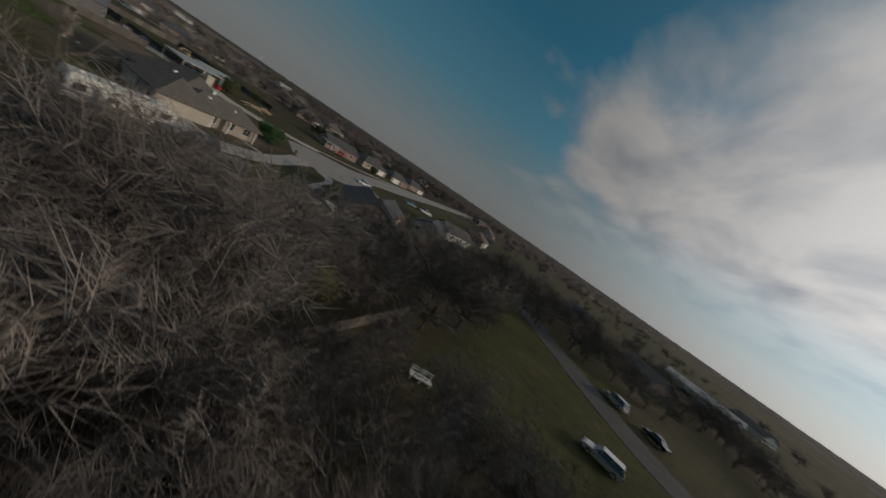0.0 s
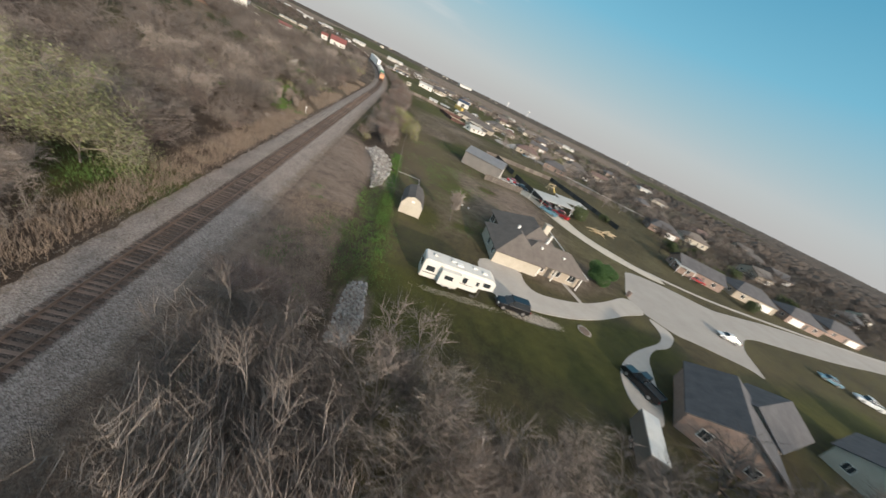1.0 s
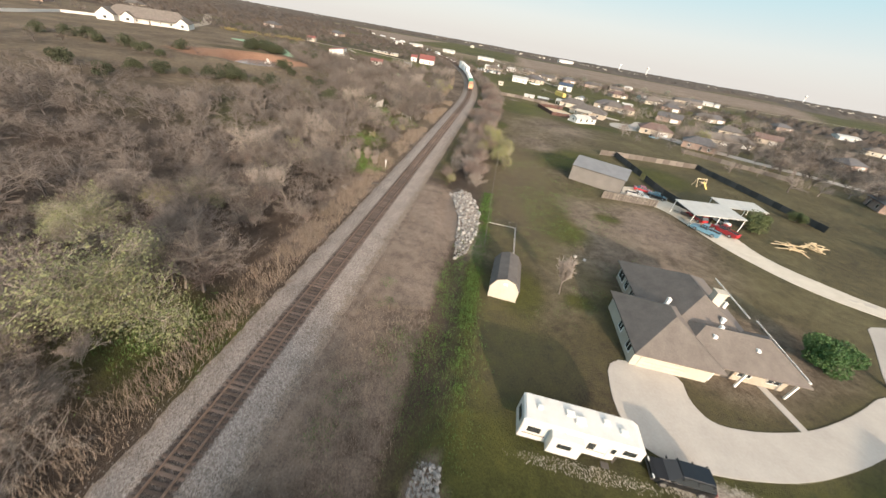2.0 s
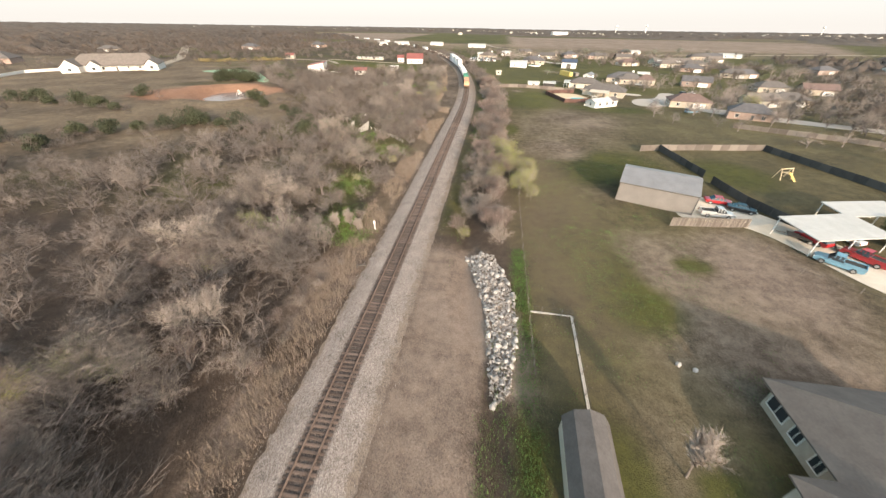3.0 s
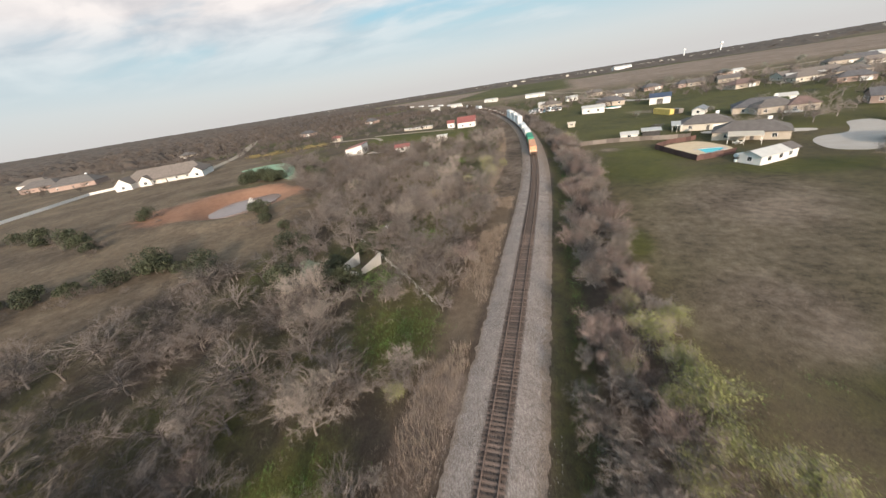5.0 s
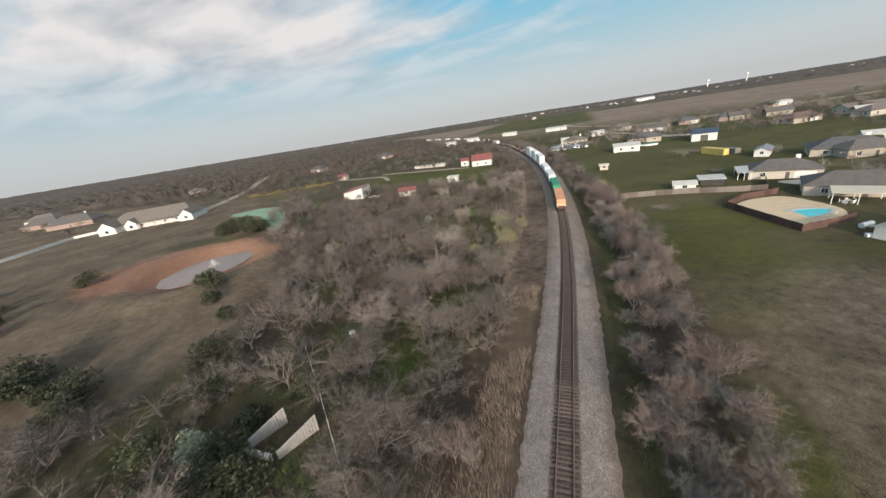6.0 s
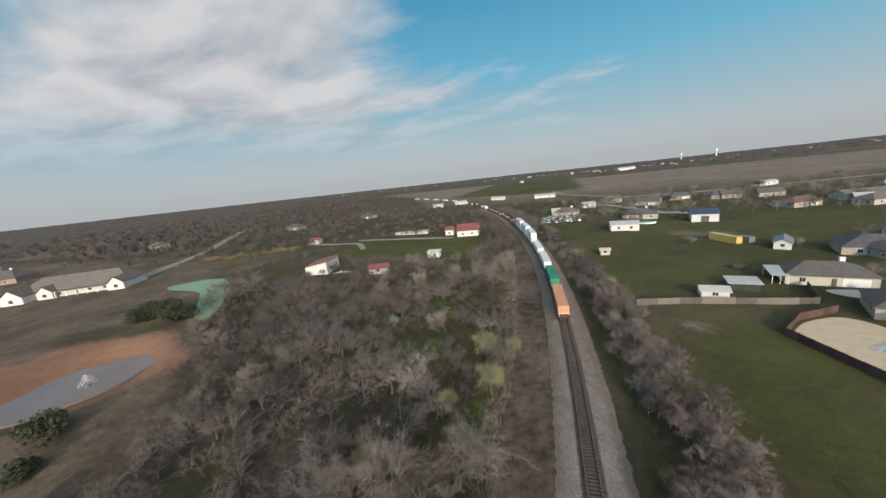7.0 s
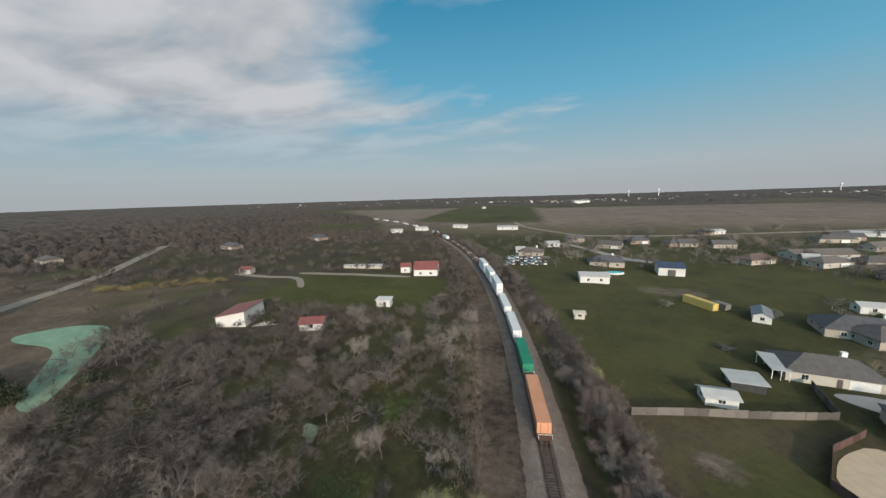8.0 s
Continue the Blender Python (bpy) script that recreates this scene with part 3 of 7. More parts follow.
def sweep(name, section, s0, s1, step, mat, wobble=0.0, closed=False):
    rng = np.random.default_rng(5)
    verts, faces, worn, oil, k = [], [], [], [], len(section)
    ss = np.arange(s0, s1 + 0.01, step)
    for s in ss:
        x, y, a = rail_at(float(s))
        for o, z in section:
            e = wobble * rng.normal() if abs(o) > 2.5 else 0.0
            px, py = x + (o + e) * math.cos(a), y + (o + e) * math.sin(a)
            oil.append(float(smooth(1.5, 1.15, abs(o))))
            worn.append(min(1.0, max(0.0, (abs(o) - 2.9) / 1.7) + 0.55 * float(smooth(165, 240, s))))
            verts.append((px, py, z + (float(ground_z(px, py)) if abs(o) > 2.5 else 0.0)))
    for i in range(len(ss) - 1):
        for j in range(k if closed else k - 1):
            q = (j + 1) % k
            faces.append((i * k + j, i * k + q, (i + 1) * k + q, (i + 1) * k + j))
    me = mesh_from(name, verts, faces, mat, smooth=not closed)
    me.attributes.new("worn", "FLOAT", "POINT").data.foreach_set("value", worn)
    me.attributes.new("oil", "FLOAT", "POINT").data.foreach_set("value", oil)
    return me


tagged(new("railway_bed", sweep("railway_bed", [(-4.6, -0.12), (-3.9, 0.06), (-3.2, 0.22), (-2.0, 0.46), (-1.5, 0.465), (-1.15, 0.47), (0.0, 0.47), (1.15, 0.47), (1.5, 0.465), (2.0, 0.46), (3.1, 0.24), (4.1, 0.12), (5.1, -0.12)],
                                -60, 760, 0.8, M["ballast"], 0.13)), "grey-brown crushed stone ballast bed of the railway", "railway bed", kind="structure")
track = thing("railway_track", 0, 0, 0, "single railway track with weathered steel rails on dark wooden ties", "railway track", z=0.0)
HEAD = [(-0.07, 0.52), (-0.07, 0.535), (-0.012, 0.56), (-0.012, 0.655), (-0.037, 0.665), (-0.037, 0.70), (0.037, 0.70), (0.037, 0.665), (0.012, 0.655), (0.012, 0.56), (0.07, 0.535), (0.07, 0.52)]
for side in (-0.755, 0.755):
    part("rail", sweep("rail", [(o + side, z) for o, z in HEAD], -60, 760, 2.0, M["rail"], closed=True), None, track, "weathered steel rail")


def tie_mesh():
    bm = bmesh.new()
    box(bm, -1.3, -0.115, 0.34, 1.3, 0.115, 0.53, bevel=0.015)
    me = bpy.data.meshes.new("tie")
    bm.to_mesh(me)
    bm.free()
    me.materials.append(M["tie"])
    return me


def make_ties():
    rng = random.Random(3)
    me = tie_mesh()
    v0 = np.array([v.co for v in me.vertices])
    me.calc_loop_triangles()
    t0 = np.array([t.vertices for t in me.loop_triangles])
    rest_v, rest_t, n = [], [], 0
    s = -40.0
    while s < 330:
        x, y, a = rail_at(s)
        m = pose(x + rng.uniform(-0.05, 0.05), y + rng.uniform(-0.03, 0.03), rng.uniform(-0.02, 0.0), 0, 0, math.degrees(a) + rng.uniform(-1.2, 1.2))
        if 22 < s < 172:
            part("tie", me, None, track, m=m)
        else:
            A = np.array(m)
            rest_v.append(v0 @ A[:3, :3].T + A[:3, 3])
            rest_t.append(t0 + n)
            n += len(v0)
        s += 0.52
    ob = new("ties_beyond", tri_mesh("ties_beyond", np.concatenate(rest_v), np.concatenate(rest_t), M["tie"]))
    ob.parent = track
    tagged(ob, "row of dark wooden ties", kind="stuff")


# ---- roads and drives ----
def sheet(name, outline, mat, label, category, lift=0.05, thick=0.15, kind="structure", rounds=2):
    """A paved slab with real thickness that follows the ground; outline in plan, counter-clockwise or not."""
    for _ in range(rounds):
        outline = [(p[0] * (1 - f) + q[0] * f, p[1] * (1 - f) + q[1] * f) for p, q in zip(outline, outline[1:] + outline[:1]) for f in (0.22, 0.78)]
    bm = bmesh.new()
    vs = [bm.verts.new((x, y, 0)) for x, y in outline]
    f = bm.faces.new(vs)
    bmesh.ops.triangulate(bm, faces=[f])
    for _ in range(3):
        long = [e for e in bm.edges if e.calc_length() > 4.0]
        if long:
            bmesh.ops.subdivide_edges(bm, edges=long, cuts=1, use_grid_fill=False)
            bmesh.ops.triangulate(bm, faces=bm.faces[:])
    if sum(f.normal.z for f in bm.faces) < 0:
        bmesh.ops.reverse_faces(bm, faces=bm.faces[:])
    for v in bm.verts:
        v.co.z = float(ground_z(v.co.x, v.co.y)) + lift
    rim = [e for e in bm.edges if e.is_boundary]
    low = bmesh.ops.extrude_edge_only(bm, edges=rim)["geom"]
    for v in low:
        if isinstance(v, bmesh.types.BMVert):
            v.co.z -= thick
    bmesh.ops.recalc_face_normals(bm, faces=bm.faces[:])
    return tagged(part(name, bm, mat), label, category, kind=kind)


def strip(points, width):
    """The outline of a band along a line of points."""
    left, right = [], []
    for i, p in enumerate(points):
        a, b = Vector(points[max(i - 1, 0)]), Vector(points[min(i + 1, len(points) - 1)])
        d = (b - a).normalized()
        n = Vector((-d.y, d.x)) * width / 2
        left.append(tuple(Vector(p) + n))
        right.append(tuple(Vector(p) - n))
    return left + right[::-1]


def arc(cx, cy, r, a0, a1, n=10):
    return [(cx + r * math.cos(radians(a0 + (a1 - a0) * i / n)), cy + r * math.sin(radians(a0 + (a1 - a0) * i / n))) for i in range(n + 1)]


sheet("road", [(69.5, 62.5), (70.6, 58.0), (75.5, 53.5), (79.7, 53.0), (86, 51.5), (91.7, 50.1), (93.3, 48.0), (95.5, 52), (98.5, 57.9), (107.3, 64.3), (125, 66), (151.5, 69.1), (188.5, 76.1), (430, 105), (430, 118), (217, 90), (164, 81.5), (136.6, 78.6), (112, 74.0), (104.5, 72.8), (93, 76.5), (79.5, 77.6), (76, 72)],
      M["asphalt"], "pale concrete residential street with a widened turning end", "road", 0.04)
sheet("driveway", [(34.6, 57.4), (42.8, 57.0), (42.4, 53.6), (43.8, 51.4), (48.4, 51.8), (54.6, 53.6), (61.9, 57.4), (69.4, 62.4), (72.0, 57.6), (64, 54.4), (57.5, 50.8), (50, 47.6), (42.2, 46.2), (35.7, 46.6), (33.8, 50.5)],
      M["concrete"], "curved pale concrete driveway of the brick house", "driveway", 0.07)
sheet("driveway", [(70.8, 57.2), (75.0, 53.2), (69.5, 48.2), (64.5, 46.5), (61.0, 43.5), (59.2, 40.2), (55.4, 33.2), (53.5, 31.0), (50.8, 33.5), (51.9, 38.0), (54.5, 41.2), (60.0, 45.0), (67.8, 48.9), (70.6, 52.0)],
      M["concrete"], "curved concrete driveway with a parked black pickup", "driveway", 0.07)
sheet("front_walk", strip([(52.0, 60.2), (53.9, 53.2)], 0.95), M["concrete"], "narrow concrete walk across the front lawn", "path", 0.06, rounds=0)
sheet("gravel_drive", [(47.5, 112.0), (57.5, 111.5), (61.5, 107), (66, 95), (75, 84), (88, 78.5), (94, 78), (94, 81.5), (86, 84), (74, 93), (72, 104), (67, 112.5), (62, 118.5), (59, 123.5), (51, 120)],
      M["gravel_road"], "long pale gravel drive to the metal building", "driveway", 0.06)
sheet("sidewalk", strip([(82, 84), (100, 80.5), (112, 79), (160, 82), (215, 88)], 1.3), M["concrete"], "pale concrete footpath beside the street", "path", 0.06)
sheet("road", [(77, 228), (79, 240), (84, 247), (92, 248), (97, 256), (101, 266), (109, 266), (106, 250), (104, 240), (112, 226), (130, 205), (170, 180), (165, 173), (120, 200), (104, 214), (97, 226), (90, 229), (84, 224)],
      M["asphalt"], "pale concrete turning circle among the houses", "road", 0.05)
sheet("driveway", [(59.5, 271.5), (68.5, 270.8), (78, 264), (90, 260), (89, 255), (74, 259), (62, 266)], M["concrete"], "pale concrete driveway before a garage", "driveway", 0.06)
sheet("road", strip([(-9, 640), (5, 575), (39, 526), (116, 519), (206, 534), (330, 560), (520, 610)], 6), M["dirt_road"], "pale country road along the open field", "road", 0.08)
sheet("road", strip([(20, 470), (42, 452), (56, 425), (62, 412), (80, 405)], 8), M["asphalt"], "pale side street with parked cars", "road", 0.08)
sheet("road", strip([(-205, 262), (-218, 285), (-232, 315), (-256, 347), (-300, 400), (-345, 455)], 7), M["dirt_road"], "pale gravel road up the slope", "road", 0.08)
sheet("road", strip([(-236, 150), (-243, 185), (-250, 206), (-262, 232), (-240, 262), (-205, 262)], 8), M["concrete"], "pale concrete lane past the ranch house", "road", 0.08)
sheet("road", strip([(-124, 346), (-95, 350), (-62, 352)], 4), M["dirt_road"], "pale farm lane beside a green field", "road", 0.08)
sheet("road", strip([(-160, 340), (-135, 336), (-118, 338), (-106, 322)], 3.5), M["dirt_road"], "pale farm track bending to the field", "road", 0.08)
sheet("seeded_slope", [(-141, 270), (-158, 268), (-166, 258), (-160, 254), (-140, 254), (-128, 245), (-112, 231), (-104, 231), (-122, 252)], M["plastic_teal"], "pale green freshly seeded bank above the pond", "slope", 0.05, 0.1)
PA = radians(58)
pond = []
for i in range(40):
    a = i * math.pi / 20
    r = 1.0 + 0.07 * math.sin(3 * a + 1) + 0.04 * math.sin(5 * a)
    u, v = 14.5 * r * math.cos(a), 9.6 * r * math.sin(a)
    pond.append((POND[0] + u * math.cos(PA) - v * math.sin(PA), POND[1] + u * math.sin(PA) + v * math.cos(PA)))
PZ = float(ground_z(POND[0], POND[1])) + 0.5
pond_ob = tagged(part("pond", mesh_from("pond", [(x, y, PZ) for x, y in pond] + [(x, y, PZ - 0.5) for x, y in pond],
                                        [tuple(range(40)), tuple(range(79, 39, -1))] + [(i, 40 + i, 40 + (i + 1) % 40, (i + 1) % 40) for i in range(40)], M["pond"]), None), "muddy pond ringed with red clay", "pond", kind="structure")

# ---- buildings ----
def roof_mesh(w, d, eave, rise, kind, mat, over_hang=0.45, thick=0.16):
    """A hip, gable or one-pitch roof with overhang and thickness, ridge along x."""
    a, b = w / 2 + over_hang, d / 2 + over_hang
    if kind == "shed":
        top = [(-a, -b, eave), (a, -b, eave), (a, b, eave + rise), (-a, b, eave + rise)]
        faces = [(0, 1, 2, 3)]
    else:
        inset = min(a, b) * (0.95 if kind == "hip" else 0.0)
        top = [(-a, -b, eave), (a, -b, eave), (a, b, eave), (-a, b, eave), (-a + inset, 0, eave + rise), (a - inset, 0, eave + rise)]
        faces = [(0, 1, 5, 4), (2, 3, 4, 5)] + ([(1, 2, 5), (3, 0, 4)] if kind == "hip" else [])
    n = len(top)
    verts = top + [(x, y, z - thick) for x, y, z in top]
    faces = faces + [tuple(i + n for i in f[::-1]) for f in faces]
    if kind == "gable":
        rim = [(0, 1), (1, 5), (5, 2), (2, 3), (3, 4), (4, 0)]
    else:
        rim = [(0, 1), (1, 2), (2, 3), (3, 0)]
    faces += [(j, i, i + n, j + n) for i, j in rim]
    return mesh_from("roof", verts, faces, mat)


def wall_mesh(w, d, eave, rise, kind, mat):
    bm = bmesh.new()
    if kind == "gable":
        prism(bm, [(-d / 2, -0.3), (d / 2, -0.3), (d / 2, eave - 0.1), (0, eave + rise * 0.94 - 0.12), (-d / 2, eave - 0.1)], -w / 2, w / 2)
        bmesh.ops.transform(bm, matrix=Matrix.Rotation(radians(90), 4, "Z"), verts=bm.verts)
    elif kind == "shed":
        prism(bm, [(-d / 2, -0.3), (d / 2, -0.3), (d / 2, eave + rise - 0.14), (-d / 2, eave - 0.12)], -w / 2, w / 2)
        bmesh.ops.transform(bm, matrix=Matrix.Rotation(radians(90), 4, "Z"), verts=bm.verts)
    else:
        box(bm, -w / 2, -d / 2, -0.3, w / 2, d / 2, eave - 0.08)
    me = bpy.data.meshes.new("wall")
    bm.to_mesh(me)
    bm.free()
    me.materials.append(mat)
    return me


def window(parent, x, y, z, w, h, face):
    """A framed window set proud of a wall; face: which way it looks, s, n, e or w."""
    turn = {"s": 0, "e": 90, "n": 180, "w": 270}[face]
    m = pose(x, y, z, 0, 0, turn)
    fr = part("window", boxes((-w / 2 - 0.07, -0.05, -h / 2 - 0.07, -w / 2, 0.02, h / 2 + 0.07), (w / 2, -0.05, -h / 2 - 0.07, w / 2 + 0.07, 0.02, h / 2 + 0.07),
                              (-w / 2, -0.05, h / 2, w / 2, 0.02, h / 2 + 0.07), (-w / 2, -0.08, -h / 2 - 0.07, w / 2, 0.02, -h / 2), (-0.025, -0.04, -h / 2, 0.025, 0.0, h / 2)), M["trim_white"], parent, m=m)
    part("pane", boxes((-w / 2, -0.02, -h / 2, w / 2, 0.01, h / 2)), M["glass"], fr)
    return fr


def house(x, y, rot, w, d, eave=2.7, rise=2.4, roof="shingle_grey", wall="brick_tan", kind="hip", label="", garage=None, door=True, windows=3, chimney=True, group="houses of the neighbourhood", name="house", category="house"):
    ob = thing(name, x, y, rot, label, category, group)
    part("wall", wall_mesh(w, d, eave, rise, kind, M[wall]), None, ob)
    rf = part("roof", roof_mesh(w, d, eave, rise, kind, M[roof]), None, ob)
    if chimney:
        part("chimney", boxes((w * 0.22 - 0.5, d * 0.1 - 0.4, eave, w * 0.22 + 0.5, d * 0.1 + 0.4, eave + rise + 0.7), (w * 0.22 - 0.58, d * 0.1 - 0.48, eave + rise + 0.7, w * 0.22 + 0.58, d * 0.1 + 0.48, eave + rise + 0.82)), M["trim_white"], rf, "pale capped chimney")
    left = -w / 2 + 0.8
    if garage is not None:
        gd = part("garage_door", boxes(*((garage - 2.4, -d / 2 - 0.06, 0.02 + k * 0.54, garage + 2.4, -d / 2 + 0.02, 0.52 + k * 0.54) for k in range(4))), M["trim_white"], ob, "white panelled garage door")
    if door:
        part("door", boxes((0.2, -d / 2 - 0.06, 0.0, 1.15, -d / 2 + 0.02, 2.05)), M["trim_dark"], ob)
    for k in range(windows):
        wx = left + (k + 0.5) * (w - 1.6) / windows
        if garage is None or abs(wx - garage) > 3.2:
            if not door or abs(wx - 0.7) > 1.3:
                window(ob, wx, -d / 2, 1.5, 1.2, 1.2, "s")
    for k in range(max(1, windows - 1)):
        wy = -d / 2 + (k + 0.5) * d / max(1, windows - 1)
        window(ob, -w / 2, wy, 1.5, 1.1, 1.1, "w")
    return ob


def shelter(x, y, rot, w, d, h, roof, label, posts=True, name="carport", category="carport", slope=0.35, thick=0.14):
    """An open roof on posts."""
    ob = thing(name, x, y, rot, label, category)
    a, b = w / 2, d / 2
    top = [(-a, -b, h), (a, -b, h), (a, b, h + slope), (-a, b, h + slope)]
    part("roof", mesh_from("roof", top + [(p, q, r - thick) for p, q, r in top], [(0, 1, 2, 3), (7, 6, 5, 4), (1, 0, 4, 5), (2, 1, 5, 6), (3, 2, 6, 7), (0, 3, 7, 4)], M[roof]), None, ob)
    if posts:
        for sx in (-1, 0, 1):
            for sy in (-1, 1):
                z = h - thick + (slope if sy > 0 else 0)
                part("post", boxes((sx * (a - 0.3) - 0.06, sy * (b - 0.3) - 0.06, -0.2, sx * (a - 0.3) + 0.06, sy * (b - 0.3) + 0.06, z)), M["trim_white"], ob)
    return ob


# the brick house with the curved drive
def near_house():
    ob = thing("house", 46.0, 66.0, 0, "single-storey tan brick house with a broad grey-brown hipped roof", "house", "houses of the neighbourhood")
    part("garage_wing", boxes((-9.0, -9.2, -0.3, -0.5, 0.4, 2.52)), M["siding_cream"], ob, "cream garage wing")
    part("wall", boxes((-5.8, -4.0, -0.3, 5.8, 8.6, 2.55)), M["brick_tan"], ob)
    part("front_wing", boxes((-1.0, -7.6, -0.3, 8.7, -2.2, 2.53)), M["brick_tan"], ob, "tan brick front wing")
    rf = part("roof", roof_mesh(15.4, 11.8, 2.64, 3.5, "hip", M["shingle_tan"], 0.5), None, ob, m=pose(0.1, 1.4, 0, 0, 0, 90))
    part("roof", roof_mesh(9.9, 8.6, 2.60, 2.7, "hip", M["shingle_tan"], 0.5), None, ob, m=pose(-4.7, -4.5, 0, 0, 0, 90))
    part("roof", roof_mesh(13.2, 6.6, 2.62, 2.3, "hip", M["shingle_tan"], 0.5), None, ob, m=pose(2.3, -5.2, 0))
    for x0, y0, x1, y1 in ((-9.5, -9.75, 0.2, -9.65), (-9.6, -9.7, -9.5, 0.9), (-6.4, 1.4, -6.3, 9.3), (0.3, -8.95, 9.3, -8.85)):
        part("gutter", boxes((x0, y0, 2.46, x1, y1, 2.6)), M["trim_white"], rf, "pale gutter")
    part("chimney", boxes((0.9, -1.2, 3.5, 2.1, -0.3, 6.9), (0.8, -1.3, 6.9, 2.2, -0.2, 7.05)), M["siding_cream"], rf, "cream boxed chimney", m=pose(0.1, 1.4, 0, 0, 0, 90).inverted())
    for vx, vy, vz in ((1.6, -3.4, 4.9), (0.6, -5.0, 4.9), (-0.4, -6.2, 4.3), (4.2, -6.6, 4.0), (-4.2, -2.0, 5.1), (4.4, 1.0, 4.4)):
        part("roof_vent", boxes((vx - 0.2, vy - 0.2, vz - 1.2, vx + 0.2, vy + 0.2, vz + 0.25), bevel=0.03), M["trim_white"], rf, "small pale roof vent", m=pose(0.1, 1.4, 0, 0, 0, 90).inverted())
    part("garage_door", boxes(*((-8.2, -9.26, 0.02 + k * 0.54, -3.2, -9.18, 0.52 + k * 0.54) for k in range(4))), M["siding_cream"], ob, "cream panelled garage door")
    for wx in (0.6, 4.0, 7.2):
        window(ob, wx, -7.6, 1.4, 1.4, 1.3, "s")
    part("door", boxes((1.9, -7.66, 0.0, 2.85, -7.57, 2.1)), M["trim_dark"], ob)
    for px in (0.0, 3.0, 8.4):
        part("porch_post", boxes((px - 0.1, -8.7, -0.2, px + 0.1, -8.5, 2.45)), M["trim_white"], ob)
    for wy in (-7.6, -4.4):
        window(ob, -9.02, wy, 1.5, 1.1, 1.2, "w")
    for wy, ww in ((7.2, 2.0), (4.9, 1.0), (2.6, 1.0)):
        window(ob, -5.82, wy, 1.5, ww, 1.3, "w")


near_house()
# the dark-roofed house beside the bare trees
house(63.6, 33.4, 48, 12.4, 9.8, 2.6, 2.6, "shingle_dark", "brick_red", "gable", "house with a dark shingled gable roof among bare trees", None, True, 3, False)
house(72.6, 35.6, 17, 11, 8, 2.6, 2.2, "shingle_dark", "brick_tan", "gable", "side wing of a house with dark shingles and a white gable", None, False, 1, False, name="house_wing")

# metal workshop
def workshop():
    ob = thing("metal_workshop", 46.8, 121.2, -22, "grey-brown ribbed metal workshop with a galvanised roof", "workshop")
    part("wall", wall_mesh(13.2, 11.0, 3.9, 1.5, "gable", M["siding_grey"]), None, ob)
    part("roof", roof_mesh(13.2, 11.0, 3.95, 1.5, "gable", M["metal_roof"], 0.2, 0.1), None, ob)
    part("gutter", boxes((-6.8, -5.85, 3.78, 6.8, -5.72, 3.9)), M["trim_dark"], ob)
    part("roll_up_door", boxes(*((6.58, -1.8, 0.05 + k * 0.3, 6.66, 1.8, 0.33 + k * 0.3) for k in range(10))), M["trim_white"], ob, "white roll-up door")
    part("door", boxes((6.58, -4.2, 0.0, 6.65, -3.3, 2.05)), M["trim_white"], ob)
    for sx in (-6.62, 6.62):
        for sy in (-5.52, 5.52):
            part("corner_trim", boxes((sx - 0.05, sy - 0.05, -0.2, sx + 0.05, sy + 0.05, 3.85)), M["trim_dark"], ob)


workshop()


def barn_shed():
    """Small garden barn with a broken-pitch roof."""
    ob = thing("garden_shed", 22.4, 66.0, -3, "cream garden shed with a grey barn-style roof", "shed")
    w, d, e = 1.85, 3.2, 1.9
    bm = prism(bmesh.new(), [(-w, -0.15), (w, -0.15), (w, e), (w * 0.62, e + 1.1), (0, e + 1.5), (-w * 0.62, e + 1.1), (-w, e)], -d, d)
    part("wall", bm, M["siding_cream"], ob)
    o = 0.12
    ring = [(-w - o, e - 0.06), (-w * 0.62 - o * 0.6, e + 1.16), (0, e + 1.6), (w * 0.62 + o * 0.6, e + 1.16), (w + o, e - 0.06)]
    bm = prism(bmesh.new(), ring + [(x * 0.965, z - 0.07) for x, z in ring[::-1]], -d - 0.12, d + 0.12)
    part("roof", bm, M["shingle_grey"], ob, "grey shingled roof")
    part("door", boxes((-0.7, -d - 0.05, 0.05, 0.7, -d + 0.02, 1.95)), M["siding_cream"], ob)
    part("vent", boxes((-0.25, -d - 0.04, 2.35, 0.25, -d + 0.02, 2.65)), M["trim_white"], ob)
    for s in (-1.5, 1.5):
        part("skid", boxes((s - 0.1, -d, -0.3, s + 0.1, d, -0.14)), M["wood_grey"], ob)


barn_shed()


# ---- vehicles ----
def wheel(parent, x, y, r=0.34, w=0.22, mat="tyre"):
    t = part("wheel", cyl(bmesh.new(), 0, 0, 0, r, w, "y", 18), M[mat], parent, m=pose(x, y, r))
    side = 1 if y > 0 else -1
    part("rim", cyl(bmesh.new(), 0, side * (w / 2 + 0.005), 0, r * 0.62, 0.03, "y", 14), M["rim"], t)


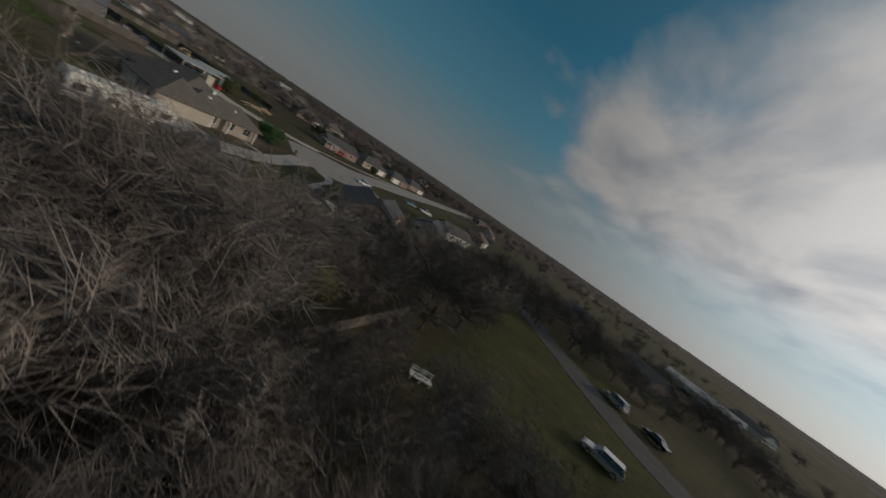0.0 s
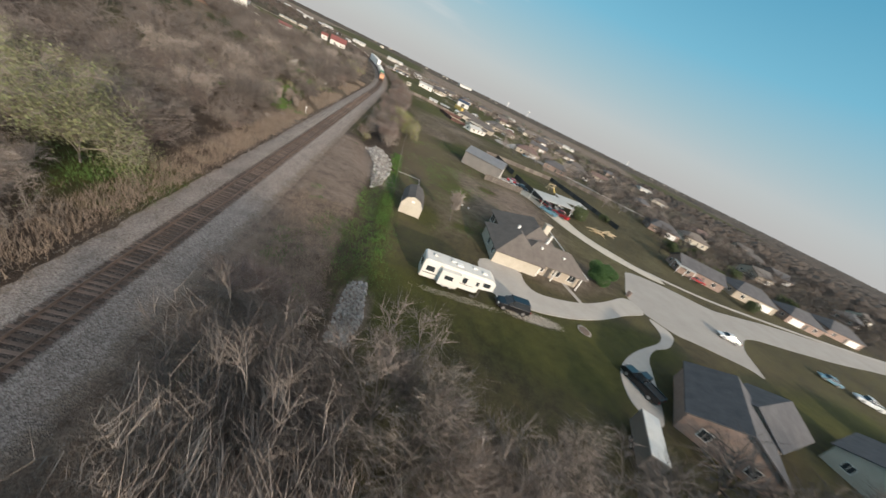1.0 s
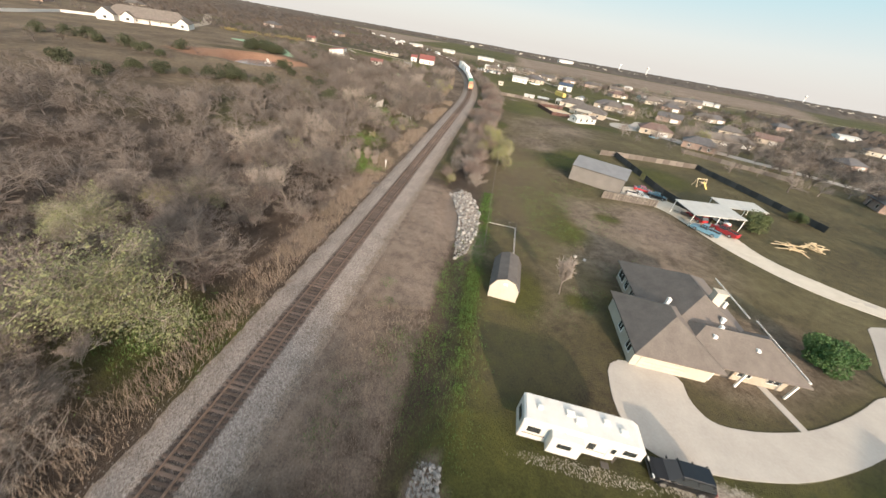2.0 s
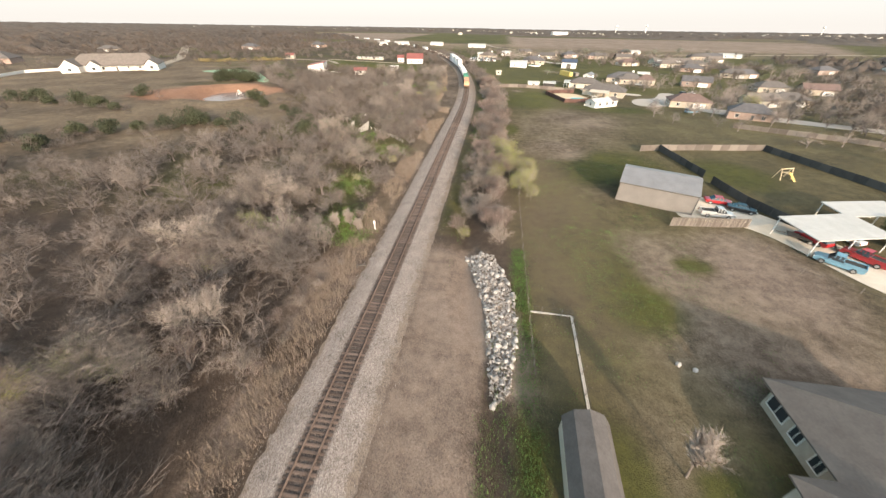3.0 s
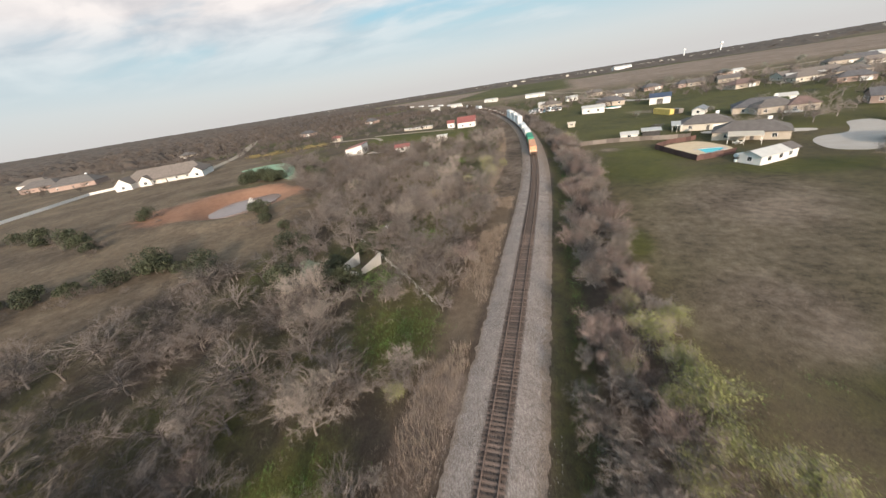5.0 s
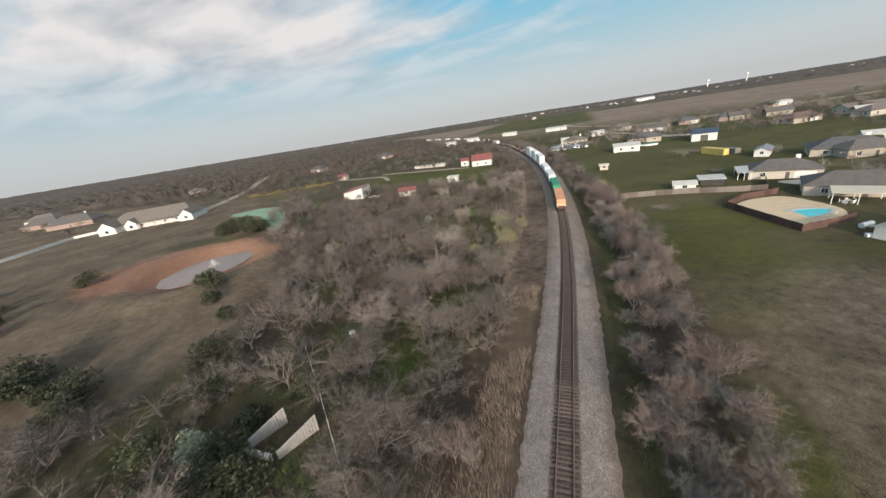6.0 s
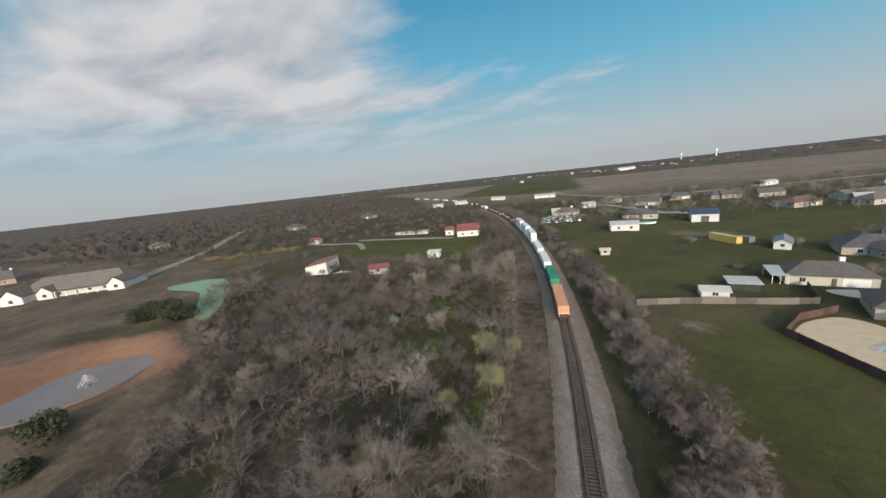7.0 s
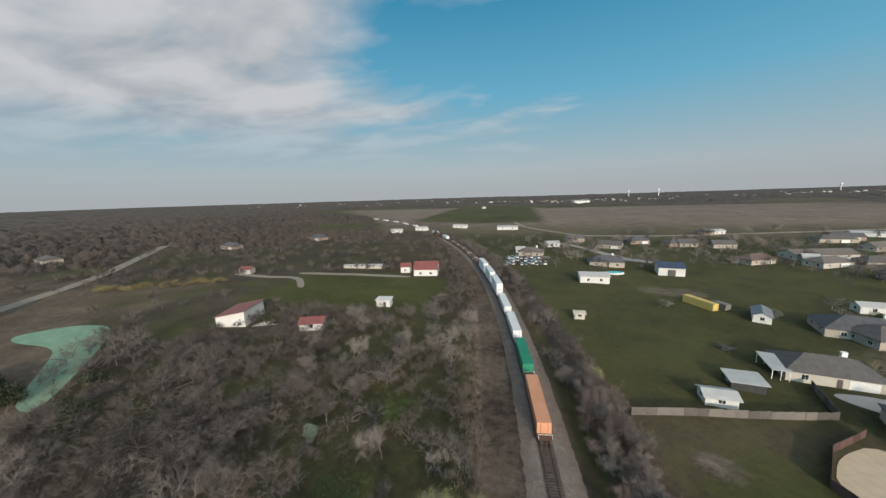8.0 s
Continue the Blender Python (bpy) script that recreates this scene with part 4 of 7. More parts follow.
def car(x, y, rot, paint, kind, label, group="parked vehicles", dz=0.08):
    """A car along local x, nose to +x."""
    ob = thing({"pickup": "pickup_truck", "suv": "suv", "sedan": "car", "wagon": "car"}[kind], x, y, rot, label, "car", group, float(ground_z(x, y)) + dz)
    L, W, belt, top = {"pickup": (5.6, 1.95, 1.08, 1.82), "suv": (4.9, 1.92, 1.02, 1.75), "sedan": (4.7, 1.82, 0.90, 1.43), "wagon": (4.8, 1.84, 0.95, 1.55)}[kind]
    h = L / 2
    low = [(-h, 0.45), (-h + 0.05, belt - 0.08), (-h + 0.2, belt), (h * 0.42, belt), (h - 0.35, belt - 0.12), (h - 0.04, belt - 0.3), (h, 0.42), (h * 0.86, 0.26), (-h * 0.9, 0.28)]
    bm = prism(bmesh.new(), low, -W / 2, W / 2)
    bmesh.ops.bevel(bm, geom=[e for e in bm.edges if abs(e.verts[0].co.y - e.verts[1].co.y) < 0.01], offset=0.07, segments=2, affect="EDGES")
    for v in bm.verts:
        if abs(v.co.x) > h * 0.8:
            v.co.y *= 0.90 if v.co.x > 0 else 0.94
        if v.co.z > belt - 0.06:
            v.co.y *= 0.95
    part("body", bm, M[paint], ob)
    if kind == "pickup":
        cab = [(-0.35, belt - 0.02), (-0.28, top - 0.04), (-0.1, top), (0.75, top), (1.35, belt - 0.02)]
        part("bed_liner", boxes((-h + 0.18, -W / 2 + 0.12, belt + 0.004, -0.45, W / 2 - 0.12, belt + 0.012)), M["tyre"], ob, "dark pickup bed")
        for yy in (-1, 1):
            part("bed_rail", boxes((-h + 0.08, yy * (W / 2 - 0.12) - 0.06, belt - 0.04, -0.4, yy * (W / 2 - 0.12) + 0.06, belt + 0.14), bevel=0.02), M[paint], ob)
        part("tailgate", boxes((-h + 0.02, -W / 2 + 0.06, belt - 0.4, -h + 0.12, W / 2 - 0.06, belt + 0.14), bevel=0.02), M[paint], ob)
    else:
        back = {"suv": -h + 0.12, "wagon": -h + 0.1, "sedan": -h + 0.75}[kind]
        cab = [(back, belt - 0.02), (back + (0.35 if kind != "sedan" else 0.75), top - 0.03), (back + 1.0, top), (0.45, top - 0.02), (h * 0.52, belt - 0.02)]
    bm = prism(bmesh.new(), cab, -W / 2 + 0.08, W / 2 - 0.08)
    for v in bm.verts:
        if v.co.z > belt + 0.1:
            v.co.y *= 0.80
    bmesh.ops.bevel(bm, geom=[e for e in bm.edges if e.verts[0].co.z > belt + 0.1 and e.verts[1].co.z > belt + 0.1], offset=0.07, segments=2, affect="EDGES")
    part("cabin_glass", bm, M["glass"], ob, "dark tinted glass")
    xs = [p[0] for p in cab if p[1] > top - 0.1]
    rf = boxes((min(xs) - 0.02, -W / 2 * 0.70, top - 0.02, max(xs) + 0.04, W / 2 * 0.70, top + 0.03), bevel=0.02)
    part("roof", rf, M[paint], ob)
    for yy in (-1, 1):
        for px in (min(xs) + 0.05, (min(xs) + max(xs)) / 2, max(xs) - 0.02):
            part("pillar", boxes((px - 0.04, yy * W * 0.43 - 0.02, belt - 0.03, px + 0.04, yy * W * 0.41 + 0.02, top)), M[paint], ob)
        part("mirror", boxes((h * 0.36, yy * (W / 2 + 0.02), belt - 0.02, h * 0.36 + 0.12, yy * (W / 2 + 0.2), belt + 0.14), bevel=0.02), M[paint], ob)
        part("headlight", boxes((h - 0.13, yy * W * 0.36 - 0.16, belt - 0.36, h - 0.02, yy * W * 0.36 + 0.16, belt - 0.22)), M["lamp_clear"], ob)
        part("tail_light", boxes((-h - 0.015, yy * W * 0.41 - 0.1, belt - 0.34, -h + 0.06, yy * W * 0.41 + 0.1, belt - 0.1)), M["lamp_red"], ob)
        for wx in (-h * 0.60, h * 0.62):
            wheel(ob, wx, yy * (W / 2 - 0.10), 0.37 if kind in ("pickup", "suv") else 0.33)
    part("bumper", boxes((h - 0.1, -W / 2 + 0.1, 0.36, h + 0.05, W / 2 - 0.1, 0.52), bevel=0.03), M["trim_dark"], ob)
    return ob


def travel_trailer():
    ob = thing("travel_trailer", 28.9, 46.0, -1.0, "long white fifth-wheel travel trailer with dark windows, parked on grass", "trailer")
    L, W = 9.9, 2.5
    h = L / 2
    bm = prism(bmesh.new(), [(-h, 0.75), (-h + 0.05, 3.2), (-h + 0.3, 3.32), (h - 0.7, 3.32), (h - 0.05, 2.9), (h, 1.75), (h - 1.9, 1.55), (h - 2.2, 0.75)], -W / 2, W / 2)
    bmesh.ops.bevel(bm, geom=[e for e in bm.edges if abs(e.verts[0].co.y - e.verts[1].co.y) < 0.01], offset=0.06, segments=2, affect="EDGES")
    body = part("body", bm, M["rv_white"], ob)
    part("roof", boxes((-h + 0.2, -W / 2 + 0.08, 3.322, h - 0.75, W / 2 - 0.08, 3.36)), M["rv_roof"], ob, "pale rubber roof")
    so = part("slide_out", boxes((-2.6, -W / 2 - 0.75, 0.85, 0.0, -W / 2 + 0.01, 2.95), bevel=0.03), M["rv_white"], ob)
    part("window", boxes((-2.0, -W / 2 - 0.78, 1.85, -0.9, -W / 2 - 0.745, 2.4)), M["glass"], so)
    for wx0, wx1, z0, z1 in ((-4.4, -3.3, 1.8, 2.5), (0.55, 1.15, 1.7, 2.5), (3.3, 4.3, 2.1, 2.7)):
        part("window", boxes((wx0, -W / 2 - 0.03, z0, wx1, -W / 2 + 0.01, z1)), M["glass"], ob, "dark tinted trailer window")
    part("door", boxes((2.2, -W / 2 - 0.035, 0.95, 2.95, -W / 2 + 0.01, 2.75), bevel=0.01), M["rv_white"], ob)
    part("door_window", boxes((2.38, -W / 2 - 0.05, 1.9, 2.78, -W / 2 - 0.03, 2.5)), M["glass"], ob)
    part("stripe", boxes((-4.7, -W / 2 - 0.012, 1.42, -2.7, -W / 2 + 0.01, 1.52)), M["trim_dark"], ob, "thin dark side stripe")
    part("stripe", boxes((0.1, -W / 2 - 0.012, 1.5, 2.15, -W / 2 + 0.01, 1.58)), M["trim_dark"], ob, "thin dark side stripe")
    part("window", boxes((-h - 0.03, -0.6, 1.8, -h + 0.04, 0.6, 2.5)), M["glass"], ob)
    for vx, vy, s in ((-3.6, 0.1, 0.25), (-1.1, 0.2, 0.36), (-0.3, -0.2, 0.45), (1.9, 0.3, 0.3), (3.2, -0.2, 0.3)):
        part("roof_vent", boxes((vx - s, vy - s * 0.8, 3.355, vx + s, vy + s * 0.8, 3.55), bevel=0.05), M["trim_white"], ob, "white roof vent cover")
    part("awning", cyl(bmesh.new(), 1.2, -W / 2 - 0.09, 3.12, 0.08, 5.4, "x", 10), M["trim_white"], ob)
    part("step", boxes((2.25, -W / 2 - 0.5, 0.35, 2.9, -W / 2, 0.42)), M["trim_dark"], ob)
    for wx in (-1.4, -0.5):
        for yy in (-1, 1):
            wheel(ob, wx, yy * (W / 2 - 0.2), 0.38)
    for yy in (-0.9, 0.9):
        part("landing_leg", boxes((h - 1.6, yy - 0.06, 0.0, h - 1.48, yy + 0.06, 1.56)), M["trim_dark"], ob)


travel_trailer()
car(37.6, 45.0, 178, "black_paint", "suv", "black SUV parked on gravel behind the trailer")
car(54.3, 37.0, 112, "black_paint", "pickup", "black pickup parked on the concrete drive")
car(95.2, 59.2, 160, "white_paint", "sedan", "white car standing on the street")
car(55.2, 114.0, -8, "silver_paint", "pickup", "silver pickup parked behind a board fence")
car(58.4, 119.8, -14, "red_paint", "sedan", "red coupe beside the metal workshop")
car(61.0, 116.8, -24, "black_paint", "sedan", "black sedan beside the metal workshop")
car(65.3, 100.2, 138, "blue_paint", "pickup", "light blue pickup on the gravel drive")
car(70.4, 102.2, 122, "red_paint", "pickup", "red pickup on the gravel drive")
car(66.5, 107.0, 110, "red_paint", "suv", "red car under the white carport")
car(72.6, 108.5, 110, "white_paint", "sedan", "white car under the white carport")
car(119, 92.5, 160, "red_paint", "sedan", "red car under a small carport")
car(125.5, 56.6, 150, "blue_paint", "sedan", "pale blue car by the street")
car(131.6, 52.1, 150, "white_paint", "pickup", "white pickup by the street")
car(94.0, 212.5, 10, "blue_paint", "suv", "blue-grey SUV on the turning circle")
car(112, 262, 30, "black_paint", "suv", "dark SUV on the side street")
car(117, 264, 30, "silver_paint", "sedan", "silver car on the side street")
car(99, 291.5, -20, "silver_paint", "pickup", "silver pickup before a house")

# ---- shelters and outbuildings of the near yards ----
shelter(68.3, 107.0, 13.5, 13.2, 7.1, 3.0, "metal_white", "wide white metal carport over parked cars")
shelter(79.0, 115.0, 11, 12.0, 5.0, 3.0, "metal_white", "second white metal carport roof beyond the first", name="carport")
house(121.0, 97.0, -18, 15, 9, 2.8, 2.4, "shingle_dark", "brick_red", "gable", "brick house with a dark gable roof beside the street", None, True, 3, False)
shelter(114, 95.0, -18, 6, 5, 2.6, "metal_white", "small white carport beside a brick house")
house(144, 96, -12, 16, 10, 2.8, 2.6, "shingle_dark", "brick_tan", "hip", "brick house with a grey hipped roof", 4.0, True, 3, False)
house(164, 92, -12, 14, 9, 2.8, 2.4, "shingle_dark", "brick_red", "hip", "dark-roofed brick house on the street", -3.0, True, 3, False)
house(92, 31, 17, 13, 9, 2.7, 2.4, "shingle_dark", "siding_cream", "gable", "cream house with a dark gable roof", None, True, 3, False)
house(118, 33, -24, 14, 9, 2.7, 2.2, "shingle_grey", "siding_white", "gable", "pale house with a grey gable roof", 3.5, True, 3, False)
house(192, 96, -10, 16, 10, 2.8, 2.6, "shingle_dark", "brick_red", "hip", "brick house under bare trees", 4.0, True, 3, False)


def play_set():
    ob = thing("play_set", 80.5, 136.5, 20, "wooden garden play set with sloping legs", "play set")
    for sx in (-1.6, 1.6):
        for sy in (-1, 1):
            bm = box(bmesh.new(), -0.06, -0.06, 0, 0.06, 0.06, 2.5)
            part("leg", bm, M["wood_new"], ob, m=pose(sx, sy * 0.9, 0, sy * 19, 0, 0))
    part("beam", boxes((-1.9, -0.08, 2.3, 1.9, 0.08, 2.45)), M["wood_new"], ob)
    part("platform", boxes((0.3, -0.7, 1.2, 1.6, 0.7, 1.3)), M["wood_new"], ob)
    part("slide", boxes((-0.3, -0.3, -0.04, 0.3, 0.3, 0.04)), M["yellow"], ob, "yellow slide", m=pose(0.9, -1.3, 0.75, 0, 0, 0) @ Matrix.Rotation(radians(40), 4, "X") @ Matrix.Diagonal((1, 4, 1, 1)))


play_set()

# ---- the pool yard and its neighbours ----
house(69.5, 254.5, -22, 20, 11, 2.8, 2.8, "shingle_grey", "brick_tan", "hip", "low brick house with a grey hipped roof behind the pool yard", None, True, 3, True)
shelter(64.6, 245.6, -22, 9, 6, 2.8, "siding_cream", "cream patio roof beside the pool", name="patio_cover", category="patio cover")
house(58.8, 220.5, 32, 9.5, 5.6, 2.4, 1.3, "metal_white", "siding_white", "gable", "long white metal garden shed", None, False, 2, False, name="white_shed", category="shed")
house(63.8, 223.8, 32, 5.5, 5.0, 2.6, 1.2, "shingle_grey", "siding_white", "gable", "white shed with a grey roof", None, False, 1, False, name="white_shed", category="shed")
house(64.2, 279.0, -12, 17, 10.5, 2.7, 2.7, "shingle_grey", "siding_cream", "hip", "cream house with a grey hipped roof and a white garage door", 4.6, True, 3, True)
shelter(54.3, 279.0, -12, 3.8, 9.0, 2.7, "metal_white", "narrow white carport beside the cream house")
house(42.7, 269.3, -8, 6.2, 4.6, 2.1, 0.35, "metal_white", "wood_dark", "shed", "low slatted animal shelter with a pale metal roof", None, False, 0, False, group="", name="animal_shelter", category="shelter")
house(33.2, 260.8, -6, 5.6, 4.0, 2.0, 0.9, "metal_white", "siding_white", "gable", "small white shed beside a board fence", None, False, 1, False, name="white_shed", category="shed")
house(74.2, 316.0, 62, 9.5, 4.6, 2.4, 1.3, "metal_roof", "siding_white", "gable", "small white shed with a rounded grey roof", None, True, 2, False, name="garden_shed", category="shed")
house(94, 306, -18, 20, 12, 2.8, 3.0, "shingle_dark", "brick_tan", "hip", "large house with a dark hipped roof and pale chimney", 5.5, True, 3, True)
house(112.5, 327, -10, 7, 5, 2.6, 1.2, "metal_white", "siding_white", "gable", "white metal garden outbuilding", None, False, 1, False, name="white_shed", category="shed")
house(28.5, 352.5, -2, 12.5, 8.5, 3.1, 1.3, "metal_white", "siding_white", "gable", "white metal barn on the green field", None, False, 2, False, name="metal_barn", category="barn")
house(13.8, 303.5, 0, 3.2, 3.0, 2.0, 0.6, "siding_cream", "siding_cream", "gable", "small cream pump house beside the brush", None, False, 1, False, name="pump_house", category="hut")
house(71.5, 379.5, -12, 11.5, 12, 4.2, 2.0, "metal_blue", "siding_white", "gable", "white metal building with a navy roof", None, False, 1, False, name="metal_barn", category="barn")
# a dark panel on the closed wall stands for the doorway's shaded inside
part("open_doorway", boxes((-1.7, -6.08, 0, 1.7, -5.98, 3.2)), M["trim_dark"], bpy.data.objects["metal_barn.001"], "dark open doorway")
house(43.5, 393, -4, 18, 11, 2.8, 3.0, "shingle_dark", "brick_tan", "hip", "brick house with a dark roof beside a small pool", None, True, 3, True)
house(3.0, 415, -12, 15, 10, 2.8, 2.6, "shingle_tan", "brick_tan", "hip", "tan brick house behind a crowded car lot", None, True, 3, True)


def container(x, y, rot, mat, L, label, z=None, name="shipping_container", H=2.75, W=2.5):
    """Ribbed steel box along local y with corner posts, end doors and lock bars."""
    ob = thing(name, x, y, rot, label, "container", "freight containers" if z is not None else "", z)
    h = L / 2
    part("body", boxes((-W / 2 + 0.03, -h + 0.03, 0.12, W / 2 - 0.03, h - 0.03, H - 0.03)), M[mat], ob)
    for sx in (-1, 1):
        for sy in (-1, 1):
            part("corner_post", boxes((sx * W / 2 - 0.09 * (sx > 0), sy * h - 0.09 * (sy > 0), 0.0, sx * W / 2 + 0.09 * (sx < 0), sy * h + 0.09 * (sy < 0), H)), M[mat], ob)
        part("top_rail", boxes((sx * (W / 2 - 0.05) - 0.05, -h + 0.09, H - 0.1, sx * (W / 2 - 0.05) + 0.05, h - 0.09, H)), M[mat], ob)
        part("bottom_rail", boxes((sx * (W / 2 - 0.05) - 0.05, -h + 0.09, 0.0, sx * (W / 2 - 0.05) + 0.05, h - 0.09, 0.14)), M[mat], ob)
    for dx in (-W / 4, W / 4):
        part("door", boxes((dx - W / 4 + 0.1, -h + 0.0, 0.16, dx + W / 4 - 0.02, -h + 0.05, H - 0.12)), M[mat], ob)
        part("lock_bar", boxes((dx - 0.03, -h - 0.03, 0.18, dx + 0.03, -h + 0.02, H - 0.15)), M["car_steel"], ob, "steel lock bar")
    return ob


container(61.2, 327.4, 24, "yellow", 12.2, "faded yellow shipping container on grass")
container(67.0, 324.8, 24, "siding_grey", 5.0, "grey storage box beside a yellow container", name="storage_box", H=2.4)


# ---- the freight train ----
def well_car(s, L, label, loaded=True):
    x, y, a = rail_at(s + L / 2)
    ob = thing("well_car", x, y, math.degrees(a), label, "rail car", "cars of the freight train", 0.70)
    h = L / 2
    for sx in (-1, 1):
        part("side_sill", boxes((sx * 1.42 - 0.06, -h + 1.9, 0.15, sx * 1.42 + 0.06, h - 1.9, 0.98)), M["car_steel"], ob)
    part("floor", boxes((-1.38, -h + 1.9, 0.12, 1.38, h - 1.9, 0.22)), M["car_steel"], ob)
    for sy in (-1, 1):
        part("end_platform", boxes((-1.25, sy * (h - 1.9), 0.78, 1.25, sy * (h - 0.35), 1.0)), M["car_steel"], ob)
        part("coupler", boxes((-0.12, sy * (h - 0.4), 0.62, 0.12, sy * (h + 0.35), 0.86)), M["car_steel"], ob)
        part("end_rail", boxes((-1.2, sy * (h - 0.4) - 0.03, 1.0, -1.14, sy * (h - 0.4) + 0.03, 1.9), (1.14, sy * (h - 0.4) - 0.03, 1.0, 1.2, sy * (h - 0.4) + 0.03, 1.9), (-1.2, sy * (h - 0.4) - 0.03, 1.84, 1.2, sy * (h - 0.4) + 0.03, 1.9)), M["trim_white"], ob)
        tr = part("truck", boxes((-1.05, sy * (h - 1.2) - 1.1, 0.28, -0.92, sy * (h - 1.2) + 1.1, 0.6), (0.92, sy * (h - 1.2) - 1.1, 0.28, 1.05, sy * (h - 1.2) + 1.1, 0.6), (-1.0, sy * (h - 1.2) - 0.25, 0.35, 1.0, sy * (h - 1.2) + 0.25, 0.65)), M["trim_dark"], ob)
        for wy in (-0.85, 0.85):
            part("wheelset", cyl(cyl(cyl(bmesh.new(), 0, 0, 0, 0.08, 1.6, "x", 8), -0.755, 0, 0, 0.44, 0.13, "x", 18), 0.755, 0, 0, 0.44, 0.13, "x", 18), M["car_steel"], tr, m=pose(0, sy * (h - 1.2) + wy, 0.44))
    return ob


def freight_train():
    s = 241.0
    loads = [("orange", 15.6, 0), ("green", 14.2, 1), ("white_box", 15.6, 0), ("white_box", 15.6, 0), ("white_box", 14.6, 2), ("white_box", 14.6, 2), ("white_box", 14.6, 2)] + [(None, 14.0, 0)] * 6 + [("white_box", 14.6, 1), (None, 14.0, 0), ("white_box", 14.6, 1)] + [(None, 14, 0), ("white_box", 14.6, 0)] * 6
    names = {"orange": "orange ribbed freight container in a well car at the train's end", "green": "green ribbed freight container in a well car", "white_box": "white freight container in a well car"}
    for k, (mat, L, high) in enumerate(loads):
        well_car(s, L + 3.6, "rust-brown well car carrying a container" if mat else "empty rust-brown well car")
        if mat:
            x, y, a = rail_at(s + (L + 3.6) / 2)
            container(x, y, math.degrees(a), mat, L, names[mat], 0.70 + 0.225, "freight_container", 2.9)
            if high == 2:
                container(x, y, math.degrees(a), mat, L, "white freight container stacked on another", 0.70 + 0.225 + 2.905, "freight_container", 2.6)
        s += L + 4.5


freight_train()

# ---- barns on the left ----
house(-102.5, 283.0, -76, 13, 9.6, 3.6, 1.7, "metal_red", "siding_white", "shed", "white metal barn with a red one-pitch roof", None, False, 1, False, name="metal_barn", category="barn")
house(-74.0, 283.0, 18, 7.5, 6.0, 2.4, 1.4, "metal_red", "siding_white", "gable", "weathered shed with a dull red roof among trees", None, False, 1, False, name="old_shed", category="shed")
house(-58.3, 307.3, 4, 5.4, 3.8, 2.8, 0.3, "siding_white", "siding_white", "shed", "small white cabin with a dark door on the green field", None, True, 1, False, name="cabin", category="cabin")
house(-55.0, 360.5, 8, 12.5, 12.0, 3.6, 3.4, "metal_red", "siding_white", "gable", "white barn with a red metal roof beside the lane", None, False, 2, False, name="metal_barn", category="barn")
house(-67.5, 362.5, 8, 5.0, 6.0, 3.4, 1.8, "metal_red", "siding_white", "gable", "narrow white outbuilding with a red roof", None, False, 1, False, name="old_shed", category="shed")
house(-154.0, 342.5, 10, 6.0, 5.0, 2.6, 1.4, "metal_red", "siding_cream", "gable", "small hut with a red roof at the wood's edge", None, False, 1, False, name="hut", category="hut")
house(-95, 366, 8, 22, 5, 1.5, 0.6, "metal_white", "siding_cream", "gable", "long low white building by the lane", None, False, 3, False, name="long_shed", category="shed")
ranch = house(-218.0, 254.5, 29.5, 44, 13, 3.3, 5.4, "shingle_tan", "siding_white", "hip", "long white ranch house with a broad brown hipped roof", None, True, 7, False)
for wx, ww, wd, rise in ((-19.5, 8.5, 6.5, 3.6), (-9.5, 6.0, 3.4, 2.6), (19.0, 6.5, 4.0, 2.8)):
    wing = part("front_wing", wall_mesh(wd, ww, 3.2, rise, "gable", M["siding_white"]), None, ranch, "gabled white front wing", m=pose(wx, -6.5 - wd / 2 + 0.6, 0, 0, 0, 90))
    part("wing_roof", roof_mesh(wd + 4, ww, 3.25, rise, "gable", M["shingle_tan"], 0.4), None, wing, m=pose(2.0, 0, 0))
    window(wing, -wd / 2 - 0.02, 0, 1.7, 1.6, 1.5, "w")
part("porch_roof", boxes((-6.0, -9.2, 2.9, 15.0, -6.4, 3.1)), M["shingle_tan"], ranch, "low brown porch roof")
for k in range(6):
    part("porch_post", boxes((-5.8 + k * 4.1 - 0.12, -9.1, -0.2, -5.8 + k * 4.1 + 0.12, -8.86, 2.9)), M["trim_white"], ranch)
house(-330, 264, 30, 30, 15, 3.2, 4.6, "shingle_grey", "brick_red", "hip", "brick house with a grey hipped roof behind the lane", None, True, 3, True)
house(-378, 266, 30, 26, 14, 3.2, 4.4, "shingle_grey", "brick_red", "hip", "second grey-roofed brick house behind the lane", None, True, 3, False)
house(-430, 284, 30, 24, 13, 3.2, 4.0, "shingle_tan", "siding_white", "hip", "pale house among bare trees", None, True, 3, False)

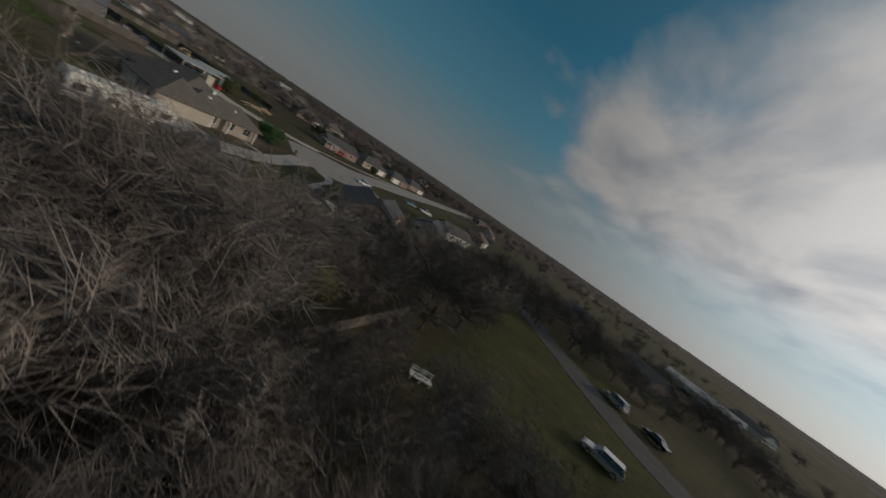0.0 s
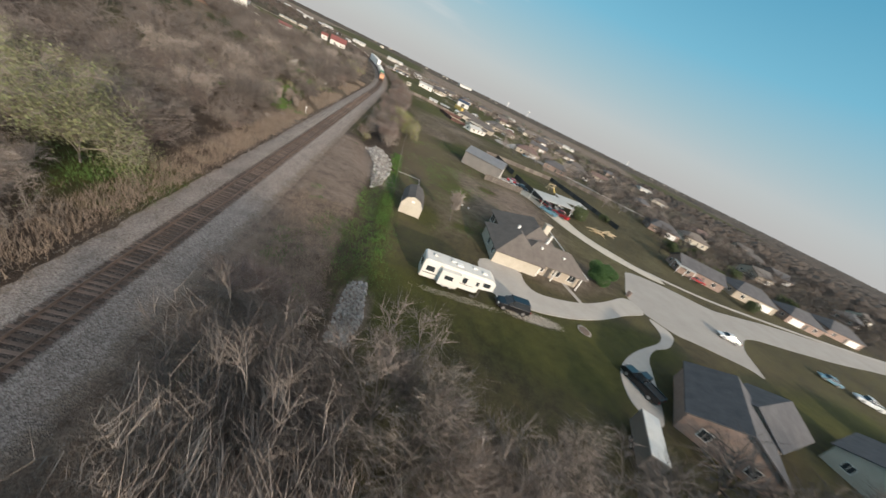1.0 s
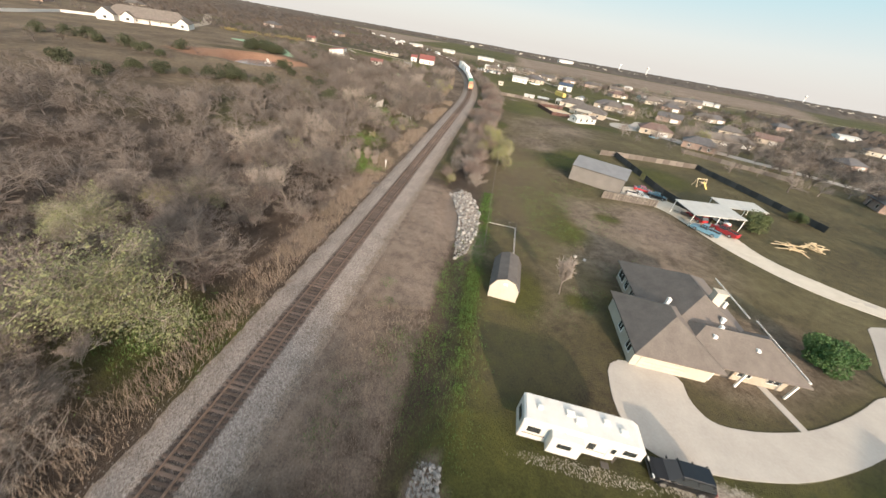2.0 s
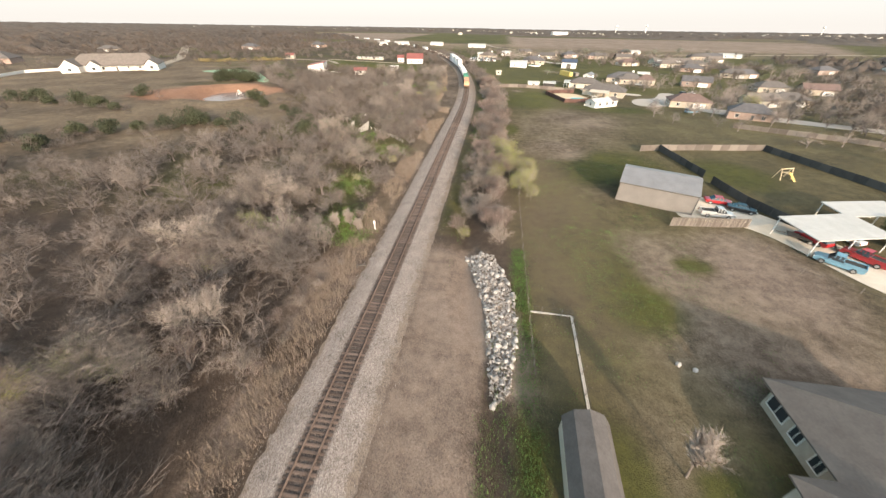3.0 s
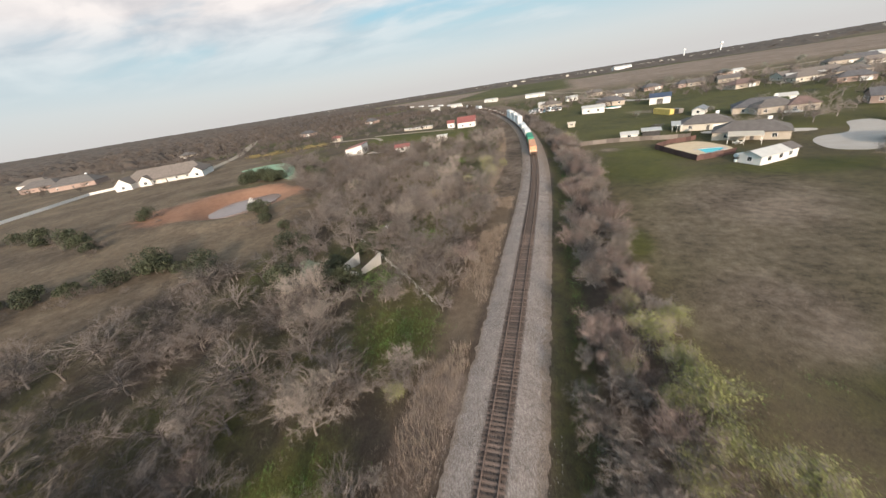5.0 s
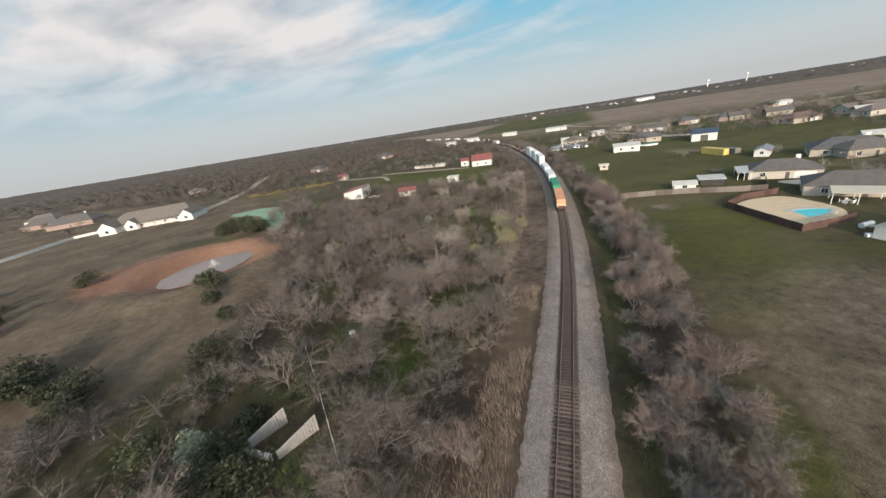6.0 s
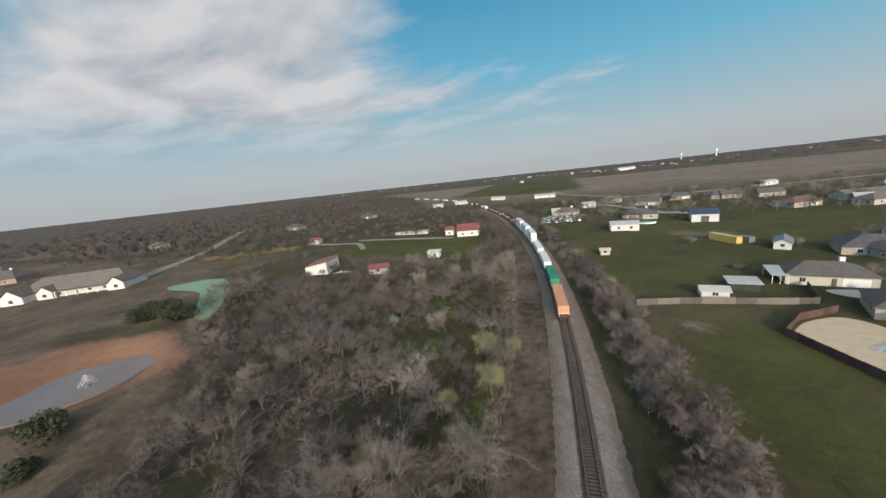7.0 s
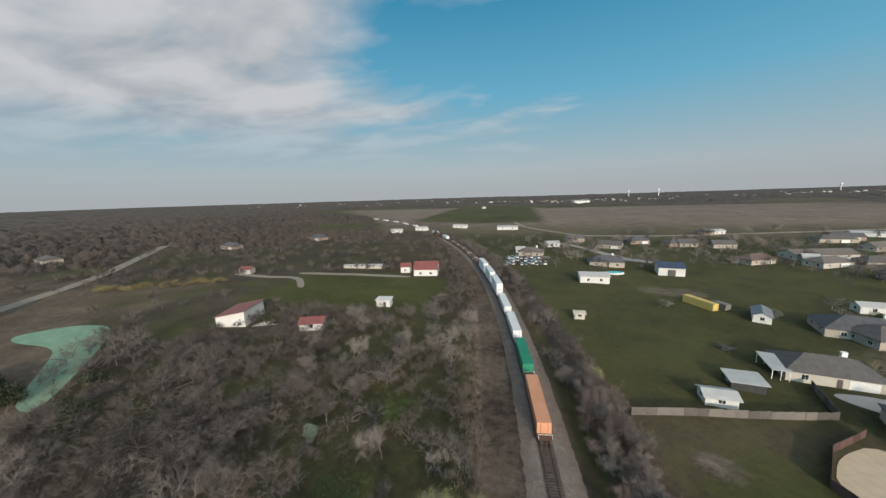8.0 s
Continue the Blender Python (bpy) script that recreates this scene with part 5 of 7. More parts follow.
# ---- houses and barns farther off ----
FAR = [(62.7, 458, 16, 10, 0), (88, 480, 15, 10, 1), (-16, 562, 22, 10, 2), (-72, 580, 16, 8, 2), (126, 408, 17, 10, 3), (110, 466, 14, 9, 1), (137, 460, 14, 9, 0), (157, 415, 7, 5, 2), (165, 407, 7, 5, 2), (168, 425, 34, 12, 4), (221, 486, 22, 12, 0), (264, 514, 20, 10, 2),
       (170, 534, 12, 8, 2), (95, 300, 14, 9, 0), (104, 298, 10, 8, 3), (133, 297, 15, 10, 1), (156, 402, 18, 10, 4), (178, 403, 18, 10, 0), (236, 496, 18, 10, 1), (179, 344, 16, 10, 0), (158, 527, 12, 8, 1), (116, 464, 12, 8, 0), (100, 230, 16, 10, 3), (112, 206, 14, 9, 1),
       (135, 240, 15, 10, 4), (150, 245, 16, 10, 0), (163, 372, 15, 9, 1), (217, 451, 15, 9, 4), (186, 345, 15, 9, 1), (166, 284, 16, 10, 0), (187, 279, 15, 9, 3), (205, 240, 15, 10, 1), (225, 200, 16, 9, 3), (255, 165, 15, 10, 1), (285, 205, 16, 10, 0), (262, 130, 15, 10, 1),
       (205, 140, 15, 10, 0), (180, 160, 14, 9, 4), (150, 150, 15, 10, 1), (310, 150, 15, 10, 4), (240, 50, 16, 10, 0), (275, 60, 15, 10, 3), (320, 80, 16, 10, 1), (200, 40, 15, 10, 0), (160, 35, 15, 10, 3), (330, 250, 16, 10, 0), (290, 320, 16, 10, 4), (260, 380, 16, 10, 1), (330, 400, 18, 10, 2),
       (-240, 420, 16, 9, 1), (-190, 470, 16, 9, 1), (-130, 520, 12, 6, 2), (-110, 545, 12, 8, 2), (-340, 360, 18, 10, 0), (40, 480, 14, 9, 0), (20, 450, 9, 7, 2), (-4, 425, 6, 5, 2)]
STYLE = [("shingle_grey", "brick_tan", "tan brick house with a grey roof"), ("shingle_dark", "brick_red", "brick house with a dark roof"), ("metal_white", "siding_white", "white metal farm outbuilding"), ("shingle_red", "brick_tan", "brick house with a maroon roof"), ("shingle_tan", "siding_cream", "cream house with a brown roof")]
for k, (x, y, w, d, s) in enumerate(FAR):
    roof, wall, label = STYLE[s]
    house(x, y, (k * 37) % 50 - 25, w, d, 2.9, 1.4 if s == 2 else 2.6, roof, wall, "gable" if s == 2 or k % 3 == 0 else "hip", label + (" among bare trees" if x > 95 else ""), 3.5 if s not in (2,) and w > 14 else None, s != 2, 3 if s != 2 else 2, False,
          name="outbuilding" if s == 2 else "house", category="barn" if s == 2 else "house")
for k in range(26):
    car(-12 + (k % 9) * 2.7, 384 + (k // 9) * 9 + (k % 3), 80 + (k * 31) % 40, ("white_paint", "silver_paint", "black_paint", "white_paint", "blue_paint")[k % 5], ("sedan", "suv", "pickup")[k % 3], ("white", "silver", "black", "white", "pale blue")[k % 5] + " used vehicle standing in a crowded lot", "cars in the lot")

# ---- trees and brush ----
class Skeleton:
    """Grows a branching plant and keeps its limbs as tapered segments, level by level."""

    def __init__(self, seed):
        self.r = np.random.default_rng(seed)
        self.segs = {k: [] for k in range(6)}

    def side(self, d, angle):
        v = self.r.normal(size=3)
        v -= d * (v @ d)
        v /= np.linalg.norm(v) + 1e-9
        out = d * math.cos(angle) + v * math.sin(angle)
        return out / np.linalg.norm(out)

    def grow(self, p, d, length, rad, level, plan):
        n, kids, turn, ratio, lift = plan[level]
        pts = [p]
        for i in range(n):
            d = d + self.r.normal(size=3) * 0.16 + np.array([0, 0, lift])
            d /= np.linalg.norm(d)
            q = pts[-1] + d * length / n
            r0, r1 = rad * (1 - 0.75 * i / n), rad * (1 - 0.75 * (i + 1) / n)
            self.segs[level].append((pts[-1], q, r0, r1 if level < len(plan) - 1 else 0.0))
            pts.append(q)
        if level + 1 < len(plan):
            for k in range(kids):
                f = self.r.uniform(0.28 if level else 0.45, 1.0)
                j = min(int(f * n), n - 1)
                base = pts[j] + (pts[j + 1] - pts[j]) * (f * n - j)
                self.grow(base, self.side(d, turn * self.r.uniform(0.6, 1.35)), length * ratio * self.r.uniform(0.7, 1.25), rad * 0.5 * (1.1 - 0.4 * f), level + 1, plan)

    def mesh(self, levels, least=0.0, flat=3):
        V, T, n = [], [], 0
        for k in levels:
            for a, b, r0, r1 in self.segs[k]:
                r0 = max(r0, least)
                d = (b - a) / (np.linalg.norm(b - a) + 1e-9)
                u = np.cross(d, (0.3, 0.9, 0.2))
                u /= np.linalg.norm(u) + 1e-9
                w = np.cross(d, u)
                ring = [u * math.cos(t) + w * math.sin(t) for t in (0, 2.094, 4.189)]
                if k >= flat and r1 > 0:
                    V += [a + r0 * ring[0], a - r0 * ring[0], b - r0 * 0.6 * ring[0], b + r0 * 0.6 * ring[0]]
                    T += [(n, n + 1, n + 2), (n, n + 2, n + 3)]
                    n += 4
                elif r1 <= 0:
                    V += [a + r0 * ring[0], a - r0 * ring[0], b]
                    T.append((n, n + 1, n + 2))
                    n += 3
                else:
                    r1 = max(r1, least)
                    V += [a + r0 * c for c in ring] + [b + r1 * c for c in ring]
                    for i in range(3):
                        j = (i + 1) % 3
                        T += [(n + i, n + j, n + 3 + j), (n + i, n + 3 + j, n + 3 + i)]
                    n += 6
        return np.array(V), np.array(T)

    def tips(self, levels):
        return np.array([s[1] for k in levels for s in self.segs[k]])


def leaves(points, rng, per, size, spread, flat=0.5):
    """Small folded leaves, two triangles each, scattered round the points."""
    P = np.repeat(points, per, 0) + rng.normal(size=(len(points) * per, 3)) * spread
    n = len(P)
    a = rng.normal(size=(n, 3))
    a[:, 2] *= flat
    a /= np.linalg.norm(a, axis=1, keepdims=True)
    b = np.cross(a, rng.normal(size=(n, 3)))
    b /= np.linalg.norm(b, axis=1, keepdims=True) + 1e-9
    s = size * rng.uniform(0.6, 1.4, (n, 1))
    V = np.stack([P - a * s, P + b * s * 0.55, P + a * s, P - b * s * 0.55], 1).reshape(-1, 3)
    k = np.arange(n)[:, None] * 4
    T = np.concatenate([k + [0, 1, 2], k + [0, 2, 3]])
    return V, T


PLAN_TREE = [(3, 7, 0.75, 1.25, 0.05), (4, 6, 0.8, 0.6, 0.09), (3, 6, 0.75, 0.55, 0.05), (1, 11, 0.95, 0.85, 0.04), (1, 0, 0, 0, 0.03)]
PLAN_BRUSH = [(1, 9, 0.55, 3.6, 0.2), (4, 5, 0.6, 0.5, 0.09), (2, 6, 0.7, 0.55, 0.05), (1, 8, 0.95, 0.9, 0.03), (1, 0, 0, 0, 0.0)]
PLAN_MID = [(2, 6, 0.8, 1.2, 0.05), (2, 5, 0.8, 0.7, 0.08), (1, 12, 0.85, 0.8, 0.05), (1, 0, 0, 0, 0.03)]
PLAN_MID_LOW = [(1, 7, 0.85, 3.0, 0.1), (2, 5, 0.85, 0.6, 0.05), (1, 11, 0.9, 0.85, 0.04), (1, 0, 0, 0, 0.03)]
PLAN_FAR = [(1, 6, 0.8, 1.2, 0.05), (1, 4, 0.85, 0.7, 0.08), (1, 7, 0.85, 0.8, 0.05), (1, 0, 0, 0, 0.03)]


def scaled(sk, height):
    top = max(s[1][2] for k in sk.segs.values() for s in k)
    f = height / top
    for k in sk.segs:
        sk.segs[k] = [(a * f, b * f, r0 * f, r1 * f) for a, b, r0, r1 in sk.segs[k]]
    return sk


def grown(seed, plan, height, trunk=0.33, rad=0.021):
    sk = Skeleton(seed)
    sk.grow(np.zeros(3), np.array([0.05, 0.03, 1.0]), trunk, rad, 0, plan)
    return scaled(sk, height)


def plant(name, seed, height, plan, bark, crown_mat, label, category, leaf=None, least=0.016, crown_least=0.010):
    """A plant at the origin: trunk with limbs, and a crown of twigs, with leaves if it has any."""
    sk = grown(seed, plan, height)
    ob = new(name)
    tagged(ob, label, category)
    V, T = sk.mesh((0, 1, 2), least)
    part("trunk", tri_mesh("trunk", V, T, bark), None, ob)
    V, T = sk.mesh((3, 4), crown_least)
    part("crown", tri_mesh("crown", V, T, crown_mat), None, ob)
    if leaf:
        mat, per, size, spread = leaf
        rng = np.random.default_rng(seed)
        V, T = leaves(sk.tips((3,)), rng, per, size, spread)
        part("leaves", tri_mesh("leaves", V, T, mat), None, ob)
    return ob


def juniper(name, seed, w, h, mat, label, dense=2000, size=0.18):
    """A bushy evergreen: short stems inside many uneven lobes of small leaves."""
    rng = np.random.default_rng(seed)
    ob = tagged(new(name), label, "bush")
    sk = grown(seed, PLAN_MID, h * 0.85)
    V, T = sk.mesh((0, 1), 0.02)
    part("trunk", tri_mesh("trunk", V, T, M["bark"]), None, ob)
    lobes = []
    for _ in range(13):
        a, q = rng.uniform(0, 6.283), math.sqrt(rng.uniform(0, 1))
        lobes.append((w * 0.36 * q * math.cos(a), w * 0.36 * q * math.sin(a), h * rng.uniform(0.25, 0.78) * (1 - 0.3 * q), w * rng.uniform(0.13, 0.25)))
    pts = []
    for cx, cy, cz, r in lobes:
        d = rng.normal(size=(dense // 13, 3))
        d /= np.linalg.norm(d, axis=1, keepdims=True)
        d *= r * rng.uniform(0.72, 1.12, (len(d), 1))
        d[:, 2] *= 0.9
        pts.append(d + (cx, cy, cz))
    P = np.concatenate(pts)
    P = P[P[:, 2] > 0.05]
    V, T = leaves(P, rng, 1, size, 0.03, 1.0)
    part("crown", tri_mesh("crown", V, T, mat), None, ob)
    return ob


def placed(proto, spots, group, first=True):
    """Moves the first plant to the first spot and copies it to the others; spots: x, y, turn, size."""
    for i, (x, y, turn, size) in enumerate(spots):
        m = pose(x, y, float(ground_z(x, y)) - 0.05, 0, 0, turn) @ Matrix.Diagonal((size, size, size, 1))
        if i == 0:
            proto.matrix_basis = m
            ob = proto
        else:
            ob = copy_thing(proto, Matrix.LocRotScale(m.translation, m.to_quaternion(), None) @ Matrix.Diagonal((size / proto.scale[0],) * 3 + (1,)))
        ob["group"] = group


def joined(name, variants, spots, mat, label):
    """Many plants as one mesh; spots: x, y, turn, size."""
    V, T, n = [], [], 0
    for i, (x, y, turn, size) in enumerate(spots):
        v, t = variants[i % len(variants)]
        c, s = math.cos(turn), math.sin(turn)
        R = np.array([[c, s, 0], [-s, c, 0], [0, 0, 1]]) * size
        V.append(v @ R + (x, y, float(ground_z(x, y)) - 0.05))
        T.append(t + n)
        n += len(v)
    return tagged(new(name, tri_mesh(name, np.concatenate(V), np.concatenate(T), mat)), label, "woods", kind="stuff")


RNG = np.random.default_rng(11)
CLEAR = [(-28, 150, 4.5, 4.5), (-25.5, 153.5, 5, 5), (-36, 155, 8, 8), (-24, 97, 3.5, 4.5), (-9, 97, 3, 3), (-17, 117, 5, 7), (-16, 140, 6.5, 7), (-13, 102, 3.5, 5), (-10, 46, 6, 5), (-21, 186, 5, 6), (-16, 205, 4, 5), (-33, 226, 6, 6), (-32, 157, 6, 6), (-34, 178, 3, 3), (-32, 247, 5, 5), (-22, 171, 4, 5)]


def clear_of(x, y):
    return all(((x - cx) / rx) ** 2 + ((y - cy) / ry) ** 2 > 1 for cx, cy, rx, ry in CLEAR)


def scatter(n, x0, x1, y0, y1, gap, keep=lambda x, y: True):
    """Random spots in a stretch of land given by the distance from the railway and y, no two nearer than gap."""
    cells, out = {}, []
    for _ in range(n * 6):
        off, y = RNG.uniform(x0, x1), RNG.uniform(y0, y1)
        x = float(off + rail_x(y))
        key = (int(x // gap), int(y // gap))
        if key in cells or not keep(x, y):
            continue
        cells[key] = 1
        out.append((x, y, RNG.uniform(0, 360), RNG.uniform(0.7, 1.2)))
        if len(out) >= n:
            break
    return out


BARE = "leafless grey-brown tree with a fine twiggy crown"
TREES = [plant("bare_tree", s, h, PLAN_TREE, M["bark"], M["twig" if s % 2 else "twig_pale"], BARE, "tree") for s, h in ((1, 6.4), (2, 7.0), (3, 5.6), (4, 6.2), (5, 7.6))]
BRUSH = [plant("bare_shrub", s, h, PLAN_BRUSH, M["bark_pale"], M[("twig", "twig_pale", "twig_red")[s % 3]], "tangled leafless shrub with pale grey branches", "shrub") for s, h in ((21, 4.2), (22, 3.6), (23, 4.8))]



def clump(x, y):
    return float(ripple(x * 4.2 + 1, y * 4.6))


def grouped(spots, least=-0.4, base=1.05, more=0.26):
    """Thins the spots to loose groups; the middle of a group grows taller."""
    return [(x, y, r, s * (base + more * clump(x, y))) for x, y, r, s in spots if clump(x, y) > least]


near_left = grouped(scatter(84, -34, -10, 28, 215, 4.6, clear_of), -0.3, 1.15) + scatter(36, -62, -12, 205, 300, 6.0, clear_of)
near_start = [(x, y, r, s * 1.1) for x, y, r, s in scatter(64, 6.5, 34, -30, 18, 3.5, lambda x, y: not (x > 29 and y < 4) and not (x > 20 and 6.5 < y < 10))]
TALL = [(13, 22.5, 40, 11.4), (18, 25.4, 110, 9.6), (21, 24.4, 200, 9.8), (24.2, 24, 300, 9.4), (27.5, 22, 20, 9.2), (16, 22, 80, 10.4), (21, 19.2, 250, 9.6), (25, 18.4, 150, 9.4), (11.6, 17.5, 10, 10.6), (30.5, 19.3, 190, 8.8), (10.2, 25, 320, 7.6), (34, 21, 60, 8.2), (38.5, 20, 130, 8.4),
        (10.4, 11.5, 100, 11.0), (13.6, 13, 220, 12.4), (16, 16.5, 35, 12.6), (19.6, 15.4, 140, 12.4), (22.5, 14, 280, 11.6), (9.6, 6.0, 30, 10.2), (14.5, 8, 60, 10.0), (17.5, 12.0, 160, 12.4), (15, 26.4, 75, 8.4), (31, 23, 15, 8.4), (36, 24, 250, 7.8)]
spots = near_left + near_start
for k, proto in enumerate(TREES):
    placed(proto, spots[k::5] + [(x, y, r, h / (6.4, 7.0, 5.6, 6.2, 7.6)[k]) for x, y, r, h in TALL[k::5]], "bare trees along the railway")
brush_right = [(x, y, r, s * 1.2) for x, y, r, s in scatter(165, 8.2, 16.2, 97, 262, 2.2)] + scatter(12, 6, 15, 22, 34, 2.4) + grouped(scatter(84, -34, -8.0, 26, 200, 3.0, clear_of), -0.5, 0.95) + [(-9.5, 80, 0, 0.5), (-8.6, 84, 50, 0.45), (-10.3, 77, 90, 0.55), (-8.0, 74, 130, 0.45), (-7.4, 89, 10, 0.4), (-9, 70, 10, 0.5)]
for k, proto in enumerate(BRUSH):
    placed(proto, brush_right[k::3], "leafless shrubs beside the track")

# woods farther off, too many to count
mids = []
for k, plan in ((31, PLAN_MID), (32, PLAN_MID_LOW), (33, PLAN_MID_LOW), (34, PLAN_MID), (35, PLAN_MID_LOW)):
    mids.append(grown(k, plan, 5.6 if plan is PLAN_MID else 3.9, rad=0.035).mesh((0, 1, 2, 3), 0.015, 2))
fars = [grown(k, PLAN_FAR, 5.4, rad=0.045).mesh((0, 1, 2, 3), 0.05, 1) for k in range(41, 46)]


def is_wood(x, y):
    l, d, b, c, s = land_cover(np.array([x]), np.array([y]))
    return l[0] + d[0] + b[0] + c[0] < 0.5


woods = scatter(1050, -150, -30, 20, 262, 3.7, lambda x, y: clear_of(x, y) and x > wood_edge(y) and (is_wood(x, y) or x > -50) and (y < 200 or RNG.uniform() < 0.5))
woods = grouped(woods + scatter(330, -34, -10, 26, 200, 2.6, clear_of), -0.6, 1.1, 0.3) + scatter(110, -60, -8, -70, 28, 4.0)
woods += scatter(120, 6, 16, 262, 470, 2.8) + scatter(40, 6, 70, -80, -34, 6.0) + [(x, y, r, s * 1.45) for x, y, r, s in scatter(210, 34, 112, 3, 27, 3.9, lambda x, y: y < 0.55 * x - 2 and y < 25 - 0.1 * (x - 50) and not (19 < x < 44 and -4 < y < 10))]
brown_spots = scatter(330, -100, -50, 196, 300, 2.6, lambda x, y: x > wood_edge(y) + 0.5 and (x < -62 or RNG.uniform() < 0.3) and math.hypot(x + 95, y - 277) > 9 and math.hypot(x + 62, y - 280) > 6)
ROWS = [(-168, 165), (-160, 167), (-151, 163), (-141, 166), (-130, 163), (-120, 160), (-176, 160), (-99, 138), (-93, 142), (-88, 147), (-82, 152.5), (-75, 153.5), (-70, 155), (-66, 152), (-105, 134), (-133, 184.5)]
for jx, jy in ROWS + [(-85, 188), (-78, 182), (-72, 192), (-57, 167), (-62, 176), (-86, 155), (-98, 128), (-112, 126), (-126, 122)]:
    brown_spots += [(jx + RNG.normal() * 4.0, jy + RNG.normal() * 2.2, RNG.uniform(0, 360), RNG.uniform(0.45, 0.8)) for _ in range(6)]
brown_spots += scatter(150, -60, -12, 205, 300, 4.0, lambda x, y: clear_of(x, y) and ripple(x * 1.7 + 3, y * 1.9) < 0.35)
joined("brown_thicket", mids[1:3] + mids[4:], [(x, y, math.radians(r), s) for x, y, r, s in brown_spots], M["twig_dark"], "dense dark brown leafless thicket")
far_shade = [(x, y, math.radians(r), s * 1.5) for x, y, r, s in scatter(170, 40, 140, -70, 16, 5.5, lambda x, y: not (31 < x < 86 and y < 2) and y < 0.25 * x - 4 and abs(y + 50 - 0.38 * (x - 83)) > 9)]
garden = [(x, y, math.radians(r), s * 1.25) for x, y, r, s in scatter(110, 118, 300, 170, 330, 7, lambda x, y: x > 132 or y > 276) + scatter(150, 60, 270, 290, 500, 7, lambda x, y: y > 395 - 0.5 * max(0, x - 115) and not (88 < x < 100 and y < 330)) + scatter(60, 90, 260, 160, 290, 7, lambda x, y: not (76 < x < 112 and 200 < y < 268)) + scatter(42, 72, 150, 186, 282, 8, lambda x, y: not (76 < x < 112 and 222 < y < 268)) + scatter(50, 110, 230, 150, 330, 8, lambda x, y: not (76 < x < 112 and 222 < y < 268))]
joined("garden_trees", mids[:1] + mids[3:4], garden, M["twig"], "leafless garden trees among the houses")
# the darker twig colour puts the shade of these woods into the material
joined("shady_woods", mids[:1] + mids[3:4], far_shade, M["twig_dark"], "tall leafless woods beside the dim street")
joined("bare_woods", mids, [(x, y, math.radians(r), s) for x, y, r, s in woods], M["twig"], "dense leafless woodland of grey-brown twigs")
far_spots = scatter(330, -420, -62, -150, 130, 10, lambda x, y: x < wood_edge(y) or y < 20) + scatter(620, -420, -12, 262, 520, 6, is_wood) + [(x, y, r, s * 1.25) for x, y, r, s in scatter(420, 130, 420, 100, 262, 7, lambda x, y: x > 118 + 0.25 * abs(y - 140)) + scatter(330, 62, 480, -160, 520, 10, lambda x, y: x > 118 and not (44 < y < 96 and x < 260) and not (230 < y < 460 and x < 160))] + scatter(60, -26, -8, 300, 480, 4.0) + [(x, y, r, s * 1.2) for x, y, r, s in scatter(120, 22, 260, 285, 500, 7, lambda x, y: y > 372 or x > 130)]
far_spots += scatter(90, -420, -150, 130, 262, 9, lambda x, y: x < -270 or y < 150) + scatter(130, -330, -40, 292, 420, 7, lambda x, y: x < -150 and ripple(x, y * 1.3) > 0.2)
joined("scattered_far_trees", fars, [(x, y, math.radians(r), s * 0.95) for x, y, r, s in far_spots], M["twig_dark"], "far leafless trees in groves and gardens")


scrub_line = [(-205 + 55 * f + RNG.normal() * 3.5, 304 + 22 * f + RNG.normal() * 3.0, RNG.uniform(0, 6.28), RNG.uniform(0.5, 0.8)) for f in RNG.uniform(0, 1, 90)]
joined("yellow_scrub", mids[1:3], scrub_line, M["scrub"], "yellow-tan dry scrub along the slope")


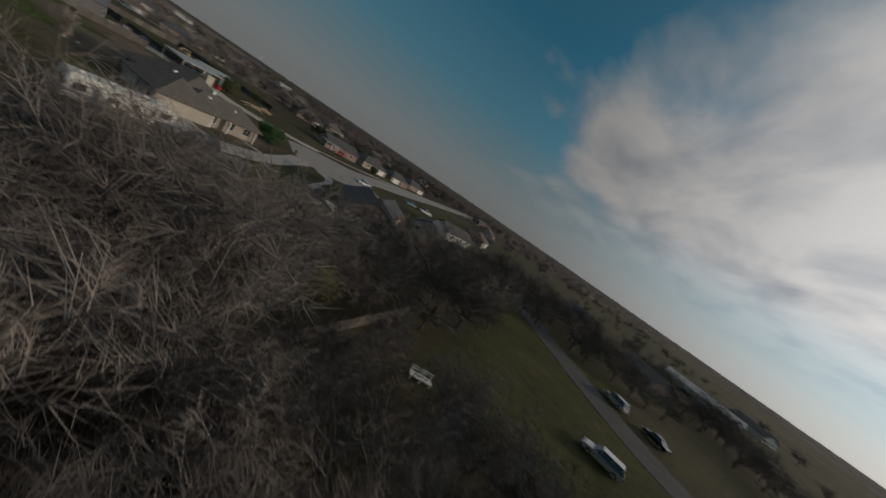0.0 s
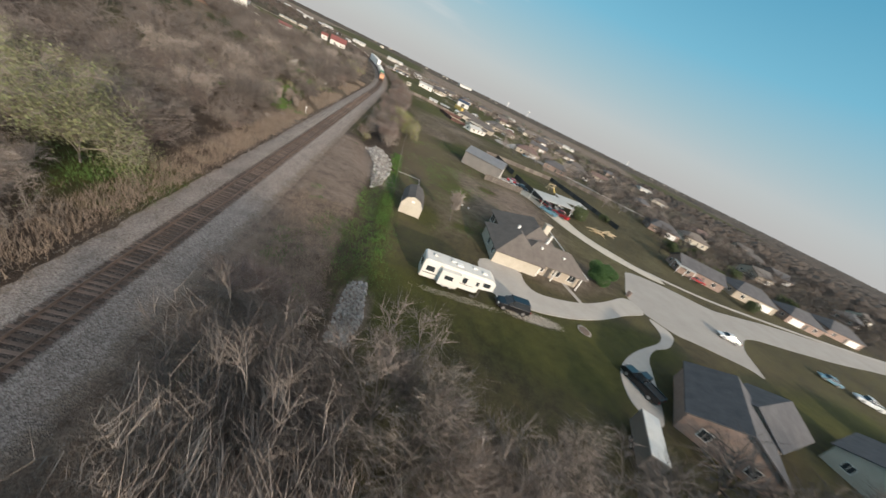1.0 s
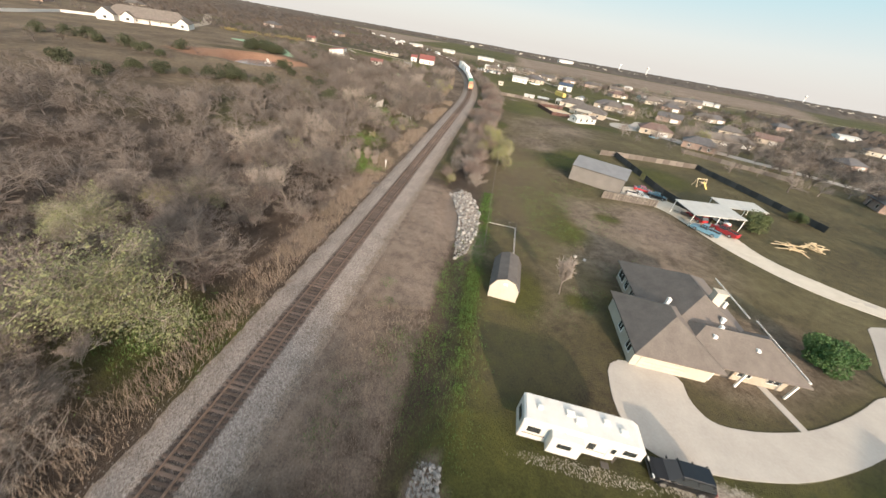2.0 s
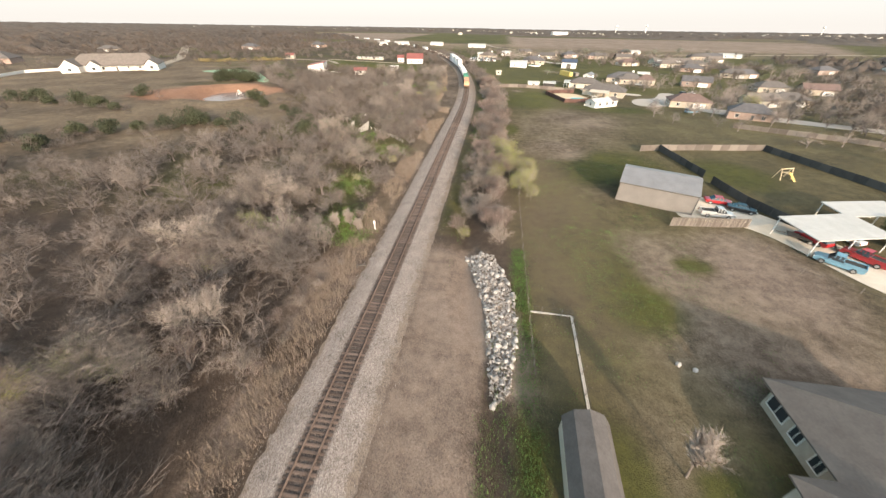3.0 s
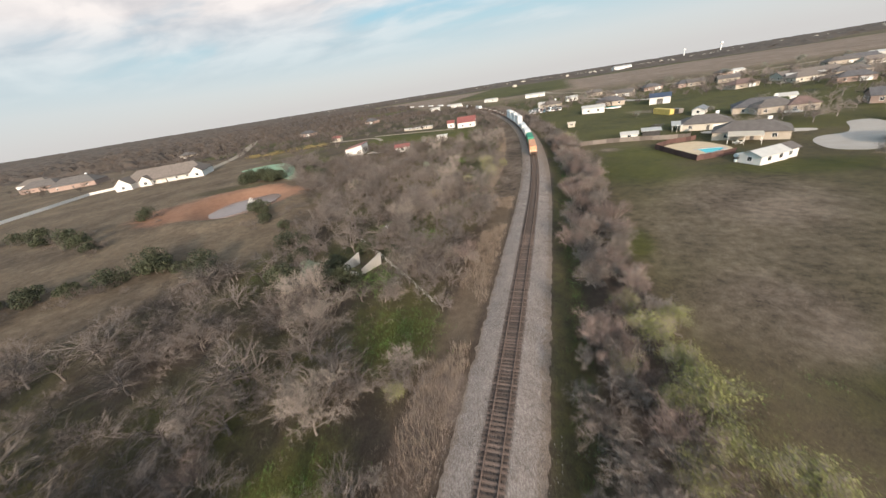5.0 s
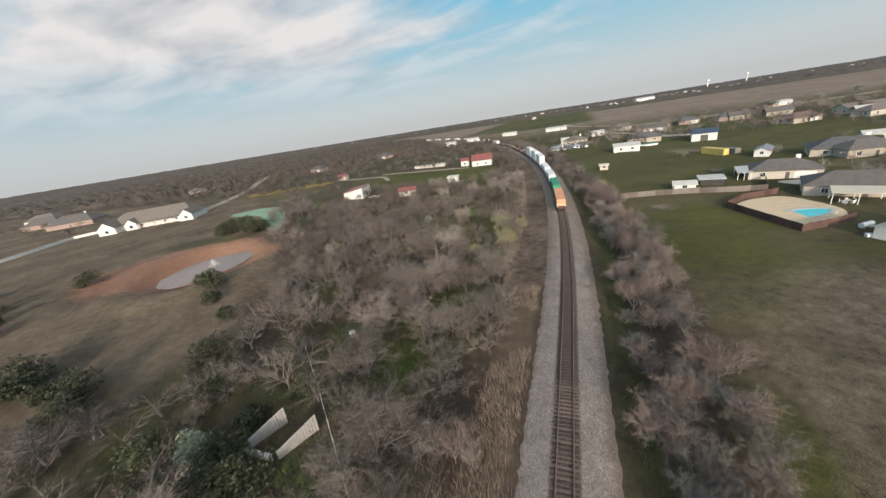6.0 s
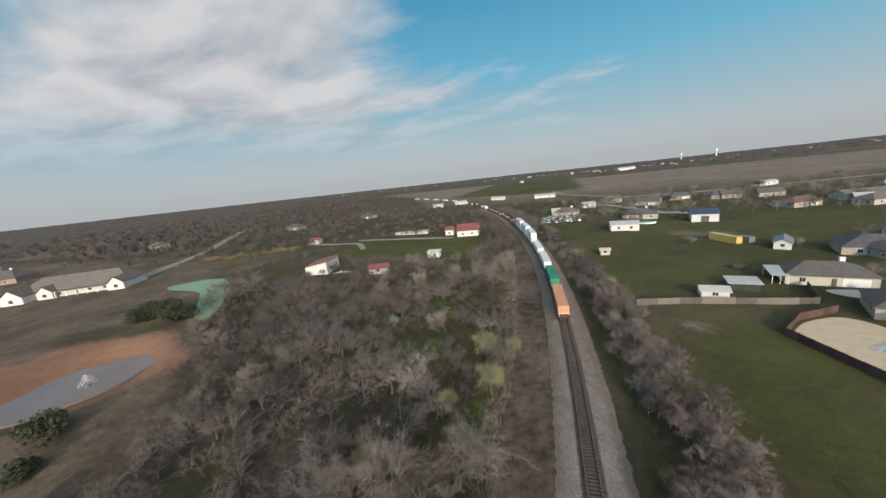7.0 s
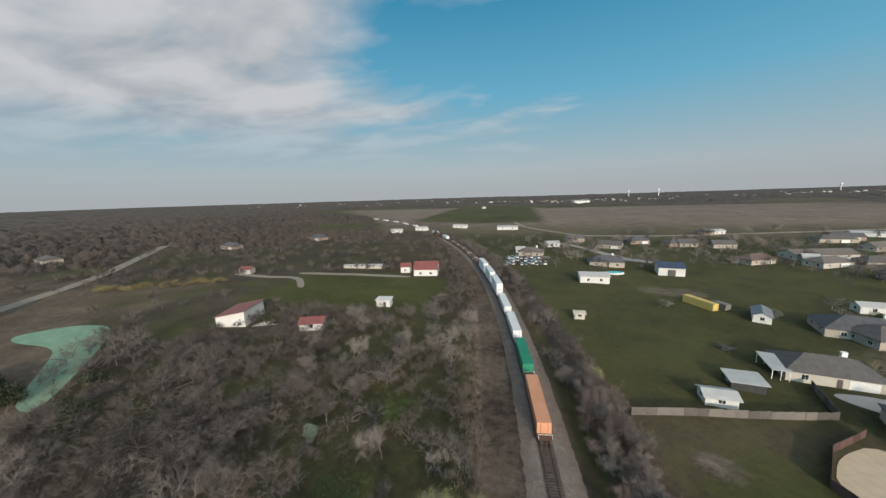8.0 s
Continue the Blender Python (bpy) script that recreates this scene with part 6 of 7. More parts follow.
def far_canopy():
    """The rough top of the distant woods, a broken sheet of crowns out to the horizon."""
    rng = np.random.default_rng(8)
    ang = np.arange(-75, 215, 0.34)
    rad = 250 * 1.021 ** np.arange(0, 142)
    A, R = np.meshgrid(np.radians(ang), rad)
    R = R * (1 + rng.uniform(-0.009, 0.009, R.shape))
    X, Y = R * np.cos(A), 150 + R * np.sin(A)
    l, d, b, c, s = land_cover(X, Y)
    wood = np.clip(1.4 - 1.6 * (l + d + b), 0, 1) * smooth(0.2, 0.5, rng.uniform(0, 1, X.shape) + 0.5 * (R > 900))
    homes = (X > 60) & (Y < 520) & (R < 1000) & (X - 0.5 * np.maximum(0, Y - 230) < 175)
    wood = np.where(homes, wood * (rng.uniform(0, 1, X.shape) > 0.45) + (rng.uniform(0, 1, X.shape) > 0.8), wood)
    H = wood * rng.uniform(2.0, 7.0, X.shape) * (1 + R / 6000) * np.where(X - 0.5 * np.maximum(0, Y - 230) > 165, smooth(340, 480, R), np.where(X < -60, smooth(290, 400, R) * smooth(325, 345, Y), smooth(450, 700, R)))
    for px, py, pr in [(-205, 262, 14), (-218, 285, 14), (-225, 300, 14), (-232, 315, 14), (-244, 331, 14), (-256, 347, 14), (-270, 364, 14), (-285, 382, 14), (-300, 400, 14), (-322, 427, 14), (-345, 455, 14), (-154, 342, 16), (-95, 366, 18), (-67, 362, 12), (-160, 340, 10), (-240, 420, 18), (-190, 470, 18), (-130, 520, 18), (-110, 545, 16), (-340, 360, 18), (-250, 378, 22), (-300, 405, 20), (-270, 336, 20)]:
        H = H * smooth(pr * 0.8, pr * 1.1, np.hypot(X - px, Y - py))
    Z = ground_z(X, Y) - 1.0 + H
    h, w = X.shape
    idx = np.arange(h * w).reshape(h, w)
    keep = np.maximum.reduce([H[:-1, :-1], H[:-1, 1:], H[1:, 1:], H[1:, :-1]]) > 1.5
    a, b, c, d = (i[keep] for i in (idx[:-1, :-1], idx[:-1, 1:], idx[1:, 1:], idx[1:, :-1]))
    T = np.concatenate([np.stack([a, b, c], 1), np.stack([a, c, d], 1)])
    tagged(new("far_woods", tri_mesh("far_woods", np.stack([X.ravel(), Y.ravel(), Z.ravel()], 1), T, M["far_wood"])), "distant brown leafless woods to the horizon", "woods", kind="stuff")


M["far_wood"] = surf("far_wood", (0.030, 0.021, 0.015), (0.100, 0.071, 0.051), 0.013, 0.95, 0.0, 12)
far_canopy()

# single trees in leaf
LEAFY = "tree in pale yellow-green spring leaf beside the railway"
PLAN_WIDE = [(2, 9, 0.6, 2.6, 0.16), (5, 7, 0.7, 0.5, 0.07), (3, 5, 0.75, 0.55, 0.05), (1, 8, 0.85, 0.85, 0.04), (1, 0, 0, 0, 0.03)]
leafy = plant("leafing_tree", 51, 9.4, PLAN_WIDE, M["bark_pale"], M["twig_pale"], LEAFY, "tree", (M["leaf"], 40, 0.068, 0.42))
placed(leafy, [(-12.6, 46.4, 20, 1.34), (-20, 37, 100, 1.0), (-28, 54, 200, 0.9), (-24, 68, 30, 0.62)], "trees in first leaf")
leafy2 = plant("leafing_tree", 52, 5.2, PLAN_TREE, M["bark"], M["twig_pale"], "small tree in pale yellow-green spring leaf", "tree", (M["leaf_yellow"], 17, 0.062, 0.42))
placed(leafy2, [(-14.5, 213.5, 0, 1.1), (-26.5, 197, 60, 0.7), (-25, 94.6, 10, 0.9), (-27, 64, 80, 0.9), (-11, 130, 30, 0.5), (20.8, 126, 0, 1.05), (19.4, 118, 140, 1.0), (18.0, 133, 80, 1.1), (15.0, 141, 10, 1.0), (20.6, 122, 200, 0.9), (17.5, 128, 50, 0.95), (16.8, 137, 20, 0.9), (14, 121, 70, 0.8), (15.5, 133, 160, 0.85), (13, 147, 260, 0.75), (21.5, 115, 20, 0.7), (14.5, 126, 310, 0.8), (18.5, 145, 110, 0.7), (11.5, 137, 210, 0.7), (-12, 226, 30, 0.8), (-20, 208, 70, 0.8), (-30, 108, 20, 0.7), (-24, 84, 10, 0.7),
                 (9.5, 100, 40, 0.5), (10, 262, 0, 0.9), (-16, 118, 0, 0.45), (30, 12, 50, 0.8), (116.5, 214.6, 0, 1.6), (-27.7, 195.4, 90, 0.75), (-17, 223.4, 10, 1.2)], "small trees in first leaf")
round_tree = juniper("round_shade_tree", 61, 5.2, 5.6, M["leaf_dark"], "round dense green shade tree on the front lawn", 20000, 0.10)
round_tree["category"] = "tree"
placed(round_tree, [(63.1, 64.4, 0, 1.0)], "")
live_oak = juniper("live_oak", 62, 7.0, 5.4, M["juniper_olive"], "broad olive-green tree beside the white carport", 5000, 0.17)
live_oak["category"] = "tree"
placed(live_oak, [(79.6, 108.6, 0, 1.0), (128, 118, 40, 1.0), (141, 108, 90, 0.9), (133, 84, 150, 0.8), (160, 116, 10, 1.1), (176, 104, 60, 1.1), (150, 126, 200, 1.0), (98, 121, 80, 0.6), (105.8, 315, 20, 0.9)], "olive-green trees among the houses")
JUN = [juniper("juniper_bush", s, w, h, M["juniper"], "dark green juniper bush in dry pasture") for s, w, h in ((71, 6.0, 4.2), (72, 4.6, 3.6), (73, 7.0, 4.6))]
BIG = [(-129.6, 229, 0, 1.5), (-122, 231, 70, 1.6), (-115.0, 229.7, 160, 1.45)]
jun_spots = [(-33.5, 150.2), (-36.5, 158), (-33, 164), (-47, 160), (-52, 168), (-44, 151), (-39.5, 147.5), (-104.2, 241), (-92.2, 230.6), (-85, 188.6), (-66.8, 178), (-57, 167), (-64, 214), (-26.5, 163), (-30.5, 152), (-36, 153.5), (-78, 183), (-86, 155), (-118, 124), (-102, 122)] + ROWS
for k, proto in enumerate(JUN):
    placed(proto, [(x, y, RNG.uniform(0, 360), RNG.uniform(0.95, 1.35) * (0.8 if x > -70 else 1)) for x, y in jun_spots[k::3]], "junipers on the pasture")
big_jun = juniper("juniper_clump", 76, 6.4, 4.0, M["juniper"], "broad dense green juniper above the pond", 6500, 0.15)
placed(big_jun, BIG, "broad junipers above the pond")
blue_jun = juniper("cedar_tree", 75, 4.4, 5.0, M["juniper_blue"], "blue-green cedar at the edge of the woods", 3600, 0.13)
placed(blue_jun, [(-38.5, 152.5, 0, 1.0), (-44, 236, 0, 0.7)], "")
PLAN_SLIM = [(4, 9, 0.38, 0.85, 0.12), (3, 7, 0.45, 0.55, 0.08), (2, 6, 0.5, 0.6, 0.05), (1, 6, 0.6, 0.8, 0.04), (1, 0, 0, 0, 0.03)]
sapling = plant("bare_sapling", 58, 4.8, PLAN_SLIM, M["bark"], M["twig_pale"], "slender pale leafless sapling on worn lawn", "tree", None, 0.02, 0.022)
placed(sapling, [(30.3, 66.8, 0, 1.5), (-11.5, 97.5, 40, 1.0), (-9.6, 98.6, 80, 1.1), (-8.4, 100.2, 120, 0.95), (-7.6, 97.2, 10, 0.85)], "")
fallen = plant("fallen_branch", 59, 4.2, PLAN_MID_LOW, M["bark"], M["twig_pale"], "pale fallen branch lying on the bank", "branch")
for i, (x, y, a, tip) in enumerate(((-11.0, 34.6, 40, 84), (-9.5, 33.0, 110, 86), (-8.0, 34.0, 200, 82), (-9.3, 36.7, 300, 85), (-7.0, 31.5, 20, 84), (-12.5, 38.5, 75, 83))):
    m = pose(x, y, float(ground_z(x, y)) + 0.25, tip, 0, a)
    if i == 0:
        fallen.matrix_basis = m
    else:
        copy_thing(fallen, m)
oak = plant("field_tree", 55, 8.0, PLAN_TREE, M["bark"], M["twig"], "spreading tree in first leaf at the edge of the open field", "tree", (M["juniper_blue"], 2, 0.2, 0.35))
placed(oak, [(112, 532, 0, 1.1), (154, 519, 90, 1.2), (186, 528, 10, 1.1), (229, 546, 200, 1.2), (77, 318, 40, 0.55), (96, 536, 0, 0.8), (45, 321, 70, 0.55), (250, 540, 20, 1.0), (28, 446, 20, 0.8)], "trees along the field road")


# tall dry stalks and grass along the line
def blades(name, spots, mat, label, tall, per):
    rng = np.random.default_rng(17)
    P = np.repeat(np.array(spots), per, 0)
    P[:, :2] += rng.normal(size=(len(P), 2)) * 0.35
    z = ground_z(P[:, 0], P[:, 1])
    n = len(P)
    h = tall * rng.uniform(0.5, 1.25, n)
    a = rng.uniform(0, 6.283, n)
    lean = rng.normal(size=(n, 2)) * 0.28 * h[:, None]
    w = 0.022
    V = np.stack([np.stack([P[:, 0] - w * np.cos(a), P[:, 1] - w * np.sin(a), z], 1), np.stack([P[:, 0] + w * np.cos(a), P[:, 1] + w * np.sin(a), z], 1), np.stack([P[:, 0] + lean[:, 0], P[:, 1] + lean[:, 1], z + h], 1)], 1).reshape(-1, 3)
    T = np.arange(3 * n).reshape(-1, 3)
    tagged(new(name, tri_mesh(name, V, T, mat)), label, "grass", kind="stuff")


def line_spots(n, o0, o1, y0, y1, keep=lambda x, y: True):
    y = RNG.uniform(y0, y1, n)
    x = RNG.uniform(o0, o1, n) + rail_x(y)
    return [(a, b) for a, b in zip(x, y) if keep(a, b)]


blades("dry_reeds", line_spots(1500, -9.5, -5.0, 98, 195, lambda x, y: ripple(x * 3, y * 2.2) > -0.5) + line_spots(1100, -8.6, -4.7, 24, 96) + line_spots(700, -15, -11, 195, 300), M["stalk"], "tall tan dry reeds beside the ballast", 1.1, 10)
blades("dry_weeds", line_spots(1500, 8, 31, -12, 8) + line_spots(900, 6, 14, 18, 58) + line_spots(1500, -40, -9, 20, 200), M["stalk"], "low dry weeds on bare earth", 0.5, 9)
blades("green_grass", [(cx + RNG.normal() * rx * 0.5, cy + RNG.normal() * ry * 0.5) for cx, cy, rx, ry in [c for c in CLEAR if not (-33 < c[0] < -27 and 145 < c[1] < 160)] + [(15.5, 60, 2, 20), (18.5, 50, 2.5, 9), (8.0, 150, 1.2, 40), (8, 210, 1.2, 40)] for _ in range(220)], M["grass"], "lush green grass in damp clearings", 0.4, 10)


def tuft_spots(n, x0, x1, y0, y1, low):
    x, y = RNG.uniform(x0, x1, n), RNG.uniform(y0, y1, n)
    w = ripple(x * 5.1, y * 4.7) + 0.6 * ripple(x * 11, y * 13)
    return [(a, b) for a, b, c in zip(x, y, w) if c > low]


blades("lawn_tufts", tuft_spots(2600, 19.5, 46, 60, 140, 0.2) + tuft_spots(500, 26, 36, 84, 106, -1), M["grass"], "uneven tufts of green lawn grass", 0.16, 8)
blades("dry_tufts", tuft_spots(2600, 19.5, 58, 60, 190, 0.3) + tuft_spots(1500, 4.6, 14, 18, 95, 0.3), M["stalk"], "short dry tufts on worn ground", 0.15, 7)
blades("bank_weeds", tuft_spots(1100, 7, 14, 24, 62, 0.4) + tuft_spots(500, 13.6, 16.5, 40, 70, -0.5) + tuft_spots(1100, 17.3, 19.2, 56, 97, -2), M["grass"], "green weeds on the bank of the ditch", 0.3, 8)

# ---- fences ----
def along(points, gap):
    """Spots every gap metres along a line in plan, with the heading of each stretch."""
    out = []
    for (x0, y0), (x1, y1) in zip(points[:-1], points[1:]):
        L = math.hypot(x1 - x0, y1 - y0)
        n = max(1, round(L / gap))
        a = math.degrees(math.atan2(y1 - y0, x1 - x0))
        out += [(x0 + (x1 - x0) * (k + 0.5) / n, y0 + (y1 - y0) * (k + 0.5) / n, a, L / n) for k in range(n)]
    return out


def shared(name, bm, mat):
    me = bpy.data.meshes.new(name)
    bm.to_mesh(me)
    bm.free()
    me.materials.append(mat)
    return me


def board_fence(points, h, mat, label, board=0.145):
    """A privacy fence of single boards on posts and rails."""
    ob = thing("board_fence", *points[0], 0, label, "fence", z=0.0)
    ob.matrix_basis = Matrix()
    rng = random.Random(len(points) * 7 + int(points[0][0]))
    me = shared("board", box(bmesh.new(), -board / 2 + 0.006, -0.012, 0, board / 2 - 0.006, 0.012, 1, bevel=0.004), M[mat])
    po = shared("post", box(bmesh.new(), -0.05, 0.02, 0, 0.05, 0.12, 1), M[mat])
    ra = shared("rail", box(bmesh.new(), -0.5, 0.014, -0.045, 0.5, 0.055, 0.045), M[mat])
    for x, y, a, L in along(points, board):
        part("board", me, None, ob, m=pose(x, y, float(ground_z(x, y)) + 0.03, rng.uniform(-1, 1), rng.uniform(-0.6, 0.6), a) @ Matrix.Diagonal((1, 1, h * rng.uniform(0.975, 1.01), 1)))
    for x, y, a, L in along(points, 2.4):
        part("post", po, None, ob, m=pose(x, y, float(ground_z(x, y)) - 0.2, 0, 0, a) @ Matrix.Diagonal((1, 1, h + 0.15, 1)))
        for f in (0.2, 0.8):
            part("rail", ra, None, ob, m=pose(x, y, float(ground_z(x, y)) + h * f, 0, 0, a) @ Matrix.Diagonal((L, 1, 1, 1)))


def panel_fence(points, h, mat, label, name="privacy_fence"):
    """A fence of board panels between posts, for fences farther off."""
    ob = thing(name, *points[0], 0, label, "fence", z=0.0)
    ob.matrix_basis = Matrix()
    rng = random.Random(int(abs(points[0][0]) * 3))
    outline = []
    for k in range(12):
        d = 0.012 + 0.01 * (k % 2)
        outline += [(-1.2 + k * 0.2, -d), (-1.2 + k * 0.2 + 0.19, -d), (-1.2 + k * 0.2 + 0.195, 0.004)]
    bm = prism(bmesh.new(), outline + [(1.2, 0.03), (-1.2, 0.03)], 0, 1)
    bmesh.ops.transform(bm, matrix=Matrix.Rotation(radians(90), 4, "X") @ Matrix.Scale(-1, 4, (0, 1, 0)), verts=bm.verts)
    bmesh.ops.transform(bm, matrix=Matrix.Translation((0, 0, -min(v.co.z for v in bm.verts))), verts=bm.verts)
    bmesh.ops.recalc_face_normals(bm, faces=bm.faces[:])
    me = shared("panel", bm, M[mat])
    po = shared("post", box(bmesh.new(), -0.06, -0.06, 0, 0.06, 0.06, 1), M[mat])
    for x, y, a, L in along(points, 2.4):
        z = float(ground_z(x, y))
        part("panel", me, None, ob, m=pose(x, y, z - 0.02, rng.uniform(-1.5, 1.5), 0, a) @ Matrix.Diagonal((L / 2.4, 1, h * rng.uniform(0.97, 1.02), 1)))
        c, s = math.cos(radians(a)) * L / 2, math.sin(radians(a)) * L / 2
        part("post", po, None, ob, m=pose(x - c, y - s, z - 0.2, 0, 0, a) @ Matrix.Diagonal((1, 1, h + 0.22, 1)))


def wire_fence(points, h, label, gap=3.0, post="trim_dark", rail=None, name="wire_fence"):
    ob = thing(name, *points[0], 0, label, "fence", z=0.0)
    ob.matrix_basis = Matrix()
    po = shared("post", cyl(bmesh.new(), 0, 0, 0.5, 0.035, 1, "z", 8), M[post])
    wi = shared("wire", box(bmesh.new(), -0.5, -0.008, -0.008, 0.5, 0.008, 0.008), M[rail or post])
    for x, y, a, L in along(points, gap):
        z = float(ground_z(x, y))
        part("post", po, None, ob, m=pose(x, y, z - 0.2, 0, 0, a) @ Matrix.Diagonal((1, 1, h + 0.2, 1)))
        for f in (0.35, 0.68, 0.97):
            part("wire", wi, None, ob, m=pose(x, y, z + h * f, 0, 0, a) @ Matrix.Diagonal((L, 1, 1, 1)))


board_fence([(45.2, 108.8), (58.8, 110.4)], 1.75, "wood_grey", "weathered grey board fence before the parked cars")
panel_fence([(54.0, 151.8), (59.6, 153.6), (89.2, 158.3)], 1.7, "wood_grey", "long weathered grey board fence across the lawn")
panel_fence([(59.6, 153.6), (61.0, 143.5), (62.4, 134.2)], 1.7, "wood_dark", "dark stained board fence behind the workshop")
panel_fence([(62.6, 131.0), (63.9, 120.6), (66.5, 113.6), (69.6, 106.5)], 1.7, "wood_dark", "dark stained board fence beside the gravel drive")
panel_fence([(89.2, 158.3), (92.0, 149.0), (97.5, 133.0), (102.5, 117.0)], 1.7, "wood_dark", "dark stained board fence along the green yard")
panel_fence([(96, 186), (112, 176), (128, 167)], 1.6, "wood_grey", "grey board fence behind the far gardens")
panel_fence([(14.8, 253.0), (36.2, 256.4), (54.0, 261.0), (58.4, 273.6)], 1.7, "wood_grey", "weathered grey board fence at the field's edge")
panel_fence([(38.0, 241.5), (44.4, 223.0), (57.2, 231.8)], 1.7, "wood_red", "red-brown board fence round the pool yard")
panel_fence([(38.0, 241.5), (44.5, 250.0), (54.5, 256.5)], 1.7, "wood_red", "red-brown board fence behind the pool yard")
panel_fence([(-2, 400), (8, 404), (14, 402), (16, 396)], 1.6, "wood_grey", "grey board fence round the car lot")
panel_fence([(160, 395), (175, 397), (210, 402), (240, 408)], 2.0, "wood_dark", "long dark fence by a low building")
wire_fence([(19.0, 74), (19.0, 96), (19.2, 128), (19.0, 150)], 1.1, "thin wire fence along the railway land", 3.2, "wood_grey")
wire_fence([(19.3, 83.4), (24.1, 83.3), (23.6, 69.4)], 1.2, "chain-link fence of the shed yard", 2.2, "trim_dark")
tagged(sheet("kerb_edging", strip([(19.3, 83.6), (24.2, 83.5), (23.7, 69.4)], 0.28), M["concrete"], "narrow pale concrete edging of the shed yard", "edging", 0.08, rounds=0))
wire_fence([(-42, 173.3), (-31, 164), (-20, 154.4), (-12, 147)], 1.1, "pale posts of an old wire fence through the woods", 2.6, "trim_white")
wire_fence([(-52, 160), (-58, 174), (-68, 195), (-108, 231), (-151, 268), (-198, 306)], 1.2, "wire fence between pasture and brush", 4.0, "wood_grey")
wire_fence([(66, 92), (58, 98), (56.5, 101), (58, 104)], 0.9, "broken low wire fence on worn ground", 2.0, "wood_grey")


# ---- stones ----
def stone_mesh(seed):
    rng = np.random.default_rng(seed)
    bm = bmesh.new()
    bmesh.ops.create_icosphere(bm, subdivisions=1, radius=0.5)
    sx, sy, sz = rng.uniform(0.7, 1.25), rng.uniform(0.7, 1.1), rng.uniform(0.45, 0.8)
    for v in bm.verts:
        k = rng.uniform(0.78, 1.12)
        v.co = Vector((v.co.x * sx * k, v.co.y * sy * k, v.co.z * sz * k))
    return bm


def inside(x, y, poly):
    c = False
    for (x0, y0), (x1, y1) in zip(poly, poly[1:] + poly[:1]):
        if (y0 > y) != (y1 > y) and x < (x1 - x0) * (y - y0) / (y1 - y0) + x0:
            c = not c
    return c


STONES = [shared("stone", stone_mesh(k), M["stone_each"]) for k in range(8)]


def riprap(poly, n, least, most, label):
    """A bank of tumbled blocks: the biggest as stones of their own, small rubble between them joined."""
    rng = random.Random(n)
    cx, cy = sum(p[0] for p in poly) / len(poly), sum(p[1] for p in poly) / len(poly)
    ob = thing("riprap", cx, cy, 0, label, "stones", "rock banks beside the track", 0.0)
    ob.matrix_basis = Matrix()
    xs, ys = [p[0] for p in poly], [p[1] for p in poly]
    spots = []
    while len(spots) < n * 9:
        x, y = rng.uniform(min(xs), max(xs)), rng.uniform(min(ys), max(ys))
        if inside(x, y, poly):
            spots.append((x, y))
    for x, y in spots[:n]:
        s = least + (most - least) * rng.random() ** 2
        part("stone", STONES[rng.randrange(8)], None, ob, m=pose(x, y, float(ground_z(x, y)) + s * 0.2 + rng.uniform(0, 0.12), rng.uniform(-40, 40), rng.uniform(-40, 40), rng.uniform(0, 360)) @ Matrix.Diagonal((s, s, s, 1)))
    V, T, k = [], [], 0
    protos = []
    for me in STONES:
        me.calc_loop_triangles()
        protos.append((np.array([v.co for v in me.vertices]), np.array([t.vertices for t in me.loop_triangles])))
    for i, (x, y) in enumerate(spots[n:]):
        v, t = protos[i % 8]
        s = rng.uniform(0.14, 0.42)
        A = np.array(Euler((rng.uniform(-3, 3), rng.uniform(-3, 3), rng.uniform(-3, 3))).to_matrix())
        V.append(v @ A.T * s + (x, y, float(ground_z(x, y)) + 0.05))
        T.append(t + k)
        k += len(v)
    rub = part("rubble", tri_mesh("rubble", np.concatenate(V), np.concatenate(T), M["stone"]), None, ob, "small grey rubble between the blocks")
    rub["kind"] = "stuff"


riprap([(10.0, 95.5), (14.4, 95), (16.5, 89.4), (17.3, 86), (17.5, 80), (16.5, 72), (14.8, 70.5), (14.1, 77), (13.8, 82), (12.1, 89)], 290, 0.3, 0.85, "bank of pale tumbled limestone blocks in the ditch")
riprap([(16.3, 41.5), (18.2, 41.2), (18.6, 35), (17.5, 31.5), (15.7, 32.5), (15.9, 37)], 110, 0.28, 0.62, "small heap of pale tumbled limestone blocks")


def strewn(name, cx, cy, rx, ry, n, label):
    rng = np.random.default_rng(n)
    a, q = rng.uniform(0, 6.283, n), np.sqrt(rng.uniform(0, 1, n)) * rng.uniform(0.7, 1.15, n)
    x, y = cx + rx * q * np.cos(a), cy + ry * q * np.sin(a)
    s = rng.uniform(0.015, 0.055, n)
    base = np.array([(1, 0, 0), (-1, 0, 0), (0, 1, 0), (0, -1, 0), (0, 0, 0.8)], float)
    V = base[None] * s[:, None, None] * rng.uniform(0.6, 1.3, (n, 5, 1)) + np.stack([x, y, ground_z(x, y)], 1)[:, None]
    f = np.array([(0, 2, 4), (2, 1, 4), (1, 3, 4), (3, 0, 4)])
    tagged(new(name, tri_mesh(name, V.reshape(-1, 3), (np.arange(n)[:, None, None] * 5 + f[None]).reshape(-1, 3), M["gravel_road"])), label, "gravel", kind="stuff")


strewn("loose_gravel", 41, 44.6, 5.0, 1.3, 3800, "loose pale gravel strewn at the edge of the driveway")
strewn("loose_gravel", 30, 43.7, 6.5, 0.7, 900, "loose pale gravel strewn along the trailer")


